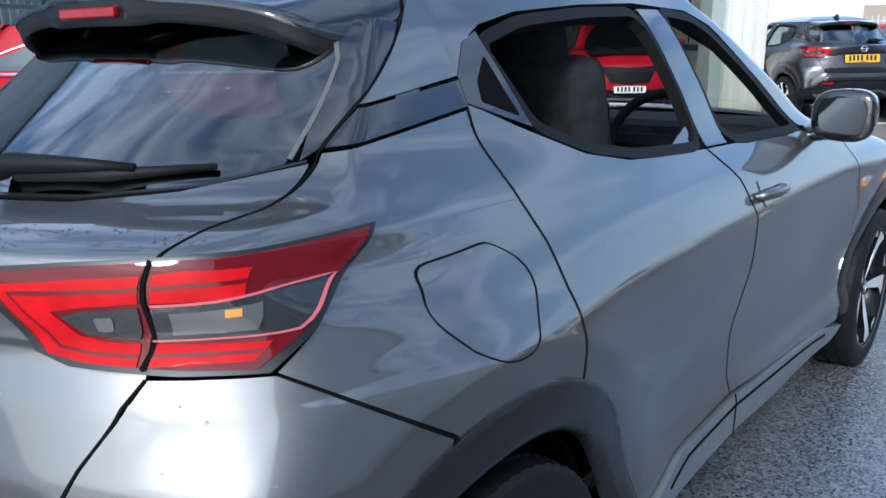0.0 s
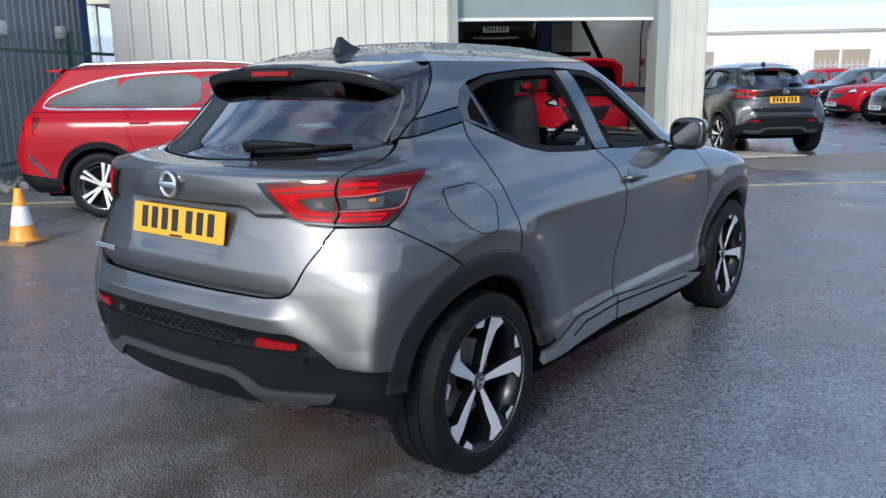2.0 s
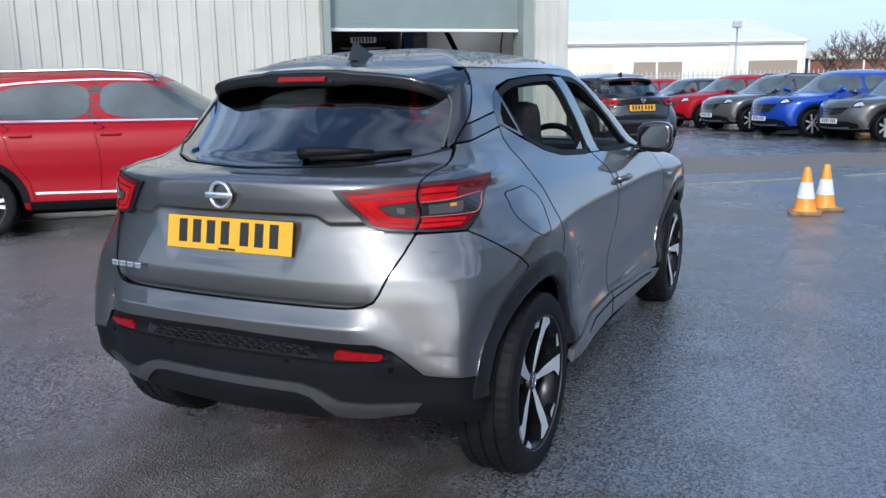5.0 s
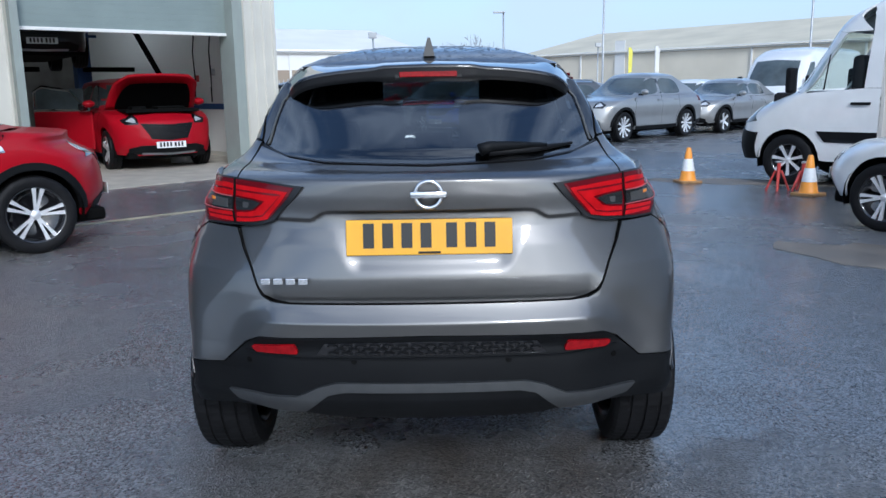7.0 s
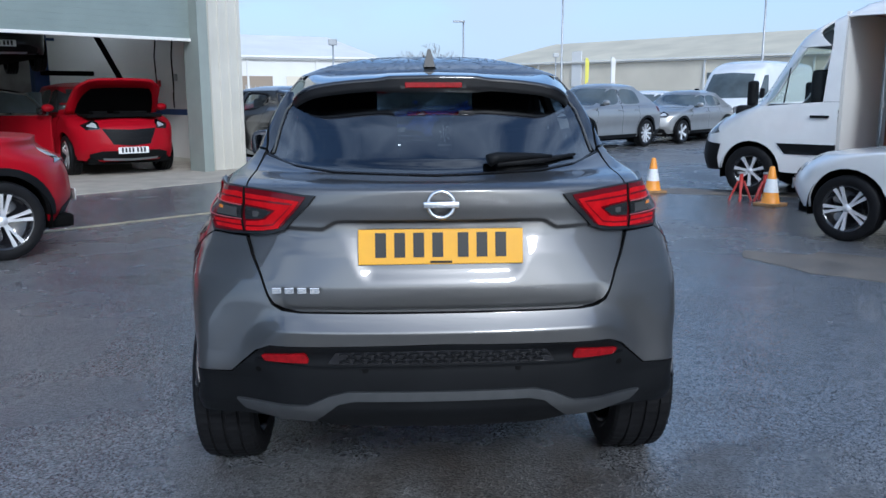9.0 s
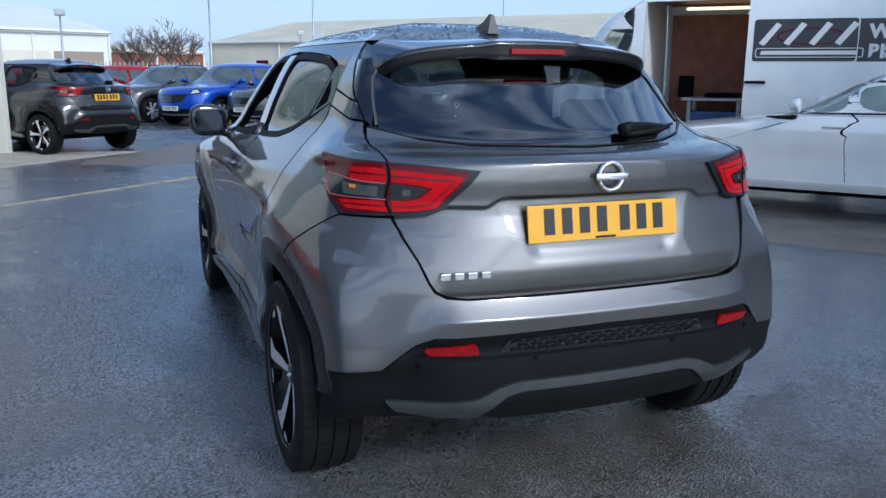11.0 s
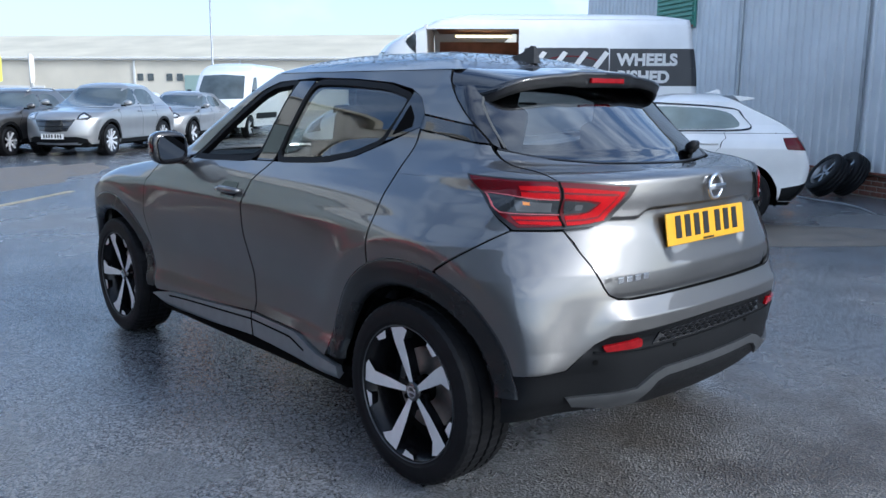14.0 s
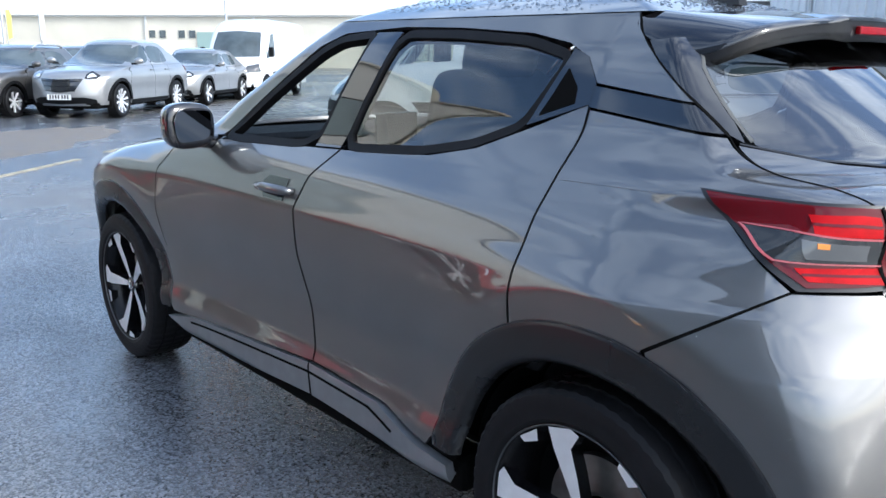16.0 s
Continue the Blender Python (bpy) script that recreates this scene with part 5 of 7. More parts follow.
def car_shell(wb=2.65, ro=0.8, fo=0.9, hw=0.9, h=1.6, belt=1.02, gl_b=-0.55, hatch=0.0, ws_b=2.3, ws_t=1.4, nose=0.9, cowl=1.05, tuck=0.68, **_):
    b = belt
    return Shell(
        rear=[(0.24, -ro + 0.16), (0.45, -ro + 0.02), (0.62, -ro), (0.8, -ro + 0.05), (b - 0.02, -ro + 0.12), (b + 0.05, gl_b), (h - 0.09, hatch)],
        front=[(0.24, wb + fo - 0.12), (0.5, wb + fo), (nose - 0.16, wb + fo - 0.05), (nose, wb + fo - 0.28), (cowl - 0.05, ws_b + 0.45), (cowl, ws_b), (h - 0.09, ws_t)],
        side=[(0.24, hw * 0.9), (0.36, hw * 0.965), (0.55, hw * 0.97), (0.74, hw * 0.995), (0.84, hw), (b - 0.08, hw * 0.965), (b, hw * 0.90), (h - 0.09, hw * tuck)],
        bow_r=[(0.24, 0.22), (0.8, 0.14), (b, 0.22), (h, 0.35)], bow_f=[(0.24, 0.5), (nose, 0.55), (cowl, 0.5), (h, 0.4)],
        bulge=lambda y, z: -0.10 * np.clip((-y - 0.25), 0, 1) ** 1.4 - 0.22 * np.clip(y - wb - 0.05, 0, 2) ** 1.6 - np.clip((z - b) / 0.1, 0, 1) * 0.05 * np.clip((0.6 - y) / 0.8, 0, 1),
        round_r=[(0.24, 0.13), (b, 0.10), (h, 0.07)], round_f=0.2, top=h - 0.09, peak=h, mid=(hatch + ws_t) / 2, power=3.0)


def simple_car(label, material, x, y, rz, group="", wheels="seven", wheel_r=0.335, clad=False, front=True, rails=None, trim=None, skip_bonnet=False, front_plate=M_PLATEW, rear_plate=M_PLATEY, grille=0.5, bars=M_PLASTIC, grille_face=M_GLOSS, step=0.10, skirt=True, glass=M_DGLASS, **kw):
    """A parked car on a shell of its own proportions; x, y: its rear axle's middle."""
    spec = dict(wb=2.65, ro=0.8, fo=0.9, hw=0.9, h=1.6, belt=1.02, gl_b=-0.55, hatch=0.0, ws_b=2.3, ws_t=1.4, nose=0.9, cowl=1.05, qw=0.12)
    spec.update(kw)
    sh = car_shell(**spec)
    wb, ro, fo, hw, h, b, nose, cowl = (spec[k] for k in ("wb", "ro", "fo", "hw", "h", "belt", "nose", "cowl"))
    R, S, F = sh.R, sh.S, sh.F
    L = lambda pts, f: [f(a, c) for a, c in fine(pts, 0.2, 0.08)]
    car = thing("car", label, "car", pose(x, y, 0, 0, 0, rz), group)
    H, RA, both = wheel_r - 0.005, wheel_r + 0.065, (1, -1)
    lo = 0.27
    e0 = math.degrees(math.asin((lo + 0.02 - H) / RA))
    side = [R(0.0, lo), S(-RA - 0.02, lo)] + L(arc(0, H, RA, 180 - e0, e0, 14), S) + [S(RA + 0.04, lo), S(wb - RA - 0.04, lo)] + L(arc(wb, H, RA, 180 - e0, e0, 14), S) + [F(0.55 * hw, lo), F(0.0, lo)]
    side += [F(0.0, cowl - 0.005), F(0.6 * hw, cowl - 0.01), S(spec["ws_b"] - 0.35, cowl - 0.015), S(wb * 0.6, b), S(0.1, b + 0.01), R(0.7 * hw, b + 0.02), R(0.0, b + 0.02)]
    panel(sh, "body_side", side, material, car, 0.0, 0.02, step, both)
    cap = [R(0.0, b + 0.025), R(0.7 * hw, b + 0.025), S(0.1, b + 0.015), S(wb * 0.6, b + 0.005), S(spec["ws_b"] - 0.35, cowl - 0.01), F(0.6 * hw, cowl), F(0.0, cowl), F(0.0, h - 0.09), R(0.0, h - 0.09)]
    panel(sh, "cabin_frame", [cap[0]] + cap[1:7] + [(6.0, h - 0.09), (0.0, h - 0.09)], material, car, 0.0, 0.0, step, both)
    roof_mesh(sh, "roof", material, car, 0.0, 1.0, 0.001)
    for cy in (0, wb):
        for s in both:
            bm = revolve(bmesh.new(), [(0.45 * hw, 0.0001), (0.45 * hw, RA + 0.005), (hw * 0.94, RA + 0.005)], 24, Matrix.Translation((0, cy, H)) @ Matrix.Diagonal((s, 1, 1, 1)))
            bmesh.ops.delete(bm, geom=[v for v in bm.verts if v.co.z < 0.16], context="VERTS")
            part("wheel_well", bm, M_DARK, car)
            simple_wheel(car, s * (hw - 0.125), cy, wheel_r - 0.003, s, wheel_r, 0.11, wheel_r - 0.095, wheels, 0.3 + cy + s)
        if clad:
            panel(sh, "arch_trim", L(arc(cy, H, RA + 0.055, 2, 178, 18) + arc(cy, H, RA - 0.01, 178, 2, 18), S), M_PLASTIC, car, 0.012, 0.04, step, both)
    part("underbody", boxes((0, wb / 2, 0.27, hw * 1.5, wb + ro + fo - 0.5, 0.12), bev=0.03), M_DARK, car)
    # glass
    ws_t, ws_b, ht = spec["ws_t"], spec["ws_b"], h - 0.13
    bp = wb * 0.42
    fy = lambda z: ws_b - 0.30 + (ws_t - ws_b + 0.16) * (z - cowl) / (h - 0.09 - cowl)
    fwin = [(bp + 0.05, b + 0.045), (fy(b + 0.03), b + 0.035), (fy(ht - 0.02), ht - 0.02), (bp + 0.05, ht)]
    panel(sh, "front_window", L(eased(fwin), S), glass, car, 0.003, 0.01, step, both)
    ry = spec["qw"]
    rwin = [(bp - 0.05, b + 0.045), (ry + 0.26, b + 0.055), (ry + 0.05, b + 0.09), (ry + 0.22, ht - 0.04), (bp - 0.05, ht)]
    panel(sh, "rear_window", L(eased(rwin), S), glass, car, 0.003, 0.01, step, both)
    panel(sh, "door_pillar", L([(bp - 0.062, b + 0.045), (bp + 0.062, b + 0.045), (bp + 0.062, ht), (bp - 0.062, ht)], S), M_GLOSS, car, 0.0, 0.008, step, both)
    if spec.get("qwin"):
        q0 = spec["qwin"]
        panel(sh, "quarter_window", rounded(L([(ry + 0.17, b + 0.055), (q0, b + 0.075), (q0 + 0.05, b + 0.15), (ry + 0.02, ht - 0.05), (ry + 0.17, ht - 0.04)], S), 0.03), glass, car, 0.003, 0.01, step, both)
    if trim is not None:
        end = spec.get("qwin", ry)
        line = [(fy(b + 0.03) + 0.03, b + 0.02), (end + 0.30, b + 0.035), (end, b + 0.05), (end - 0.05, b + 0.085), (end + 0.06, b + 0.20), (ry + 0.10, ht - 0.02), (bp, ht + 0.03), (fy(ht), ht + 0.01)]
        ribbon(sh, "window_trim", L(line[:1] + eased(line, 2, 0.24)[4:-7] + line[-1:], S), 0.018, trim, car, 0.006, 0.01, False, both)
    rs = [R(0.0, b + 0.09), R(0.70 * hw, b + 0.10), R(0.60 * hw, h - 0.16), R(0.0, h - 0.15)]
    panel(sh, "rear_screen", rs + [(-u, z) for u, z in rs[::-1]][1:-1], glass, car, 0.004, 0.01, step)
    fw = [F(0.0, cowl + 0.02), F(0.72 * hw, cowl + 0.03), F(0.58 * hw, h - 0.14), F(0.0, h - 0.13)]
    panel(sh, "windscreen", fw + [(12 - u, z) for u, z in fw[::-1]][1:-1], glass, car, 0.004, 0.01, step)
    # lamps, grille, bumpers
    tl = [R(0.62 * hw, b - 0.02), S(-ro + 0.40, b - 0.03), S(-ro + 0.36, b - 0.15), R(0.66 * hw, b - 0.17)]
    panel(sh, "tail_lamp", rounded(tl, 0.02), M_LRED, car, 0.006, 0.02, 0.06, both, "red tail lamp")
    hl = [F(0.52 * hw, nose - 0.16), F(0.53 * hw, nose - 0.05), S(wb + 0.48, nose + 0.0), S(wb + 0.50, nose - 0.09), F(0.74 * hw, nose - 0.17)]
    lamp = panel(sh, "headlamp", rounded(hl, 0.02), M_GLOSS, car, 0.006, 0.02, 0.06, both, "headlamp with a clear lens")
    for o, s in zip(lamp, both):
        panel(sh, "headlamp_lens", rounded([F(0.56 * hw, nose - 0.14), F(0.57 * hw, nose - 0.07), S(wb + fo - 0.36, nose - 0.045), S(wb + fo - 0.34, nose - 0.11)], 0.02), M_HEAD, o, 0.008, 0.006, 0.06, (s,))
    g = [F(0.0, nose - 0.17), F(0.50 * hw, nose - 0.15), F(0.34 * hw, nose - 0.15 - 0.28 * grille), F(0.0, nose - 0.16 - 0.30 * grille)]
    gr = panel(sh, "grille", g + [(12 - u, z) for u, z in g[::-1]][1:-1], grille_face, car, 0.004, 0.01, 0.06)
    for i in range(3):
        zz = nose - 0.20 - 0.07 * i * grille * 1.6
        w = (0.45 - 0.05 * i) * hw
        ribbon(sh, "grille_bar", [F(w, zz), (6.0, zz - 0.006), (12 - F(w, zz)[0], zz)], 0.012, bars, gr, 0.008, 0.01, False)
    lg = [F(0.0, 0.45), F(0.52 * hw, 0.45), F(0.72 * hw, 0.40), F(0.70 * hw, 0.30), F(0.0, 0.28)]
    panel(sh, "lower_grille", lg + [(12 - u, z) for u, z in lg[::-1]][1:-1], M_PLASTIC, car, 0.006, 0.02, 0.06)
    ribbon(sh, "front_skid", [F(0.5 * hw, 0.31), (6.0, 0.295), (12 - F(0.5 * hw, 0.31)[0], 0.31)], 0.035, M_SATIN, car, 0.014, 0.02, False)
    rb = [R(0.0, 0.52), R(0.7 * hw, 0.52), S(-RA - 0.03, 0.42), S(-RA - 0.01, 0.28), R(0.0, 0.28)]
    panel(sh, "lower_bumper", rb + [(-u, z) for u, z in rb[::-1]][1:-1], M_PLASTIC, car, 0.006, 0.02, 0.08)
    if skirt:
        panel(sh, "side_skirt", L([(RA + 0.05, 0.36), (wb - RA - 0.05, 0.36), (wb - RA - 0.05, 0.275), (RA + 0.05, 0.275)], S), M_PLASTIC if clad else material, car, 0.01, 0.02, step, both)
    p, n = sh.point(6.0, 0.46, 0.012)
    plate(car, p, (0, -0.05, 1), (-1, 0, 0), front_plate)
    p, n = sh.point(0.0, b - 0.16 if ro < 1.0 else 0.8, 0.012)
    plate(car, p, (0, 0.15, 1), (1, 0, 0), rear_plate)
    # doors
    ribbon(sh, "door_joint", L([(bp, b + 0.02), (bp + 0.03, 0.7), (bp, 0.37)], S), 0.006, M_DARK, car, 0.001, 0.001, False, both)
    ribbon(sh, "door_joint", L([(ry + 0.26, b + 0.02), (ry + 0.30, 0.85), (RA * 0.86, H + 0.42), (RA + 0.07, H + 0.2), (RA + 0.10, 0.37)], S), 0.006, M_DARK, car, 0.001, 0.001, False, both)
    ribbon(sh, "door_joint", L([(ws_b - 0.28, cowl - 0.04), (wb - RA + 0.02, 0.72), (wb - RA - 0.06, 0.37)], S), 0.006, M_DARK, car, 0.001, 0.001, False, both)
    for s in both:
        for hy in (bp + 0.14, ry + 0.42):
            q, n = sh.point(S(hy, b - 0.10)[0] * s, b - 0.10, 0.012)
            bm = boxes((q.x, q.y, q.z, 0.03, 0.20, 0.028), bev=0.010)
            part("door_handle", bm, material, car)
        bm = bmesh.new()
        bmesh.ops.create_uvsphere(bm, u_segments=16, v_segments=10, radius=1.0)
        for v in bm.verts:
            c = v.co
            v.co = Vector((s * (hw + 0.09) + c.x * 0.11, ws_b - 0.42 + c.y * (0.09 if c.y > 0 else 0.03), b + 0.10 + c.z * 0.07))
        mir = part("door_mirror", bm, material, car, "", True)
        part("mirror_arm", boxes((s * (hw - 0.01), ws_b - 0.40, b + 0.04, 0.14, 0.05, 0.04), bev=0.012), M_PLASTIC, mir)
        if rails is not None:
            zr = [roof_z(sh, hw * tuckx(spec), yy) for yy in (spec["hatch"] + 0.25, bp, ws_t - 0.15)]
            bm = tube(bmesh.new(), [(s * hw * tuckx(spec), spec["hatch"] + 0.15, zr[0] - 0.01), (s * hw * tuckx(spec), spec["hatch"] + 0.30, zr[0] + 0.05), (s * hw * tuckx(spec), bp, zr[1] + 0.055), (s * hw * tuckx(spec), ws_t - 0.2, zr[2] + 0.05), (s * hw * tuckx(spec), ws_t - 0.05, zr[2] - 0.01)], 0.018, 8)
            part("roof_rail", bm, rails, car, "", True)
    return car, sh


def tuckx(spec):
    return 0.60


def repaint(ob, old, fresh):
    for o in (ob, *ob.children_recursive):
        if o.type == "MESH":
            for sl in o.material_slots:
                if sl.material == old:
                    sl.link = "OBJECT"
                    sl.material = fresh


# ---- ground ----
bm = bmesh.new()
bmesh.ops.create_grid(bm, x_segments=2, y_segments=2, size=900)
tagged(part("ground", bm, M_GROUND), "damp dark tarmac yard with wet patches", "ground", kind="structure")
WA = radians(44)
WD, WN = Vector((math.cos(WA), math.sin(WA), 0)), Vector((math.sin(WA), -math.cos(WA), 0))
WC = Vector((-3.04, 12.92, 0))
WM = Matrix(((WD.x, -WD.y, 0, WC.x), (WD.y, WD.x, 0, WC.y), (0, 0, 1, 0), (0, 0, 0, 1)))
bm = bmesh.new()
prism(bm, [(-11.0, 0.0), (-11.0, -2.0), (-0.9, -1.75), (1.15, -1.65), (0.0, 0.0), (0.0, 9.0), (-11.0, 9.0)], -0.05, 0.012)
slab = tagged(part("apron", bm, M_CONC), "pale concrete apron and workshop floor", "floor", kind="structure")
slab.matrix_world = WM


def stripe(name, a, b, w):
    a, b = Vector(a), Vector(b)
    d = (b - a).normalized()
    n = Vector((-d.y, d.x)) * w / 2
    bm = bmesh.new()
    prism(bm, [tuple(a + n), tuple(a - n), tuple(b - n), tuple(b + n)], 0.001, 0.006)
    return tagged(part(name, bm, M_LINE), "worn pale line painted on tarmac", "road line", kind="structure")


stripe("road_line", (-8.5, 1.35), (1.35, 10.15), 0.10)
stripe("road_line", (1.9, 10.7), (2.9, 11.6), 0.09)


def blot(x, y, a, b, rz, seed):
    """An uneven patch where the surface has been made good."""
    rnd = random.Random(seed)
    bm = bmesh.new()
    prism(bm, [((a * math.cos(k * math.pi / 14)) * rnd.uniform(0.85, 1.1), (b * math.sin(k * math.pi / 14)) * rnd.uniform(0.8, 1.15)) for k in range(28)], 0.001, 0.004)
    o = tagged(part("patch_repair", bm, M_PATCH), "worn paler patch in the tarmac", "ground patch", kind="structure")
    o.matrix_world = pose(x, y, 0, 0, 0, rz)


M_PATCH = mat("worn_patch", (0.17, 0.145, 0.118), 0.6, 0, 0, 0.35, 3.0, 0.35, 120, 0.15)
blot(4.4, 8.4, 1.6, 0.35, -20, 1)
blot(0.7, 12.6, 3.4, 1.3, 42, 2)
blot(4.9, 2.2, 2.5, 0.75, -40, 3)


# ---- workshop with the raised shutter ----
def ribbed(bm, x0, x1, z0, z1, pitch=0.36, depth=0.035, y=0.0, thick=0.1, rib=0.07):
    """Profiled sheet in the plane y, ribs standing towards -y."""
    pts, x = [], x0
    while x < x1 - 1e-6:
        for d, q in ((0, 0), (pitch - rib * 2, 0), (pitch - rib * 1.6, depth), (pitch - rib * 0.4, depth)):
            if x + d <= x1:
                pts.append((x + d, y - q))
        x += pitch
    pts.append((x1, y))
    a = [bm.verts.new((p, q, z0)) for p, q in pts]
    b = [bm.verts.new((p, q, z1)) for p, q in pts]
    c = [bm.verts.new((p, y + thick, z)) for p in (x0, x1) for z in (z0, z1)]
    fs = [bm.faces.new((a[i], a[i + 1], b[i + 1], b[i])) for i in range(len(a) - 1)]
    fs += [bm.faces.new((c[0], c[2], c[3], c[1])), bm.faces.new((a[0], b[0], c[1], c[0])), bm.faces.new((a[-1], c[2], c[3], b[-1]))]
    bmesh.ops.recalc_face_normals(bm, faces=fs)
    return bm


HT = 6.5
# back wall coloured dark, standing in for the dim, cluttered depth inside
M_DARKBACK = mat("dark_back_wall", (0.13, 0.125, 0.115), 0.85, 0, 0, 0.4, 1.5)
shed = thing("workshop", "cream profiled-steel workshop with a raised roller shutter", "building", WM, kind="structure")
part("wall_west", ribbed(bmesh.new(), -10.4, -4.72, 0, HT, 0.30, 0.034, 0, 0.1, 0.045), M_CLAD, shed)
part("wall_east", ribbed(bmesh.new(), -0.80, 0.0, 0, HT, 0.20, 0.03, 0, 0.1, 0.05), M_CLAD, shed)
part("wall_side", boxes((0.0, 4.5, HT / 2, 0.06, 8.9, HT)), M_CLAD, shed)
part("wall_back", boxes((-5.2, 9.0, HT / 2, 10.4, 0.1, HT)), M_DARKBACK, shed)
part("wall_far_side", boxes((-10.4, 4.5, HT / 2, 0.1, 8.9, HT)), M_CLAD, shed)
part("roof", boxes((-5.2, 4.5, HT + 0.05, 10.8, 9.4, 0.1)), M_FARR, shed)
part("jamb", boxes((-0.89, 0.10, 2.6, 0.20, 0.5, 5.2)), M_JAMB, shed)
part("jamb", boxes((-4.66, 0.10, 2.6, 0.12, 0.5, 5.2)), M_JAMB, shed)
bm = bmesh.new()
for k in range(26):
    box(bm, -2.78, 0.14, 2.43 + k * 0.105, 3.64, 0.03, 0.1045, 0.0015)
sht = part("shutter", bm, M_SHUT, shed, "grey-green slatted roller shutter")
part("shutter_bar", boxes((-2.78, 0.12, 2.375, 3.64, 0.06, 0.055), bev=0.01), M_FARW, sht)
part("wall_over_door", boxes((-2.78, 0.05, 5.9, 3.9, 0.1, 1.4)), M_CLAD, shed)
M_TUBE = mat("lit_tube", (1.0, 0.97, 0.9), 0.4, emit=55.0)
for i, xx in enumerate((-2.2, -6.0)):
    lampf = thing("strip_light", "lit fluorescent strip light under a workshop roof", "lamp", WM @ Matrix.Translation((xx, 5.5, 4.6)), "workshop strip lights")
    part("tube", boxes((0, 0, 0, 0.06, 1.5, 0.05), bev=0.015), M_TUBE, lampf)
    part("housing", boxes((0, 0, 0.06, 0.14, 1.6, 0.06), bev=0.01), M_FARW, lampf)
    for yy in (-0.6, 0.6):
        part("bracket", boxes((0, yy, 0.98, 0.02, 0.02, 1.8)), M_STEEL, lampf)


def lift_post(x, y):
    o = thing("lift_post", "blue steel two-post lift column on a concrete floor", "car lift", WM @ Matrix.Translation((x, y, 0.012)), "lift posts")
    part("column", boxes((0, 0, 1.9, 0.30, 0.26, 3.8), bev=0.02), M_BLUEP, o)
    part("base_plate", boxes((0, 0, 0.02, 0.5, 0.45, 0.04), bev=0.005), M_BLUEP, o)
    part("arm", boxes((0.5, -0.2, 1.85, 1.1, 0.10, 0.10), bev=0.01), M_DARK, o)


M_STAND0 = mat("red_fitting", (0.45, 0.03, 0.03), 0.45)
lift_post(-3.9, 4.6)
lift_post(-1.9, 4.6)
o = thing("steel_brace", "dark steel roof brace and beam inside a workshop", "beam", WM, kind="structure")
part("beam", boxes((-2.6, 2.6, 2.75, 4.2, 0.16, 0.22), bev=0.01), M_DARK, o)
part("strut", tube(bmesh.new(), [(-1.75, 2.4, 2.7), (-0.95, 2.4, 1.2)], 0.055, 6), M_DARK, o)
part("dado", boxes((-0.045, 4.5, 1.05, 0.012, 8.6, 0.12)), M_BLUEP, shed, "blue dado stripe")
part("wall_lining", boxes((-0.042, 4.5, 1.9, 0.006, 8.7, 3.6)), M_FARW, shed)
part("cross_beam", boxes((-3.2, 5.2, 2.95, 3.8, 0.18, 0.20), (-3.2, 5.2, 2.60, 3.8, 0.06, 0.06), bev=0.01), M_BLUEP, shed)
for k, (hx, hy) in enumerate(((-0.16, 1.2), (-0.16, 1.7), (-0.16, 2.3), (-0.16, 3.0))):
    hose = thing("air_hose", "dark air hose hanging on a white workshop wall", "hose", WM @ Matrix.Translation((hx, hy, 0)), "wall hoses")
    part("line", tube(bmesh.new(), [(0.08, 0, 2.75), (0.02, 0.03, 2.2), (-0.02, -0.03 - 0.02 * k, 1.6), (0.03, 0.04, 1.15), (0.06, 0.10, 1.45)], 0.014, 6), M_DARK, hose, "", True)
    part("regulator", boxes((0.07, 0, 2.0 - 0.12 * k, 0.06, 0.09, 0.14), bev=0.01), M_STAND0 if k % 2 else M_STEEL, hose)
o = thing("drum", "white plastic oil drum with red band on a workshop floor", "drum", WM @ Matrix.Translation((-1.25, 1.5, 0.012)))
part("barrel", revolve(bmesh.new(), [(0, 0.0001), (0, 0.27), (0.02, 0.29), (0.28, 0.285), (0.30, 0.295), (0.58, 0.285), (0.60, 0.295), (0.86, 0.285), (0.88, 0.27), (0.88, 0.0001)], 32, None, 2), M_FARW, o, "", True)
for k in range(4):
    part("lettering_bar", boxes((-0.11 + 0.075 * k, -0.292 + 0.02 * abs(k - 1.5), 0.52, 0.05, 0.006, 0.10)), M_LRED, o)
part("pump", tube(bmesh.new(), [(0, 0, 0.88), (0, 0, 1.25), (0.06, 0, 1.32), (0.22, 0, 1.30), (0.25, 0, 1.2)], 0.018, 8), M_STEEL, o, "", True)
o = thing("tool_chest", "dark tool chest standing on a workshop floor", "tool chest", WM @ Matrix.Translation((-7.2, 7.6, 0.012)))
part("cabinet", boxes((0, 0, 0.5, 1.6, 0.5, 1.0), bev=0.02), M_DARK, o)
for k in range(4):
    part("drawer", boxes((0, -0.26, 0.2 + 0.21 * k, 1.5, 0.02, 0.18), bev=0.005), M_BLUEP, o)

# ---- vehicles near the workshop ----
hero = hero_car()
twin = copy_thing(hero, pose(-1.90, 12.95, 0, 0, 0, 42))
tagged(twin, "black crossover car of the same shape, parked beside a workshop", "car")
repaint(twin, M_GREY, M_BLACKP)

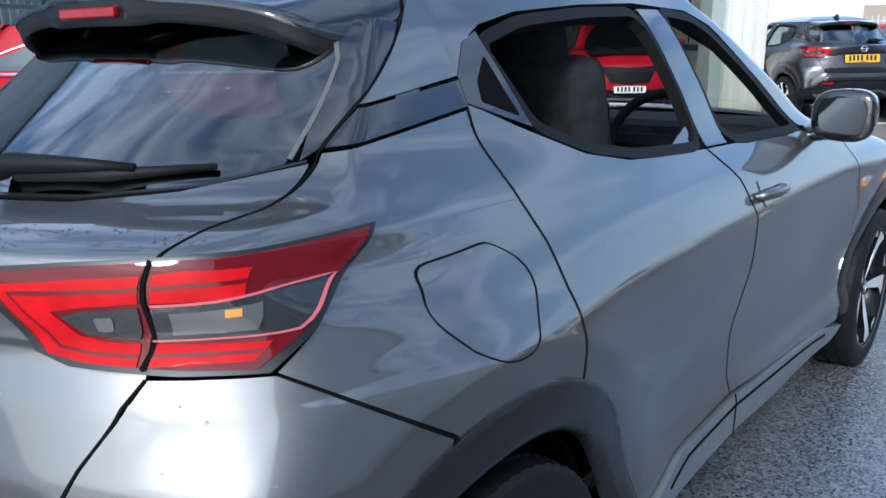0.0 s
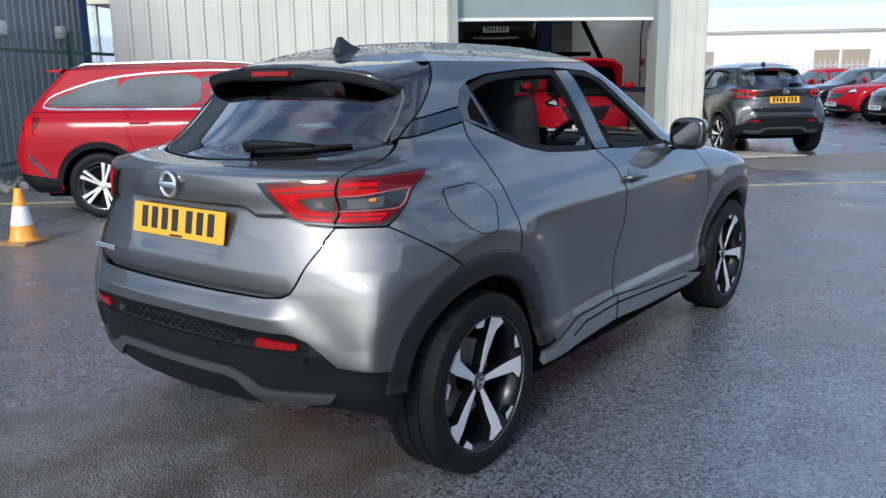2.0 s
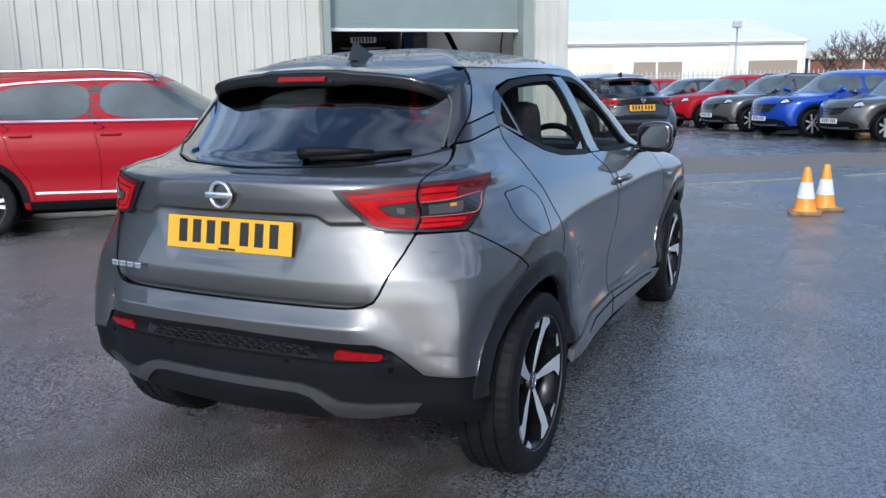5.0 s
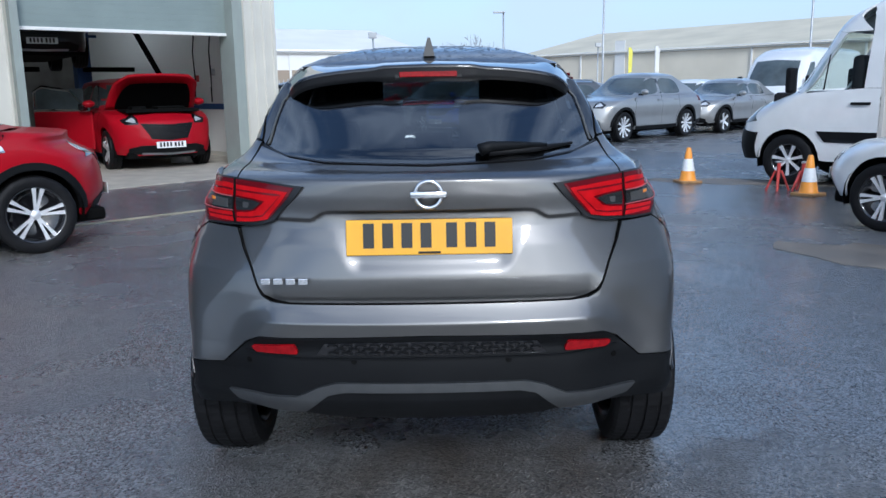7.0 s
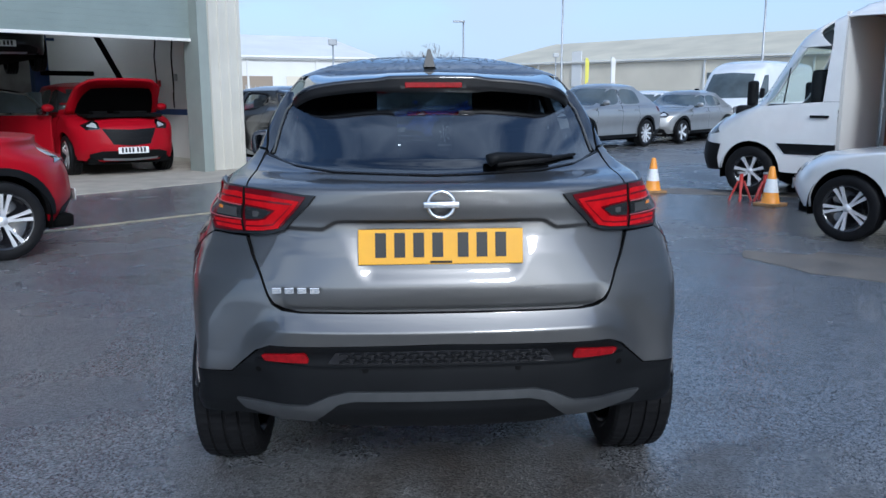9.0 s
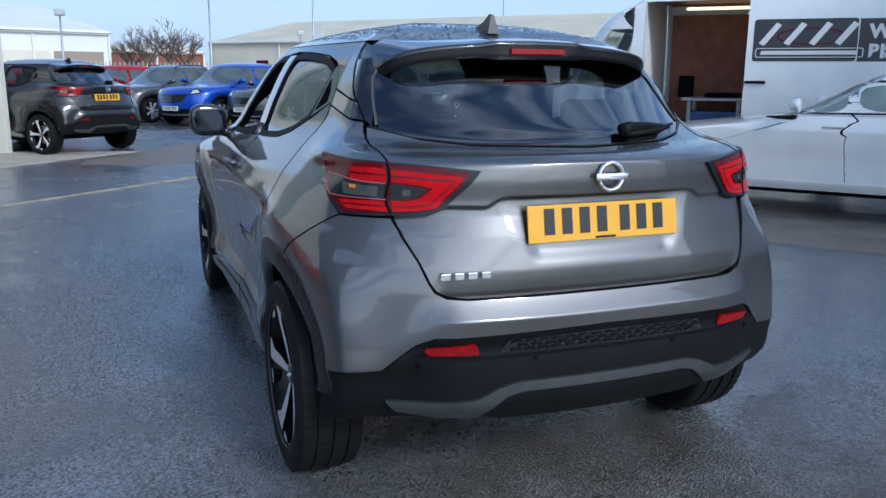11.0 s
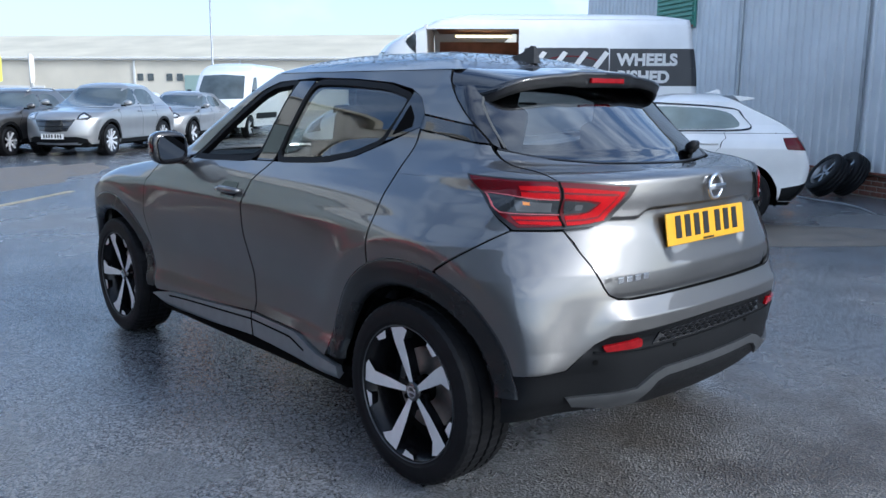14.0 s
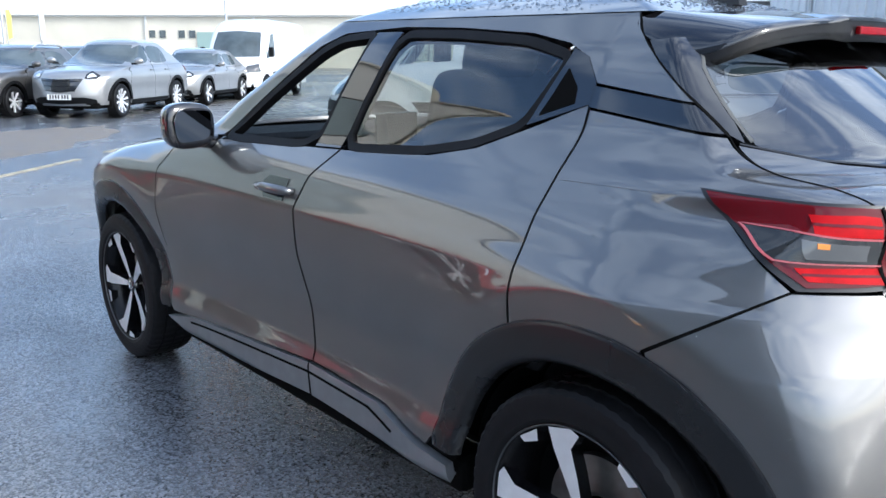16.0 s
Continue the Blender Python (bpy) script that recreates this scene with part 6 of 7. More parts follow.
SUV = dict(wb=2.63, ro=0.99, fo=0.82, hw=0.93, h=1.615, belt=1.085, gl_b=-0.84, hatch=-0.50, ws_b=2.72, ws_t=1.75, nose=0.98, cowl=1.09, wheels="twin", wheel_r=0.345, clad=True, qw=0.02, qwin=-0.55, trim=M_CHROME)
sor, ssh = simple_car("glossy red seven-seat SUV with chrome window trim, parked on tarmac", M_RED, -6.11, 3.01, -50.6, rails=M_CHROME, step=0.07, **SUV)
L2 = lambda pts: [ssh.S(a, c) for a, c in pts]
ribbon(ssh, "door_trim", L2([(0.52, 0.44), (2.25, 0.42)]), 0.022, M_CHROME, sor, 0.014, 0.015, False, (1, -1), "chrome lower door strip")
panel(ssh, "wing_vent", rounded(L2([(2.05, 0.945), (2.42, 0.955), (2.44, 0.90), (2.18, 0.895)]), 0.02), M_CHROME, sor, 0.006, 0.012, 0.06, (1, -1), "chrome wing vent")
panel(ssh, "tail_lamp_bar", [ssh.R(0.66, 1.06), ssh.S(-0.66, 1.05), ssh.S(-0.64, 0.86), ssh.S(-0.72, 0.84), ssh.S(-0.74, 0.98), ssh.R(0.70, 0.99)], M_LREDB, sor, 0.011, 0.008, 0.06, (1, -1))
panel(ssh, "bumper_vent", rounded(L2([(-0.74, 0.66), (-0.70, 0.67), (-0.52, 0.47), (-0.56, 0.45)]), 0.01), M_GLOSS, sor, 0.006, 0.01, 0.06, (1, -1))
bm = bmesh.new()
prism(bm, [(-0.40, 1.545), (-0.585, 1.527), (-0.595, 1.512), (-0.45, 1.500)], -0.58, 0.58, 0, 0.005)
part("spoiler", bm, M_RED, sor, "red roof spoiler")

SPT = dict(wb=2.68, ro=0.93, fo=0.92, hw=0.93, h=1.65, belt=1.08, gl_b=-0.7, hatch=-0.2, ws_b=2.6, ws_t=1.6, nose=0.98, cowl=1.08, wheels="five", wheel_r=0.355, clad=False, qw=0.1, qwin=-0.35)
fx, fy_ = 0.571, -0.821
spt, psh = simple_car("red SUV with bonnet and door open in a workshop doorway", M_RED, -5.25 - 2.68 * fx, 12.3 - 2.68 * fy_, -145.2, grille=0.95, bars=M_PLASTIC, grille_face=M_TRIM, rear_plate=M_PLATEY, **SPT)
bm = bmesh.new()
rows = []
for t in np.linspace(0, 1, 13):
    half = 0.82 - 0.10 * t - 0.30 * max(0.0, t - 0.72) ** 1.2 / 0.28 ** 1.2 * 0.6
    rows.append([bm.verts.new((xx, 2.46 + 0.72 * t, 1.10 + 0.60 * t + 0.07 * math.sin(math.pi * t) - 0.09 * (abs(xx) / 0.84) ** 3 * t)) for xx in np.linspace(-half, half, 13)])
fs = [bm.faces.new((a[j], a[j + 1], b[j + 1], b[j])) for a, b in zip(rows, rows[1:]) for j in range(12)]
bmesh.ops.recalc_face_normals(bm, faces=fs)
bmesh.ops.solidify(bm, geom=fs, thickness=0.03)
hood = part("open_bonnet", bm, M_RED, spt, "red bonnet propped open", True)
bm = bmesh.new()
rows = [[bm.verts.new((xx, 2.56 + 0.52 * t + 0.035, 1.13 + 0.46 * t + 0.05 * math.sin(math.pi * t) - 0.055 - 0.05 * (abs(xx) / 0.7) ** 3 * t)) for xx in np.linspace(-0.68 + 0.17 * t ** 2, 0.68 - 0.17 * t ** 2, 9)] for t in np.linspace(0, 1, 7)]
fs = [bm.faces.new((a[j], a[j + 1], b[j + 1], b[j])) for a, b in zip(rows, rows[1:]) for j in range(8)]
bmesh.ops.solidify(bm, geom=fs, thickness=0.012)
part("bonnet_liner", bm, M_DARK, hood)
part("engine_bay", boxes((0, 2.95, 1.045, 1.30, 0.66, 0.06), (-0.2, 2.9, 1.09, 0.5, 0.4, 0.06), (0.40, 3.05, 1.09, 0.25, 0.3, 0.07), bev=0.02), M_DARK, spt)
bm = boxes((0, -0.58, 0.69, 0.06, 1.12, 0.72), bev=0.03)
door = part("open_door", bm, M_RED, spt, "red front door standing open")
door.matrix_basis = pose(0.90, 1.98, 0, 0, 0, 52)
part("door_window", boxes((0, -0.62, 1.26, 0.012, 0.90, 0.40), bev=0.004), M_DGLASS, door)
part("door_sash", tube(bmesh.new(), [(0, -0.06, 1.06), (0, -0.42, 1.42), (0, -0.95, 1.50), (0, -1.12, 1.40), (0, -1.13, 1.06), (0, -0.06, 1.06)], 0.030, 6), M_CHROME, door)
part("door_mirror", boxes((0.12, -0.14, 1.12, 0.20, 0.12, 0.14), bev=0.04), M_GLOSS, door)

o, _ = simple_car("dark car raised on a lift at the back of a workshop", M_BLACKP, -8.6, 13.6, -145.2, h=1.5)
o.matrix_world = WM @ pose(-2.9, 5.6, 1.85, 0, 0, 170)
o2, _ = simple_car("cream hatchback standing deep inside a workshop", M_WHITE, 0, 0, 0, h=1.5)
o2.matrix_world = WM @ pose(-4.3, 7.2, 0.012, 0, 0, 160)

# ---- white hatchback and the van ----
BMW = dict(wb=2.69, ro=0.80, fo=0.82, hw=0.88, h=1.43, belt=0.99, gl_b=-0.62, hatch=-0.05, ws_b=2.0, ws_t=1.05, nose=0.80, cowl=0.96, wheels="twin", wheel_r=0.32, qw=-0.05, trim=M_GLOSS)
bmw, bsh = simple_car("white three-door hatchback on bright twin-spoke wheels, parked", M_WHITE, 6.46, 2.78, 37.7, step=0.07, glass=M_PALEG, **BMW)
bm = bmesh.new()
prism(bm, [(0.10, 1.415), (-0.13, 1.388), (-0.14, 1.372), (0.02, 1.345)], -0.52, 0.52, 0, 0.006)
part("spoiler", bm, M_WHITE, bmw)
bm = bmesh.new()
prism(bm, [(0.15, 1.425), (0.18, 1.48), (0.21, 1.48), (0.34, 1.435)], -0.03, 0.03, 0, 0.004)
part("aerial", bm, M_WHITE, bmw)


def van():
    wb, ro, hw, h = 3.665, 1.45, 0.99, 2.62
    sh = Shell(
        rear=[(0.25, -ro), (0.6, -ro - 0.03), (1.6, -ro), (h - 0.12, -ro + 0.12)],
        front=[(0.25, wb + 0.85), (0.55, wb + 0.95), (0.80, wb + 0.92), (1.02, wb + 0.72), (1.16, wb + 0.46), (1.24, wb + 0.26), (1.7, wb - 0.10), (2.15, wb - 0.42), (h - 0.12, wb - 1.15)],
        side=[(0.25, hw * 0.96), (0.5, hw * 0.99), (0.9, hw), (1.3, hw * 0.99), (2.0, hw * 0.94), (h - 0.2, hw * 0.87), (h - 0.12, hw * 0.80)],
        bow_r=[(0.25, 0.03), (h, 0.05)], bow_f=[(0.25, 0.35), (1.2, 0.4), (h, 0.25)],
        bulge=lambda y, z: -0.16 * np.clip(y - wb, 0, 2) ** 1.5 - np.clip((z - 1.2) / 0.4, 0, 1) * 0.10 * np.clip((y - wb + 0.9) / 1.0, 0, 1.2),
        round_r=[(0.25, 0.08), (h, 0.08)], round_f=0.2, top=h - 0.12, peak=h, mid=1.0, power=4)
    R, S, F = sh.R, sh.S, sh.F
    L = lambda pts: [S(a, c) for a, c in fine(pts, 0.2, 0.08)]
    v = thing("van", "white high-roof van with an open side door and black lettered panel", "van", pose(8.0, 6.05, 0, 0, 0, 44.4))
    H, RA = 0.34, 0.42
    d0, d1, dz0, dz1 = wb - 2.50, wb - 1.12, 0.50, 2.36     # the side door's opening
    e0 = math.degrees(math.asin((0.36 - H) / RA))
    for s in (1, -1):
        rear_side = [R(0.0, 0.35), S(-RA - 0.03, 0.35)] + L(arc(0, H, RA, 180 - e0, e0, 12)) + L([(RA + 0.05, 0.35), (d0, 0.35), (d0, h - 0.125)]) + [R(0.0, h - 0.12)]
        panel(sh, "body_side", rear_side, M_WHITE, v, 0, 0.03, 0.12, (s,))
        cab = L([(d1, 1.29), (d1, 0.35), (wb - RA - 0.05, 0.35)]) + L(arc(wb, H, RA, 180 - e0, e0, 12)) + [F(0.6, 0.35), F(0, 0.35), F(0, 1.25), F(0.80, 1.25), S(wb - 0.15, 1.23), S(wb - 0.92, 1.29)]
        panel(sh, "cab_side", cab, M_WHITE, v, 0, 0.03, 0.10, (s,))
        panel(sh, "cab_pillar", L([(d1, 1.295), (wb - 0.92, 1.295), (wb - 0.97, 2.0), (wb - 0.97, h - 0.125), (d1, h - 0.125), (d1, 1.295)]), M_WHITE, v, 0, 0.03, 0.10, (s,))
        panel(sh, "cab_header", [S(wb - 0.965, 2.0), S(wb - 0.64, 1.99), F(0.72, 2.03), F(0.0, 2.06), F(0.0, h - 0.12), S(wb - 0.965, h - 0.12)], M_WHITE, v, 0, 0.03, 0.10, (s,))
        panel(sh, "windscreen_pillar", [S(wb - 0.15, 1.235), F(0.82, 1.255), F(0.72, 2.025), S(wb - 0.64, 1.985)], M_WHITE, v, 0, 0.03, 0.10, (s,))
        panel(sh, "cab_window", rounded(L([(wb - 0.89, 1.31), (wb - 0.17, 1.25), (wb - 0.22, 1.44), (wb - 0.63, 1.97), (wb - 0.94, 1.99)]), 0.03), M_CLEAR, v, 0.002, 0.0, 0.10, (s,), "clear cab window")
        ribbon(sh, "window_bar", L([(wb - 0.42, 1.275), (wb - 0.45, 1.73)]), 0.012, M_TRIM, v, 0.004, 0.01, False, (s,))
        if s > 0:
            panel(sh, "side_door", L([(d0 + 0.01, 0.36), (d1 - 0.01, 0.36), (d1 - 0.01, h - 0.13), (d0 + 0.01, h - 0.13)]), M_WHITE, v, 0, 0.03, 0.12, (s,))
        else:
            panel(sh, "roof_rail_panel", L([(d0, dz1), (d1, dz1), (d1, h - 0.12), (d0, h - 0.12)]), M_WHITE, v, 0, 0.03, 0.12, (s,))
            panel(sh, "sill_panel", L([(d0, 0.35), (d1, 0.35), (d1, dz0), (d0, dz0)]), M_WHITE, v, 0, 0.03, 0.12, (s,))
            slid = [(d0 - 1.30, 0.52), (d0 + 0.02, 0.52), (d0 + 0.02, 2.36), (d0 - 1.30, 2.36), (d0 - 1.30, 0.55)]
            panel(sh, "sliding_door", L(slid), M_WHITE, v, 0.055, 0.04, 0.12, (s,), "white side door slid back")
            q, n = sh.point(S(d0 - 0.12, 1.28)[0] * s, 1.28, 0.09)
            part("door_handle", boxes((q.x, q.y, q.z, 0.03, 0.26, 0.035), bev=0.01), M_PLASTIC, v)
            sign = L(rounded([(d0 - 1.285, 1.55), (d0 - 0.06, 1.55), (d0 - 0.06, 2.08), (d0 - 1.285, 2.08)], 0.04))
            back = panel(sh, "sign_panel", L(rounded([(d0 - 2.78, 1.55), (d0 - 1.22, 1.55), (d0 - 1.22, 2.08), (d0 - 2.66, 2.08), (d0 - 2.76, 1.98)], 0.06)), M_VINYL, v, 0.004, 0.004, 0.12, (s,), "black vinyl sign with bold white lettering")
            sp = panel(sh, "sign_panel", sign, M_VINYL, v, 0.062, 0.004, 0.12, (s,), "black vinyl sign with white lettering")
            for txt, yy, zz, sz in (("WHEELS", d0 - 1.42, 1.845, 0.185), ("BISHED", d0 - 1.42, 1.60, 0.185)):
                c = bpy.data.curves.new("lettering", "FONT")
                c.body, c.size, c.extrude, c.offset = txt, sz * 1.25, 0.001, 0.011
                t = new("lettering", c)
                bpy.context.view_layer.update()
                me = bpy.data.meshes.new_from_object(t)
                bpy.data.objects.remove(t)
                me.materials.clear()
                me.materials.append(M_FARW)
                lo = new("lettering", me)
                lo.parent = back
                q, n = sh.point(S(yy, zz + 0.07)[0] * s, zz + 0.07, 0.010)
                xx = Vector((0, -1, 0))
                zz3 = n
                yy3 = zz3.cross(xx).normalized()
                mm = Matrix((xx, yy3, zz3)).transposed().to_4x4()
                mm.translation = q - yy3 * 0.07
                lo.matrix_basis = mm
            # a plain sweeping mark, and bars for the small line
            for k in range(4):
                ribbon(sh, "mark_stroke", L([(d0 - 0.16 - 0.30 * k, 1.76), (d0 - 0.36 - 0.30 * k, 2.02)]), 0.07, M_FARW, sp, 0.067, 0.002, False, (s,))
            ribbon(sh, "mark_ring", [S(d0 - 0.75 + 0.40 * math.cos(a), 1.86 + 0.10 * math.sin(a)) for a in np.linspace(0, 2 * math.pi, 24)[:-1]], 0.022, M_LRED, sp, 0.0655, 0.001, True, (s,))
            ribbon(sh, "address_frame", rounded(L([(d0 - 0.10, 1.60), (d0 - 1.36, 1.60), (d0 - 1.36, 1.71), (d0 - 0.10, 1.71)]), 0.02), 0.010, M_FARW, sp, 0.067, 0.002, True, (s,))
            ribbon(sh, "address_bar", L([(d0 - 0.16, 1.655), (d0 - 1.30, 1.655)]), 0.05, M_FARW, sp, 0.067, 0.002, False, (s,))
        panel(sh, "side_moulding", L([(wb - RA - 0.06, 0.62), (RA + 0.10, 0.62), (RA + 0.10, 0.76), (wb - RA + 0.06, 0.76)][::-1]) if s > 0 else L([(wb - RA - 0.06, 0.60), (d1, 0.60), (d1, 0.74), (wb - RA + 0.05, 0.74)]), M_PLASTIC, v, 0.012, 0.02, 0.12, (s,))
        q, n = sh.point(S(d1 + 0.22, 1.10)[0] * s, 1.10, 0.02)
        part("door_handle", boxes((q.x, q.y, q.z, 0.03, 0.24, 0.035), bev=0.01), M_PLASTIC, v)
        part("door_mirror", boxes((s * 1.10, wb - 0.05, 1.40, 0.16, 0.12, 0.34), bev=0.04), M_PLASTIC, v)
        panel(sh, "headlamp", rounded([F(0.66, 0.80), F(0.62, 0.98), S(wb + 0.42, 1.10), S(wb + 0.46, 0.86)], 0.03), M_LCLEAR, v, 0.006, 0.02, 0.08, (s,), "clear headlamp")
        for cy in (0, wb):
            bm = revolve(bmesh.new(), [(0.5, 0.0001), (0.5, RA + 0.01), (hw * 0.95, RA + 0.01)], 24, Matrix.Translation((0, cy, H)) @ Matrix.Diagonal((s, 1, 1, 1)))
            bmesh.ops.delete(bm, geom=[p for p in bm.verts if p.co.z < 0.2], context="VERTS")
            part("wheel_well", bm, M_DARK, v)
            simple_wheel(v, s * (hw - 0.13), cy, 0.342, s, 0.345, 0.115, 0.22, "six", 0.2 + cy)
    ws = [F(0.0, 1.26), F(0.80, 1.28), F(0.70, 2.02), F(0.0, 2.05)]
    panel(sh, "windscreen", ws + [(12 - u, z) for u, z in ws[::-1]][1:-1], M_CLEAR, v, 0.003, 0.0, 0.12)
    for s in (1, -1):
        part("cab_seat", boxes((s * 0.45, wb - 0.72, 1.35, 0.46, 0.16, 0.72), (s * 0.45, wb - 0.50, 0.98, 0.48, 0.50, 0.18), bev=0.06), M_CABIN, v)
    part("dashboard", boxes((0, wb + 0.12, 1.13, 1.6, 0.40, 0.22), bev=0.05), M_CABIN, v)
    part("cab_floor", boxes((0, wb - 0.4, 0.62, 1.66, 1.4, 0.05)), M_DARK, v)
    fb = [F(0.0, 0.74), F(0.7, 0.74), S(wb + RA + 0.02, 0.70), S(wb + RA + 0.03, 0.34), F(0.0, 0.30)]
    panel(sh, "front_bumper", fb + [(12 - u, z) for u, z in fb[::-1]][1:-1], M_PLASTIC, v, 0.014, 0.03, 0.10, label="black plastic bumper")
    roof_mesh(sh, "roof", M_WHITE, v, 0, 1, 0.001)
    part("underbody", boxes((0, wb / 2 - 0.2, 0.40, 1.6, wb + 1.3, 0.14)), M_DARK, v)
    # load space, lined in ply
    ymid, ln = (-ro + d1) / 2, d1 + ro
    part("load_floor", boxes((0, ymid, 0.50, 1.7, ln - 0.2, 0.04)), M_WOOD, v)
    part("bulkhead", boxes((0, d1 + 0.02, 1.45, 1.66, 0.04, 1.95)), M_FARW, v)
    part("ply_lining", boxes((0.84, ymid, 1.4, 0.03, ln - 0.2, 1.75)), M_WOOD, v, "reddish plywood lining")
    part("load_ceiling", boxes((0, ymid, 2.42, 1.56, ln - 0.2, 0.03)), M_WOOD, v)
    part("partition", boxes((0.1, d0 - 0.04, 1.45, 1.5, 0.03, 1.9)), M_WOOD, v)
    part("light_tube", boxes((0.25, d0 + 0.55, 2.33, 0.05, 0.9, 0.04), bev=0.01), mat("warm_tube", (1.0, 0.78, 0.35), 0.4, emit=1.6), v, "lit strip light")
    part("work_bench", boxes((0.35, d0 + 0.50, 1.02, 0.8, 0.9, 0.04), (0.65, d0 + 0.15, 0.77, 0.05, 0.05, 0.48), (0.65, d0 + 0.85, 0.77, 0.05, 0.05, 0.48), (0.05, d0 + 0.15, 0.77, 0.05, 0.05, 0.48), (0.05, d0 + 0.85, 0.77, 0.05, 0.05, 0.48)), M_STEEL, v)
    part("storage_box", boxes((0.3, d0 + 0.45, 0.68, 0.5, 0.8, 0.32), bev=0.02), M_BLUEP, v, "blue plastic storage box")
    part("tool_case", boxes((0.35, d0 + 0.95, 1.20, 0.3, 0.2, 0.32), (0.3, d0 + 0.4, 1.08, 0.4, 0.5, 0.07), bev=0.03), M_DARK, v)
    return v


van()


# ---- the row of parked cars ----
CX = dict(clad=True)
ROW = [
    ("silver-grey electric SUV with a dark grille, parked in a row", M_SILVER, 3.92, 17.57, dict(wb=2.775, ro=0.92, fo=0.90, hw=0.925, h=1.66, belt=1.08, gl_b=-0.75, hatch=0.15, ws_b=2.55, ws_t=1.45, nose=0.98, cowl=1.08, wheel_r=0.36, clad=True, grille=0.9, wheels="ten", qw=0.1)),
    ("dark grey small SUV with chrome grille, parked in a row", M_DGREY, 2.15, 18.75, dict(wb=2.58, ro=0.75, fo=0.83, hw=0.88, h=1.52, belt=1.0, gl_b=-0.55, hatch=-0.1, ws_b=2.3, ws_t=1.35, nose=0.92, cowl=1.02, wheel_r=0.325, clad=True, rails=M_STEEL)),
    ("bright blue SUV, parked in a row", M_BLUE, 0.60, 20.0, dict(wb=2.665, ro=0.85, fo=0.91, hw=0.92, h=1.62, belt=1.05, gl_b=-0.65, hatch=-0.1, ws_b=2.4, ws_t=1.4, nose=0.97, cowl=1.06, wheel_r=0.345, clad=True, grille=0.7)),
    ("grey small SUV, parked in a row", M_DGREY, -1.0, 21.9, dict(wb=2.55, ro=0.8, fo=0.83, hw=0.89, h=1.56, belt=1.02, gl_b=-0.6, hatch=-0.1, ws_b=2.3, ws_t=1.35, nose=0.93, cowl=1.03, clad=True, rails=M_BLACKP)),
    ("red small SUV, parked in a row", M_RED, -2.5, 24.0, dict(wb=2.61, ro=0.78, fo=0.83, hw=0.89, h=1.56, belt=1.02, gl_b=-0.6, hatch=-0.1, ws_b=2.3, ws_t=1.35, nose=0.93, cowl=1.03, clad=True)),
    ("black city car, parked in a row", M_BLACKP, -4.1, 26.0, dict(wb=2.4, ro=0.55, fo=0.7, hw=0.80, h=1.48, belt=0.98, gl_b=-0.42, hatch=-0.1, ws_b=2.15, ws_t=1.3, nose=0.9, cowl=1.0, wheel_r=0.30)),
    ("red hatchback, parked in a row", M_RED, -5.9, 28.2, dict(wb=2.5, ro=0.65, fo=0.8, hw=0.85, h=1.48, belt=0.98, gl_b=-0.5, hatch=0.0, ws_b=2.2, ws_t=1.3, nose=0.88, cowl=1.0, wheel_r=0.31)),
    ("silver crossover hatchback, parked in a row", M_SILVER, 7.4, 20.6, dict(wb=2.65, ro=0.85, fo=0.89, hw=0.91, h=1.49, belt=0.98, gl_b=-0.6, hatch=0.1, ws_b=2.35, ws_t=1.35, nose=0.90, cowl=1.0, clad=True, wheels="five")),
]
FX, FY = -0.74, -0.67
for lab, m, ax, ay, sp in ROW:
    wbv = sp["wb"]
    simple_car(lab, m, ax - FX * wbv, ay - FY * wbv, 132.2, "cars parked in the row", **sp)
SEC = [(0.9, 24.6, M_SILVER, 1.48), (-0.7, 26.8, M_YELLOW, 1.5), (2.6, 23.0, M_DGREY, 1.55), (4.6, 22.6, M_WHITE, 1.5), (6.0, 21.6, M_BLACKP, 1.52), (9.3, 24.4, M_WHITE, 1.5), (-2.6, 29.0, M_WHITE, 1.5), (8.2, 18.2, M_BLACKP, 1.46)]
names = {M_SILVER: "silver", M_YELLOW: "amber", M_DGREY: "grey", M_WHITE: "white", M_BLACKP: "black"}
for sx, sy, m, hh in SEC[:-1]:
    simple_car(names[m] + " hatchback standing behind a row of cars", m, sx + 3.2 + 2.6 * 0.74, sy + 3.0 + 2.6 * 0.67, 132.2, "cars behind the row", h=hh, belt=0.98, step=0.14, rails=None)


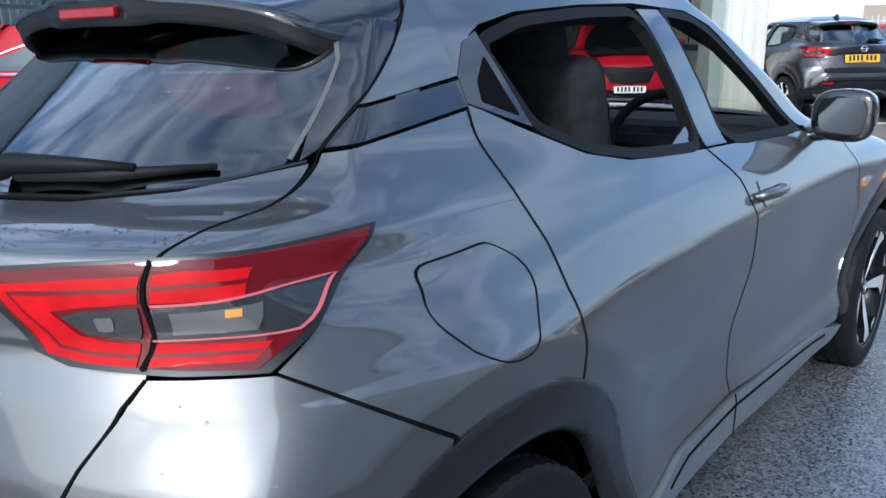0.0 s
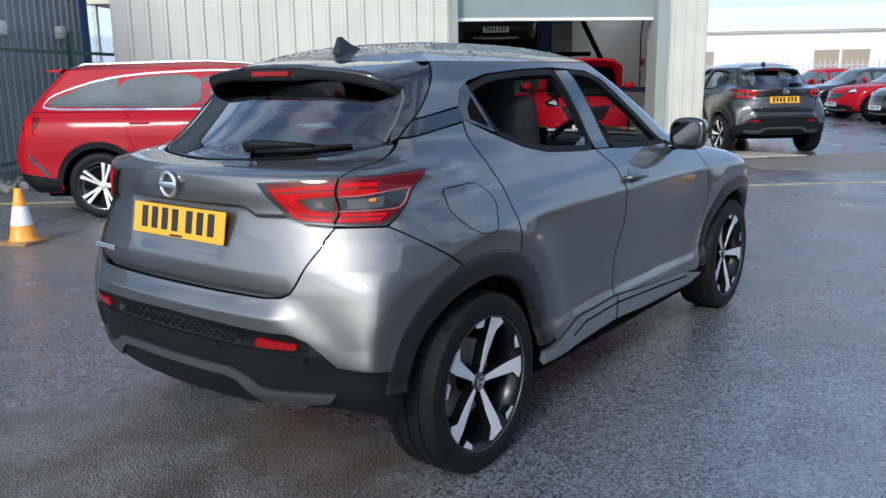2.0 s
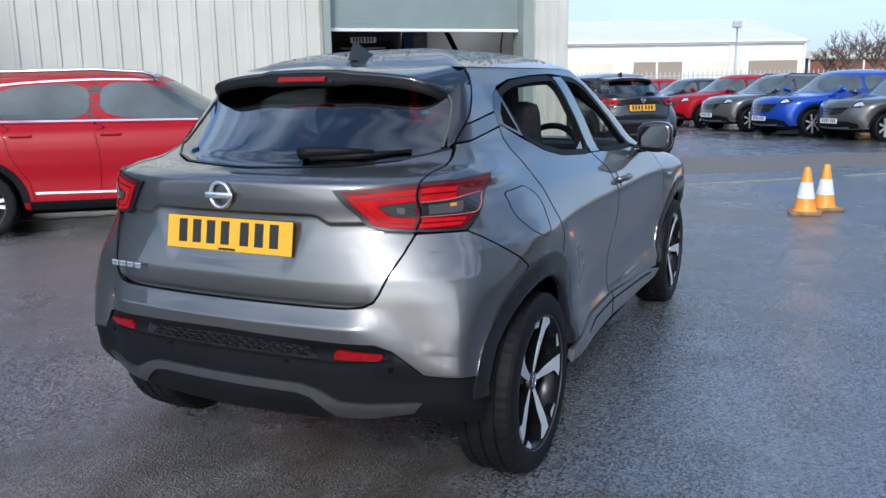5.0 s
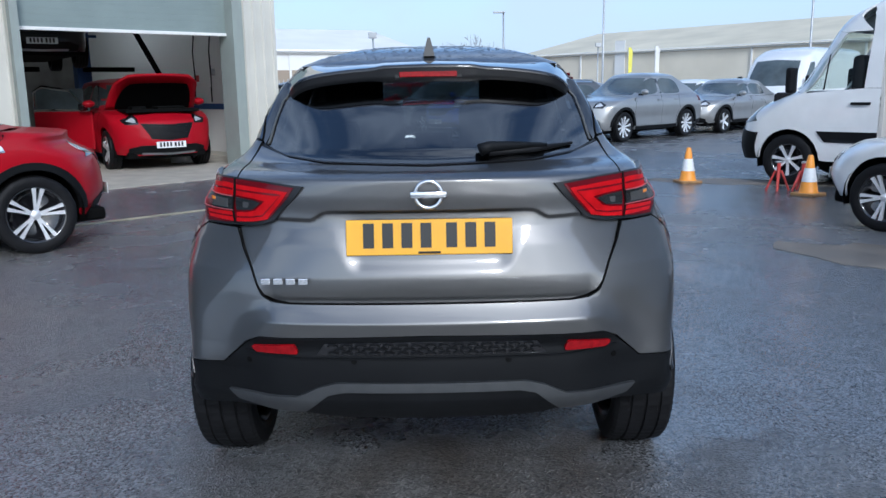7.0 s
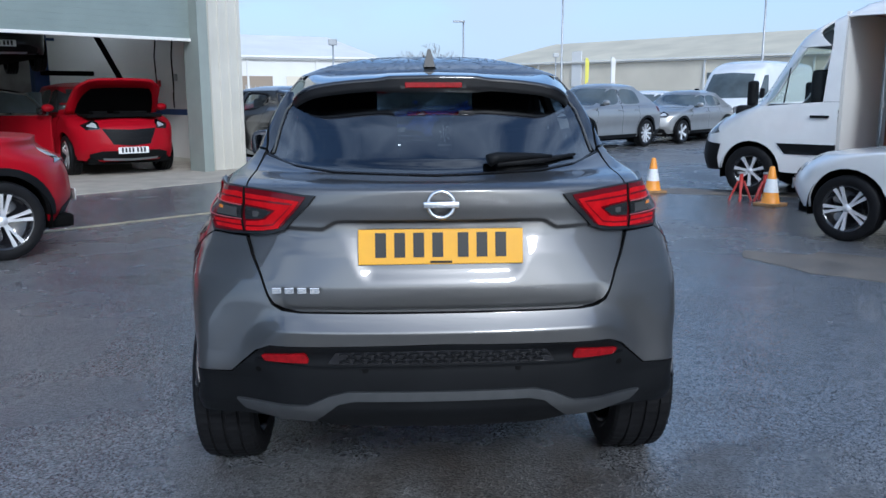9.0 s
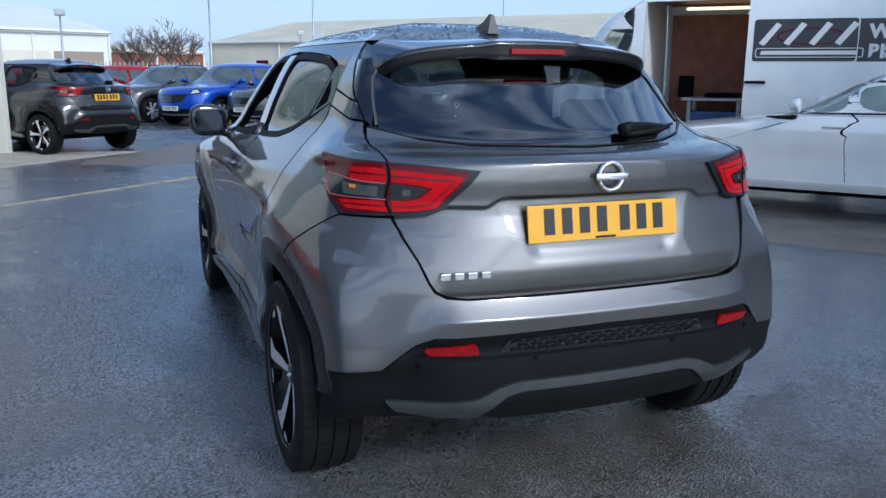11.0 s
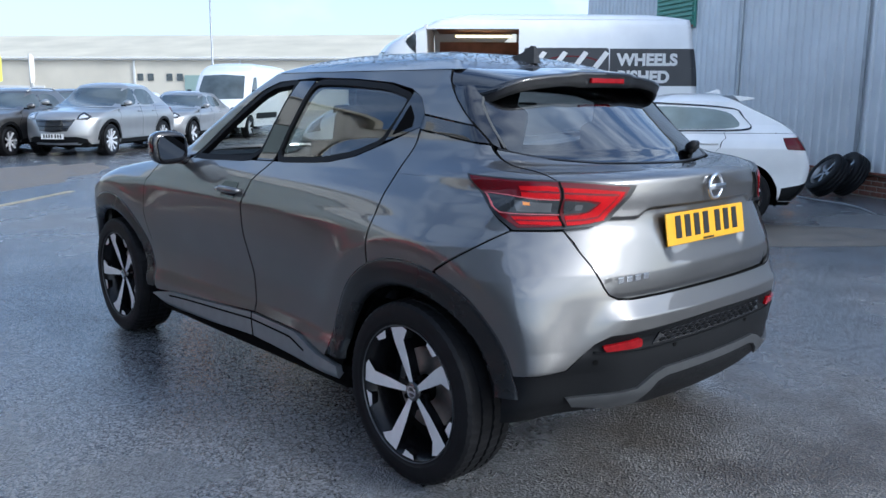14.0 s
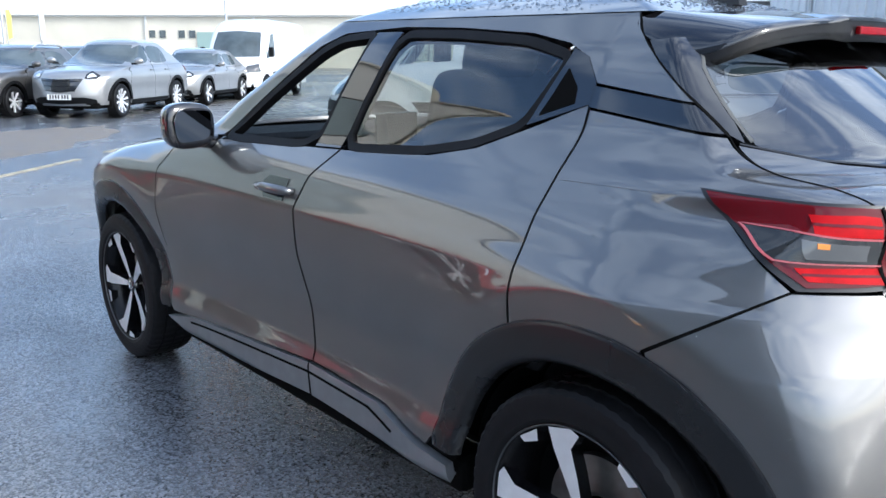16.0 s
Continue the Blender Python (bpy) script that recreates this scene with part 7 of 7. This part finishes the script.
def panel_van(x, y, rz):
    """A plain white van a long way off."""
    wb, ro, hw, h = 3.5, 1.1, 0.98, 2.45
    sh = Shell(rear=[(0.25, -ro), (1.4, -ro), (h - 0.12, -ro + 0.08)],
               front=[(0.25, wb + 0.8), (0.55, wb + 0.88), (0.9, wb + 0.82), (1.12, wb + 0.5), (1.22, wb + 0.3), (1.7, wb - 0.05), (2.1, wb - 0.4), (h - 0.12, wb - 0.9)],
               side=[(0.25, hw * 0.96), (0.9, hw), (1.3, hw * 0.99), (h - 0.2, hw * 0.9), (h - 0.12, hw * 0.84)],
               bow_r=[(0.25, 0.03), (h, 0.05)], bow_f=[(0.25, 0.3), (h, 0.25)], bulge=lambda a, z: -0.14 * np.clip(a - wb, 0, 2) ** 1.5,
               round_r=[(0.25, 0.08), (h, 0.08)], top=h - 0.12, peak=h, mid=1.0, power=4)
    S, F = sh.S, sh.F
    v = thing("van", "plain white panel van parked behind a row of cars", "van", pose(x, y, 0, 0, 0, rz))
    e0 = 3.0
    side = [(0.0, 0.35), S(-0.45, 0.35)] + [S(*p) for p in arc(0, 0.34, 0.41, 180 - e0, e0, 10)] + [S(0.5, 0.35), S(wb - 0.5, 0.35)] + [S(*p) for p in arc(wb, 0.34, 0.41, 180 - e0, e0, 10)] + [F(0.0, 0.35), (6.0, h - 0.12), (0.0, h - 0.12)]
    panel(sh, "body_side", side, M_WHITE, v, 0, 0.02, 0.15, (1, -1))
    panel(sh, "cab_window", rounded([S(wb - 0.85, 1.28), S(wb - 0.05, 1.22), S(wb - 0.6, 1.95), S(wb - 0.88, 1.97)], 0.03), M_DGLASS, v, 0.004, 0.01, 0.12, (1, -1))
    ws = [F(0.0, 1.24), F(0.78, 1.26), F(0.70, 2.0), F(0.0, 2.04)]
    panel(sh, "windscreen", ws + [(12 - u, z) for u, z in ws[::-1]][1:-1], M_DGLASS, v, 0.004, 0.01, 0.12)
    gr = [F(0.0, 1.0), F(0.4, 1.0), F(0.45, 0.62), F(0.0, 0.6)]
    panel(sh, "grille", gr + [(12 - u, z) for u, z in gr[::-1]][1:-1], M_GLOSS, v, 0.006, 0.01, 0.12)
    panel(sh, "headlamp", rounded([F(0.55, 0.78), F(0.55, 0.98), S(wb + 0.4, 1.05), S(wb + 0.45, 0.82)], 0.03), M_LCLEAR, v, 0.006, 0.01, 0.1, (1, -1))
    panel(sh, "side_moulding", [S(0.6, 0.6), S(wb - 0.6, 0.6), S(wb - 0.6, 0.8), S(0.6, 0.8)], M_PLASTIC, v, 0.01, 0.01, 0.15, (1, -1))
    roof_mesh(sh, "roof", M_WHITE, v)
    for s in (1, -1):
        for cy in (0, wb):
            simple_wheel(v, s * (hw - 0.13), cy, 0.342, s, 0.345, 0.115, 0.22, "six", cy)
        part("door_mirror", boxes((s * 1.1, wb - 0.1, 1.4, 0.15, 0.1, 0.3), bev=0.03), M_PLASTIC, v)
    part("underbody", boxes((0, wb / 2, 0.42, 1.5, wb + 1.4, 0.14)), M_DARK, v)


panel_van(10.4 + 3.5 * 0.74, 22.9 + 3.5 * 0.67, 132.2)


# ---- cones, stands and tyres ----
def cone(x, y, rz=0.0, group="traffic cones"):
    o = thing("traffic_cone", "orange traffic cone with a white sleeve on tarmac", "traffic cone", pose(x, y, 0, 0, 0, rz), group)
    bm = bmesh.new()
    prism(bm, rounded([(-0.16, -0.16), (0.16, -0.16), (0.16, 0.16), (-0.16, 0.16)], 0.04), 0.0, 0.035, 2, 0.006)
    part("base", bm, M_CONEB, o)
    r = lambda z: 0.115 - 0.20 * (z - 0.035) * 0.92
    part("body", revolve(bmesh.new(), [(0.034, 0.125), (0.05, r(0.05)), (0.17, r(0.17))], 32, None, 2), M_ORANGE, o, "", True)
    part("sleeve", revolve(bmesh.new(), [(0.17, r(0.17) + 0.002), (0.34, r(0.34) + 0.002)], 32, None, 2), M_REFL, o, "white reflective sleeve", True)
    part("tip", revolve(bmesh.new(), [(0.34, r(0.34)), (0.485, r(0.485)), (0.497, r(0.49) - 0.008), (0.497, 0.0001)], 32, None, 2), M_ORANGE, o, "", True)
    return o


M_CONEB = mat("cone_base", (0.30, 0.17, 0.07), 0.6, 0, 0, 0.3, 12)
for x, y, r in ((3.55, 8.46, 10), (4.60, 6.95, 35), (-4.92, 1.15, 20), (1.52, 6.75, 5), (1.70, 7.12, 30)):
    cone(x, y, r)


def jack_stand(x, y, rz):
    o = thing("axle_stand", "red steel axle stand on tarmac by a van wheel", "axle stand", pose(x, y, 0, 0, 0, rz), "axle stands")
    for a in range(4):
        c, s = math.cos(radians(45 + 90 * a)), math.sin(radians(45 + 90 * a))
        part("leg", tube(bmesh.new(), [(0.14 * c, 0.14 * s, 0.0), (0.035 * c, 0.035 * s, 0.26)], 0.016, 6), M_STAND, o)
    part("column", tube(bmesh.new(), [(0, 0, 0.16), (0, 0, 0.36)], 0.025, 10), M_STAND, o)
    part("saddle", boxes((0, 0, 0.37, 0.10, 0.05, 0.025), bev=0.008), M_STEEL, o)


M_STAND = mat("red_steel", (0.5, 0.05, 0.04), 0.45, 0, 0.2, 0.2, 12)
jack_stand(4.42, 7.45, 20)
jack_stand(4.70, 7.35, 50)


def loose_tyre(x, y, axis):
    """A wheel lying back at a slant; axis: the way its face looks."""
    o = thing("tyre", "worn tyre on an alloy rim leaning against a wall", "tyre", pose(x, y, 0), "leaning tyres")
    way = Vector(axis).normalized()
    high = 0.32 * math.sqrt(1 - way.z ** 2) + 0.11 * way.z
    m = Matrix.Translation((0, 0, high - 0.006)) @ way.to_track_quat("X", "Z").to_matrix().to_4x4()
    bm = tyre_mesh(0.32, 0.11, 0.215, 48)
    bm.transform(m)
    part("tread", bm, M_RUBBER, o, "", True)
    bm = revolve(bmesh.new(), [(-0.09, 0.215), (0.02, 0.19), (0.05, 0.20), (0.09, 0.218)], 36, m)
    part("rim", bm, M_SATIN, o, "", True)
    for k in range(5):
        bm = spoke_piece([(0.02, -0.02), (0.2, -0.03), (0.2, 0.03), (0.02, 0.02)], lambda q: 0.06, 0.03, k * 2 * math.pi / 5)
        bm.transform(m)
        me = bpy.data.meshes.new("spoke")
        bm.to_mesh(me)
        bm.free()
        me.materials.append(M_SATIN)
        me.materials.append(M_SATIN)
        s = new("spoke", me)
        s.parent = o


# ---- grey shed behind the van ----
GA = math.atan2(0.89, 0.46)
GP = Vector((10.05, 2.95, 0))
GM = Matrix(((math.cos(GA), -math.sin(GA), 0, GP.x), (math.sin(GA), math.cos(GA), 0, GP.y), (0, 0, 1, 0), (0, 0, 0, 1))) @ pose(0, 0, 0, 0, 0, 180)
gs = thing("metal_shed", "grey corrugated metal shed on a low brick base", "building", GM, kind="structure")
gm = bmesh.new()
part("wall_sheet", ribbed(gm, -9.0, 9.0, 0.34, 5.0, 0.19, 0.028, 0.0, 0.2, 0.04), M_GCLAD, gs, "weathered corrugated sheet")
part("sheet_joint", boxes((0.35, -0.045, 2.7, 0.06, 0.02, 4.6), (-2.6, -0.045, 2.7, 0.06, 0.02, 4.6)), M_STEEL, gs)
part("drip_flashing", boxes((0, -0.05, 0.345, 18.0, 0.06, 0.03)), M_BRICK, gs)
part("gable_sheet", boxes((-9.0, 2.5, 2.6, 0.1, 5.0, 4.8)), M_GCLAD, gs)
part("roof", boxes((0, 2.6, 5.05, 18.3, 5.6, 0.1)), M_FARR, gs)
part("back_wall", boxes((0, 5.0, 2.5, 18.0, 0.1, 5.0)), M_GCLAD, gs)
bk = [boxes((0, 0, 0, 0.212, 0.10, 0.062), bev=0.004)]
bme = bpy.data.meshes.new("brick")
bk[0].to_mesh(bme)
bk[0].free()
bme.materials.append(M_BRICK)
part("mortar_bed", boxes((0, 0.08, 0.165, 18.0, 0.12, 0.33)), M_CONC, gs)
for rowi in range(4):
    for k in range(30):
        b = new("brick", bme)
        b.parent = gs
        b.location = (-2.6 + k * 0.224 + 0.112 * (rowi % 2), 0.065, 0.045 + rowi * 0.075)
louv = thing("louvre_vent", "green metal louvre high on a grey shed", "vent", GM, kind="structure")
M_LOUV = mat("green_louvre", (0.10, 0.30, 0.22), 0.5)
for k in range(7):
    part("slat", boxes((-4.8, -0.09, 2.80 + k * 0.09, 1.35, 0.05, 0.055), bev=0.006), M_LOUV, louv)
part("frame", boxes((-4.8, -0.06, 3.10, 1.45, 0.03, 0.74)), M_LOUV, louv)
loose_tyre(9.26, 2.78, (-0.59, 0.51, 0.60))
loose_tyre(9.56, 2.62, (-0.62, 0.50, 0.48))
bm = bmesh.new()
prism(bm, [(-0.09, 0), (0.09, 0), (0.05, 0.26), (-0.05, 0.26)], -0.08, 0.08, 1, 0.02)
o = tagged(part("fallen_cone", bm, M_ORANGE), "dirty orange plastic cone stub by leaning tyres", "traffic cone")
o.matrix_world = GM @ pose(-0.42, -0.45, 0.0, 0, 0, 20)
cb = bpy.data.curves.new("cable", "CURVE")
cb.dimensions, cb.bevel_depth = "3D", 0.010
spn = cb.splines.new("BEZIER")
spn.bezier_points.add(4)
for p, q in zip(spn.bezier_points, ((-0.5, -0.5, 0.012), (0.1, -0.95, 0.012), (0.7, -1.05, 0.012), (1.4, -1.0, 0.012), (2.2, -1.3, 0.012))):
    p.co = GM @ Vector(q)
    p.handle_left_type = p.handle_right_type = "AUTO"
cb.materials.append(M_STEEL)
tagged(new("cable", cb), "pale grey cable lying on damp tarmac", "cable")

# ---- blue-grey shed and fences ----
BP, BD = Vector((-12.6, 6.3, 0)), Vector((0.52, -0.855, 0))
ba = math.degrees(math.atan2(BD.y, BD.x))
BM_ = pose(BP.x, BP.y, 0, 0, 0, ba)
bs = thing("storage_shed", "blue-grey corrugated steel shed beside a yard fence", "building", BM_ @ pose(0, 0, 0, 0, 0, 180), kind="structure")
part("wall_sheet", ribbed(bmesh.new(), -11.0, 0.0, 0, 6.0, 0.2, 0.03, 0.0, 0.15, 0.045), M_BCLAD, bs)
part("corner_trim", boxes((0.02, -0.02, 3.0, 0.16, 0.16, 6.0)), M_BLUEP, bs)
part("side_wall", boxes((0.0, 3.0, 3.0, 0.1, 6.0, 6.0)), M_BCLAD, bs)
part("roof", boxes((-5.5, 3.0, 6.05, 11.3, 6.3, 0.1)), M_BCLAD, bs)
for xx in (-0.9, -2.6):
    part("bulkhead_lamp", boxes((xx, -0.10, 2.25, 0.16, 0.14, 0.22), bev=0.02), M_FARW, bs)


def palisade(name, label, a, b, hgt, material, gap=0.14, every=2.4, group="", half=0.03):
    a, b = Vector(a), Vector(b)
    ln = (b - a).length
    f = thing(name, label, "fence", pose(a.x, a.y, 0, 0, 0, math.degrees(math.atan2(b.y - a.y, b.x - a.x))), group)
    k = 0.0
    bar = bmesh.new()
    prism(bar, [(-half, 0.05), (half, 0.05), (half, hgt - 0.08), (0.0, hgt), (-half, hgt - 0.08)], -min(half, 0.006), min(half, 0.006), 1)
    me = bpy.data.meshes.new("pale")
    bar.to_mesh(me)
    bar.free()
    me.materials.append(material)
    while k < ln:
        o = new("pale", me)
        o.parent = f
        o.location = (k, -0.03, 0)
        k += gap
    k = 0.0
    while k < ln + 0.1:
        part("post", boxes((k, 0.03, hgt / 2, 0.08, 0.08, hgt + 0.05), bev=0.008), material, f)
        k += every
    for z in (0.3, hgt - 0.3):
        part("rail", boxes((ln / 2, 0.0, z, ln, 0.03, 0.05)), material, f)
    return f


off = Vector((BD.y, -BD.x, 0)) * -1.0
fa = BP + off * 1.2
palisade("fence", "dark green wire mesh fence in front of a shed", fa, fa + BD * 9.0, 2.15, M_GREENP, 0.06, 2.6, half=0.003)
palisade("fence", "blue steel palisade fence between buildings", (-15.0, 11.0, 0), (-9.6, 13.4, 0), 2.5, M_BLUEP, 0.16, 2.4)
canopy = thing("canopy", "pale steel canopy on posts behind a blue fence", "canopy", pose(-20, 16, 0, 0, 0, 30))
part("roof", boxes((0, 0, 3.9, 9.0, 3.0, 0.25), bev=0.03), M_FARR, canopy)
for xx in (-4.2, 0, 4.2):
    part("post", boxes((xx, -1.3, 1.9, 0.14, 0.14, 3.8)), M_STEEL, canopy)
rub = bmesh.new()
rr = random.Random(4)
for k in range(90):
    t = rr.random()
    q = fa + BD * (2.0 + 5 * t) + off * rr.uniform(-0.1, 0.5)
    s = rr.uniform(0.03, 0.10)
    bmesh.ops.create_icosphere(rub, subdivisions=1, radius=s, matrix=Matrix.Translation((q.x, q.y, s * 0.5)) @ Euler((rr.random() * 6, rr.random() * 6, 0)).to_matrix().to_4x4() @ Matrix.Diagonal((1, rr.uniform(0.5, 1), rr.uniform(0.4, 0.8), 1)))
tagged(part("rubble", rub, M_CONC), "loose grey rubble and litter along a fence", "rubble", kind="stuff")


# ---- far side of the estate ----
def far_block(name, label, a, b, depth, eave, ridge, wall, roof, bays, doors=(), windows=(), signs=()):
    """A long shed: a to b is its near face."""
    a, b = Vector(a), Vector(b)
    ln = (b - a).length
    f = thing(name, label, "building", pose(a.x, a.y, 0, 0, 0, math.degrees(math.atan2(b.y - a.y, b.x - a.x))), kind="structure")
    part("wall", boxes((ln / 2, depth / 2, eave / 2, ln, depth, eave)), wall, f)
    bm = bmesh.new()
    prism(bm, [(-0.5, eave), (depth * 0.5, ridge), (depth + 0.5, eave)], -0.4, ln + 0.4, 0)
    part("roof", bm, roof, f)
    part("gutter", boxes((ln / 2, -0.15, eave + 0.02, ln, 0.3, 0.35)), M_FARW, f)
    for k in range(bays + 1):
        part("downpipe", boxes((ln * k / bays, -0.12, eave / 2, 0.18, 0.12, eave)), M_FARW, f)
    for x0, w, h0, m in doors:
        part("loading_door", boxes((x0, -0.04, h0 / 2, w, 0.12, h0)), m, f)
    for x0, z0, w, h0 in windows:
        part("window", boxes((x0, -0.04, z0, w, 0.1, h0)), M_DGLASS, f)
    for x0, z0, w, h0, m in signs:
        part("sign", boxes((x0, -0.12, z0, w, 0.1, h0)), m, f)
    return f


M_TEAL = mat("grey_green_door", (0.30, 0.40, 0.36), 0.6)
M_SHADE = mat("brown_shutter", (0.30, 0.24, 0.18), 0.7)
far_block("white_works", "long white single-storey works with loading doors", (-42, 58, 0), (-1.6, 77, 0), 30, 4.6, 7.6, M_FARW, M_FARW, 7, [(x, 4.2, 3.0, M_SHADE if i % 2 else M_FARC) for i, x in enumerate((14, 20, 26, 32, 37.5, 42))])
far_block("warehouse", "long buff warehouse with a pale low-pitched roof", (10.2, 107, 0), (60, 47, 0), 34, 4.9, 8.4, M_FARC, M_FARR, 7, [(40.5, 3.6, 3.3, M_TEAL), (21, 5.0, 2.2, M_FARW)], [(34 + i * 1.1 + (0.9 if i > 1 else 0), 3.1, 0.6, 0.7) for i in range(4)] + [(46 + i * 1.1, 3.1, 0.6, 0.7) for i in range(2)], [(8.5, 2.6, 1.8, 0.35, M_LRED), (9.0, 2.1, 1.8, 0.35, M_LRED), (17.0, 4.2, 1.4, 4.0, M_FARW)])
far_block("brick_works", "low red-brick building behind parked cars", (-2, 100, 0), (9, 104, 0), 12, 3.6, 4.6, M_BRICK, M_FARR, 2)
palisade("fence", "galvanised steel palisade fence along a car park", (-30, 46.5, 0), (5, 58, 0), 2.0, M_STEEL, 0.30, 3.0)


def street_lamp(x, y, h, arm):
    o = thing("lamp_post", "tall galvanised lamp column", "lamp post", pose(x, y, 0), "lamp columns")
    part("column", tube(bmesh.new(), [(0, 0, 0), (0, 0, 1.2), (0, 0, h)], [0.09, 0.065, 0.045], 10), M_STEEL, o, "", True)
    if arm:
        part("head", boxes((-0.25, 0, h, 0.7, 0.22, 0.10), bev=0.03), M_STEEL, o)
    else:
        part("floodlight", boxes((0, -0.1, h + 0.1, 0.5, 0.25, 0.35), bev=0.03), M_STEEL, o)
    return o


M_LEMON = mat("lemon_cloth", (0.72, 0.66, 0.10), 0.7)
street_lamp(3.9, 46.8, 5.6, True)
street_lamp(9.65, 46.0, 9.5, True)
street_lamp(20.2, 42.5, 9.5, True)
street_lamp(-3.8, 46.8, 4.3, False)
street_lamp(13.9, 70.0, 4.6, False)
for fx0, fy0, m in ((20.6, 88.0, M_LEMON), (23.0, 86.0, M_FARW)):
    o = thing("flag_banner", "tall feather banner on a pole", "flag", pose(fx0, fy0, 0))
    part("pole", tube(bmesh.new(), [(0, 0, 0), (0, 0, 5.2)], 0.05, 6), M_STEEL, o)
    bm = bmesh.new()
    prism(bm, [(0, 2.4), (0.42, 2.6), (0.48, 4.8), (0.3, 5.2), (0, 5.2)], -0.02, 0.02, 1)
    part("banner", bm, m, o)


def bare_tree(x, y, h, seed):
    """A leafless tree: forking limbs down to twigs."""
    rnd = random.Random(seed)
    o = thing("tree", "leafless winter tree behind far buildings", "tree", pose(x, y, 0), "bare trees")
    part("trunk", tube(bmesh.new(), [(0, 0, 0), (0.05, 0, h * 0.2), (0.0, 0.1, h * 0.36)], [0.24, 0.19, 0.15], 8), M_BARK, o, "", True)
    bm = bmesh.new()

    def grow(p, d, ln, r, k):
        q = p + d * ln
        mid = p + d * ln * 0.5 + Vector((rnd.uniform(-1, 1), rnd.uniform(-1, 1), rnd.uniform(-0.5, 1))) * ln * 0.08
        tube(bm, [p, mid, q], [r, r * 0.8, r * 0.6], 4)
        if k:
            for _ in range(3 if k > 1 else 4):
                e = (d + Vector((rnd.uniform(-1, 1), rnd.uniform(-1, 1), rnd.uniform(-0.25, 0.7))) * 0.75).normalized()
                grow(q if rnd.random() < 0.6 else mid, e, ln * rnd.uniform(0.55, 0.85), r * 0.6, k - 1)
    for k in range(6):
        a = k * 1.05 + rnd.uniform(-0.3, 0.3)
        grow(Vector((0, 0.05, h * rnd.uniform(0.2, 0.36))), Vector((math.cos(a) * 0.7, math.sin(a) * 0.7, 0.8)).normalized(), h * 0.22, 0.10, 4)
    part("crown", bm, M_BARK, o)


for k, (tx, ty, th) in enumerate(((2.2, 91, 7.2), (4.4, 92, 7.6), (6.2, 94, 6.6), (0.6, 93, 6.0))):
    bare_tree(tx, ty, th, 11 + k)


# ---- rain beads on the grey car ----
def beads():
    rnd = random.Random(8)
    vs, fs = [], []

    def bead(p, n, r):
        n = Vector(n).normalized()
        x = n.orthogonal().normalized()
        y = n.cross(x)
        k = len(vs)
        p = Vector(p)
        for hh, rr_ in ((-0.05, 1.0), (0.30, 0.82), (0.48, 0.42)):
            for j in range(6):
                a = j * math.pi / 3
                vs.append(tuple(p + (x * math.cos(a) + y * math.sin(a)) * r * rr_ + n * r * hh))
        vs.append(tuple(p + n * r * 0.55))
        for lv in (0, 6):
            for j in range(6):
                fs.append((k + lv + j, k + lv + (j + 1) % 6, k + lv + 6 + (j + 1) % 6, k + lv + 6 + j))
        for j in range(6):
            fs.append((k + 12 + j, k + 12 + (j + 1) % 6, k + 18))
    # roof
    for _ in range(4200):
        x, y = rnd.uniform(-0.5, 0.5), rnd.uniform(0.02, 1.35)
        dome = ((x / 0.56) ** 2 + ((y - 0.75) / 0.85) ** 2)
        if dome < 1:
            z = roof_fast(x, y)
            bead((x, y, z + 0.004), (x * 0.3, (y - 0.75) * 0.15, 1), rnd.uniform(0.0022, 0.0050))
    us, zs, offs = [], [], []
    for _ in range(900):
        us.append(rnd.uniform(-0.95, 0.95))
        zs.append(rnd.uniform(1.118, 1.15))
    for _ in range(260):
        us.append(rnd.choice((-1, 1)) * rnd.uniform(0.9, 2.2))
        zs.append(rnd.uniform(0.98, 1.11))
    for _ in range(120):
        us.append(rnd.uniform(-1.2, 1.2))
        zs.append(rnd.uniform(0.66, 1.0))
    p, n = surf(HERO, np.array(us), np.array(zs), 0.0005)
    for a, b in zip(p, n):
        bead(a, b, rnd.uniform(0.0010, 0.0026))
    me = bpy.data.meshes.new("rain_beads")
    me.from_pydata(vs, [], fs)
    me.update()
    ob = link("rain_beads", me, M_WATER, None, "", True)
    tagged(ob, "small clear rain beads on car paint", "water drops", kind="stuff")


_rim = HERO.at(np.linspace(0, 6, 400), np.full(400, HERO.top))
_ang = np.arctan2(np.abs(_rim[:, 0]), _rim[:, 1] - HERO.mid)
_rad = np.hypot(_rim[:, 0], _rim[:, 1] - HERO.mid)


def roof_fast(x, y):
    i = int(np.argmin(np.abs(_ang - math.atan2(abs(x), y - HERO.mid))))
    s = min(1.0, math.hypot(x, y - HERO.mid) / _rad[i])
    return HERO.top + (HERO.peak - HERO.top) * (1 - s ** HERO.power)


beads()
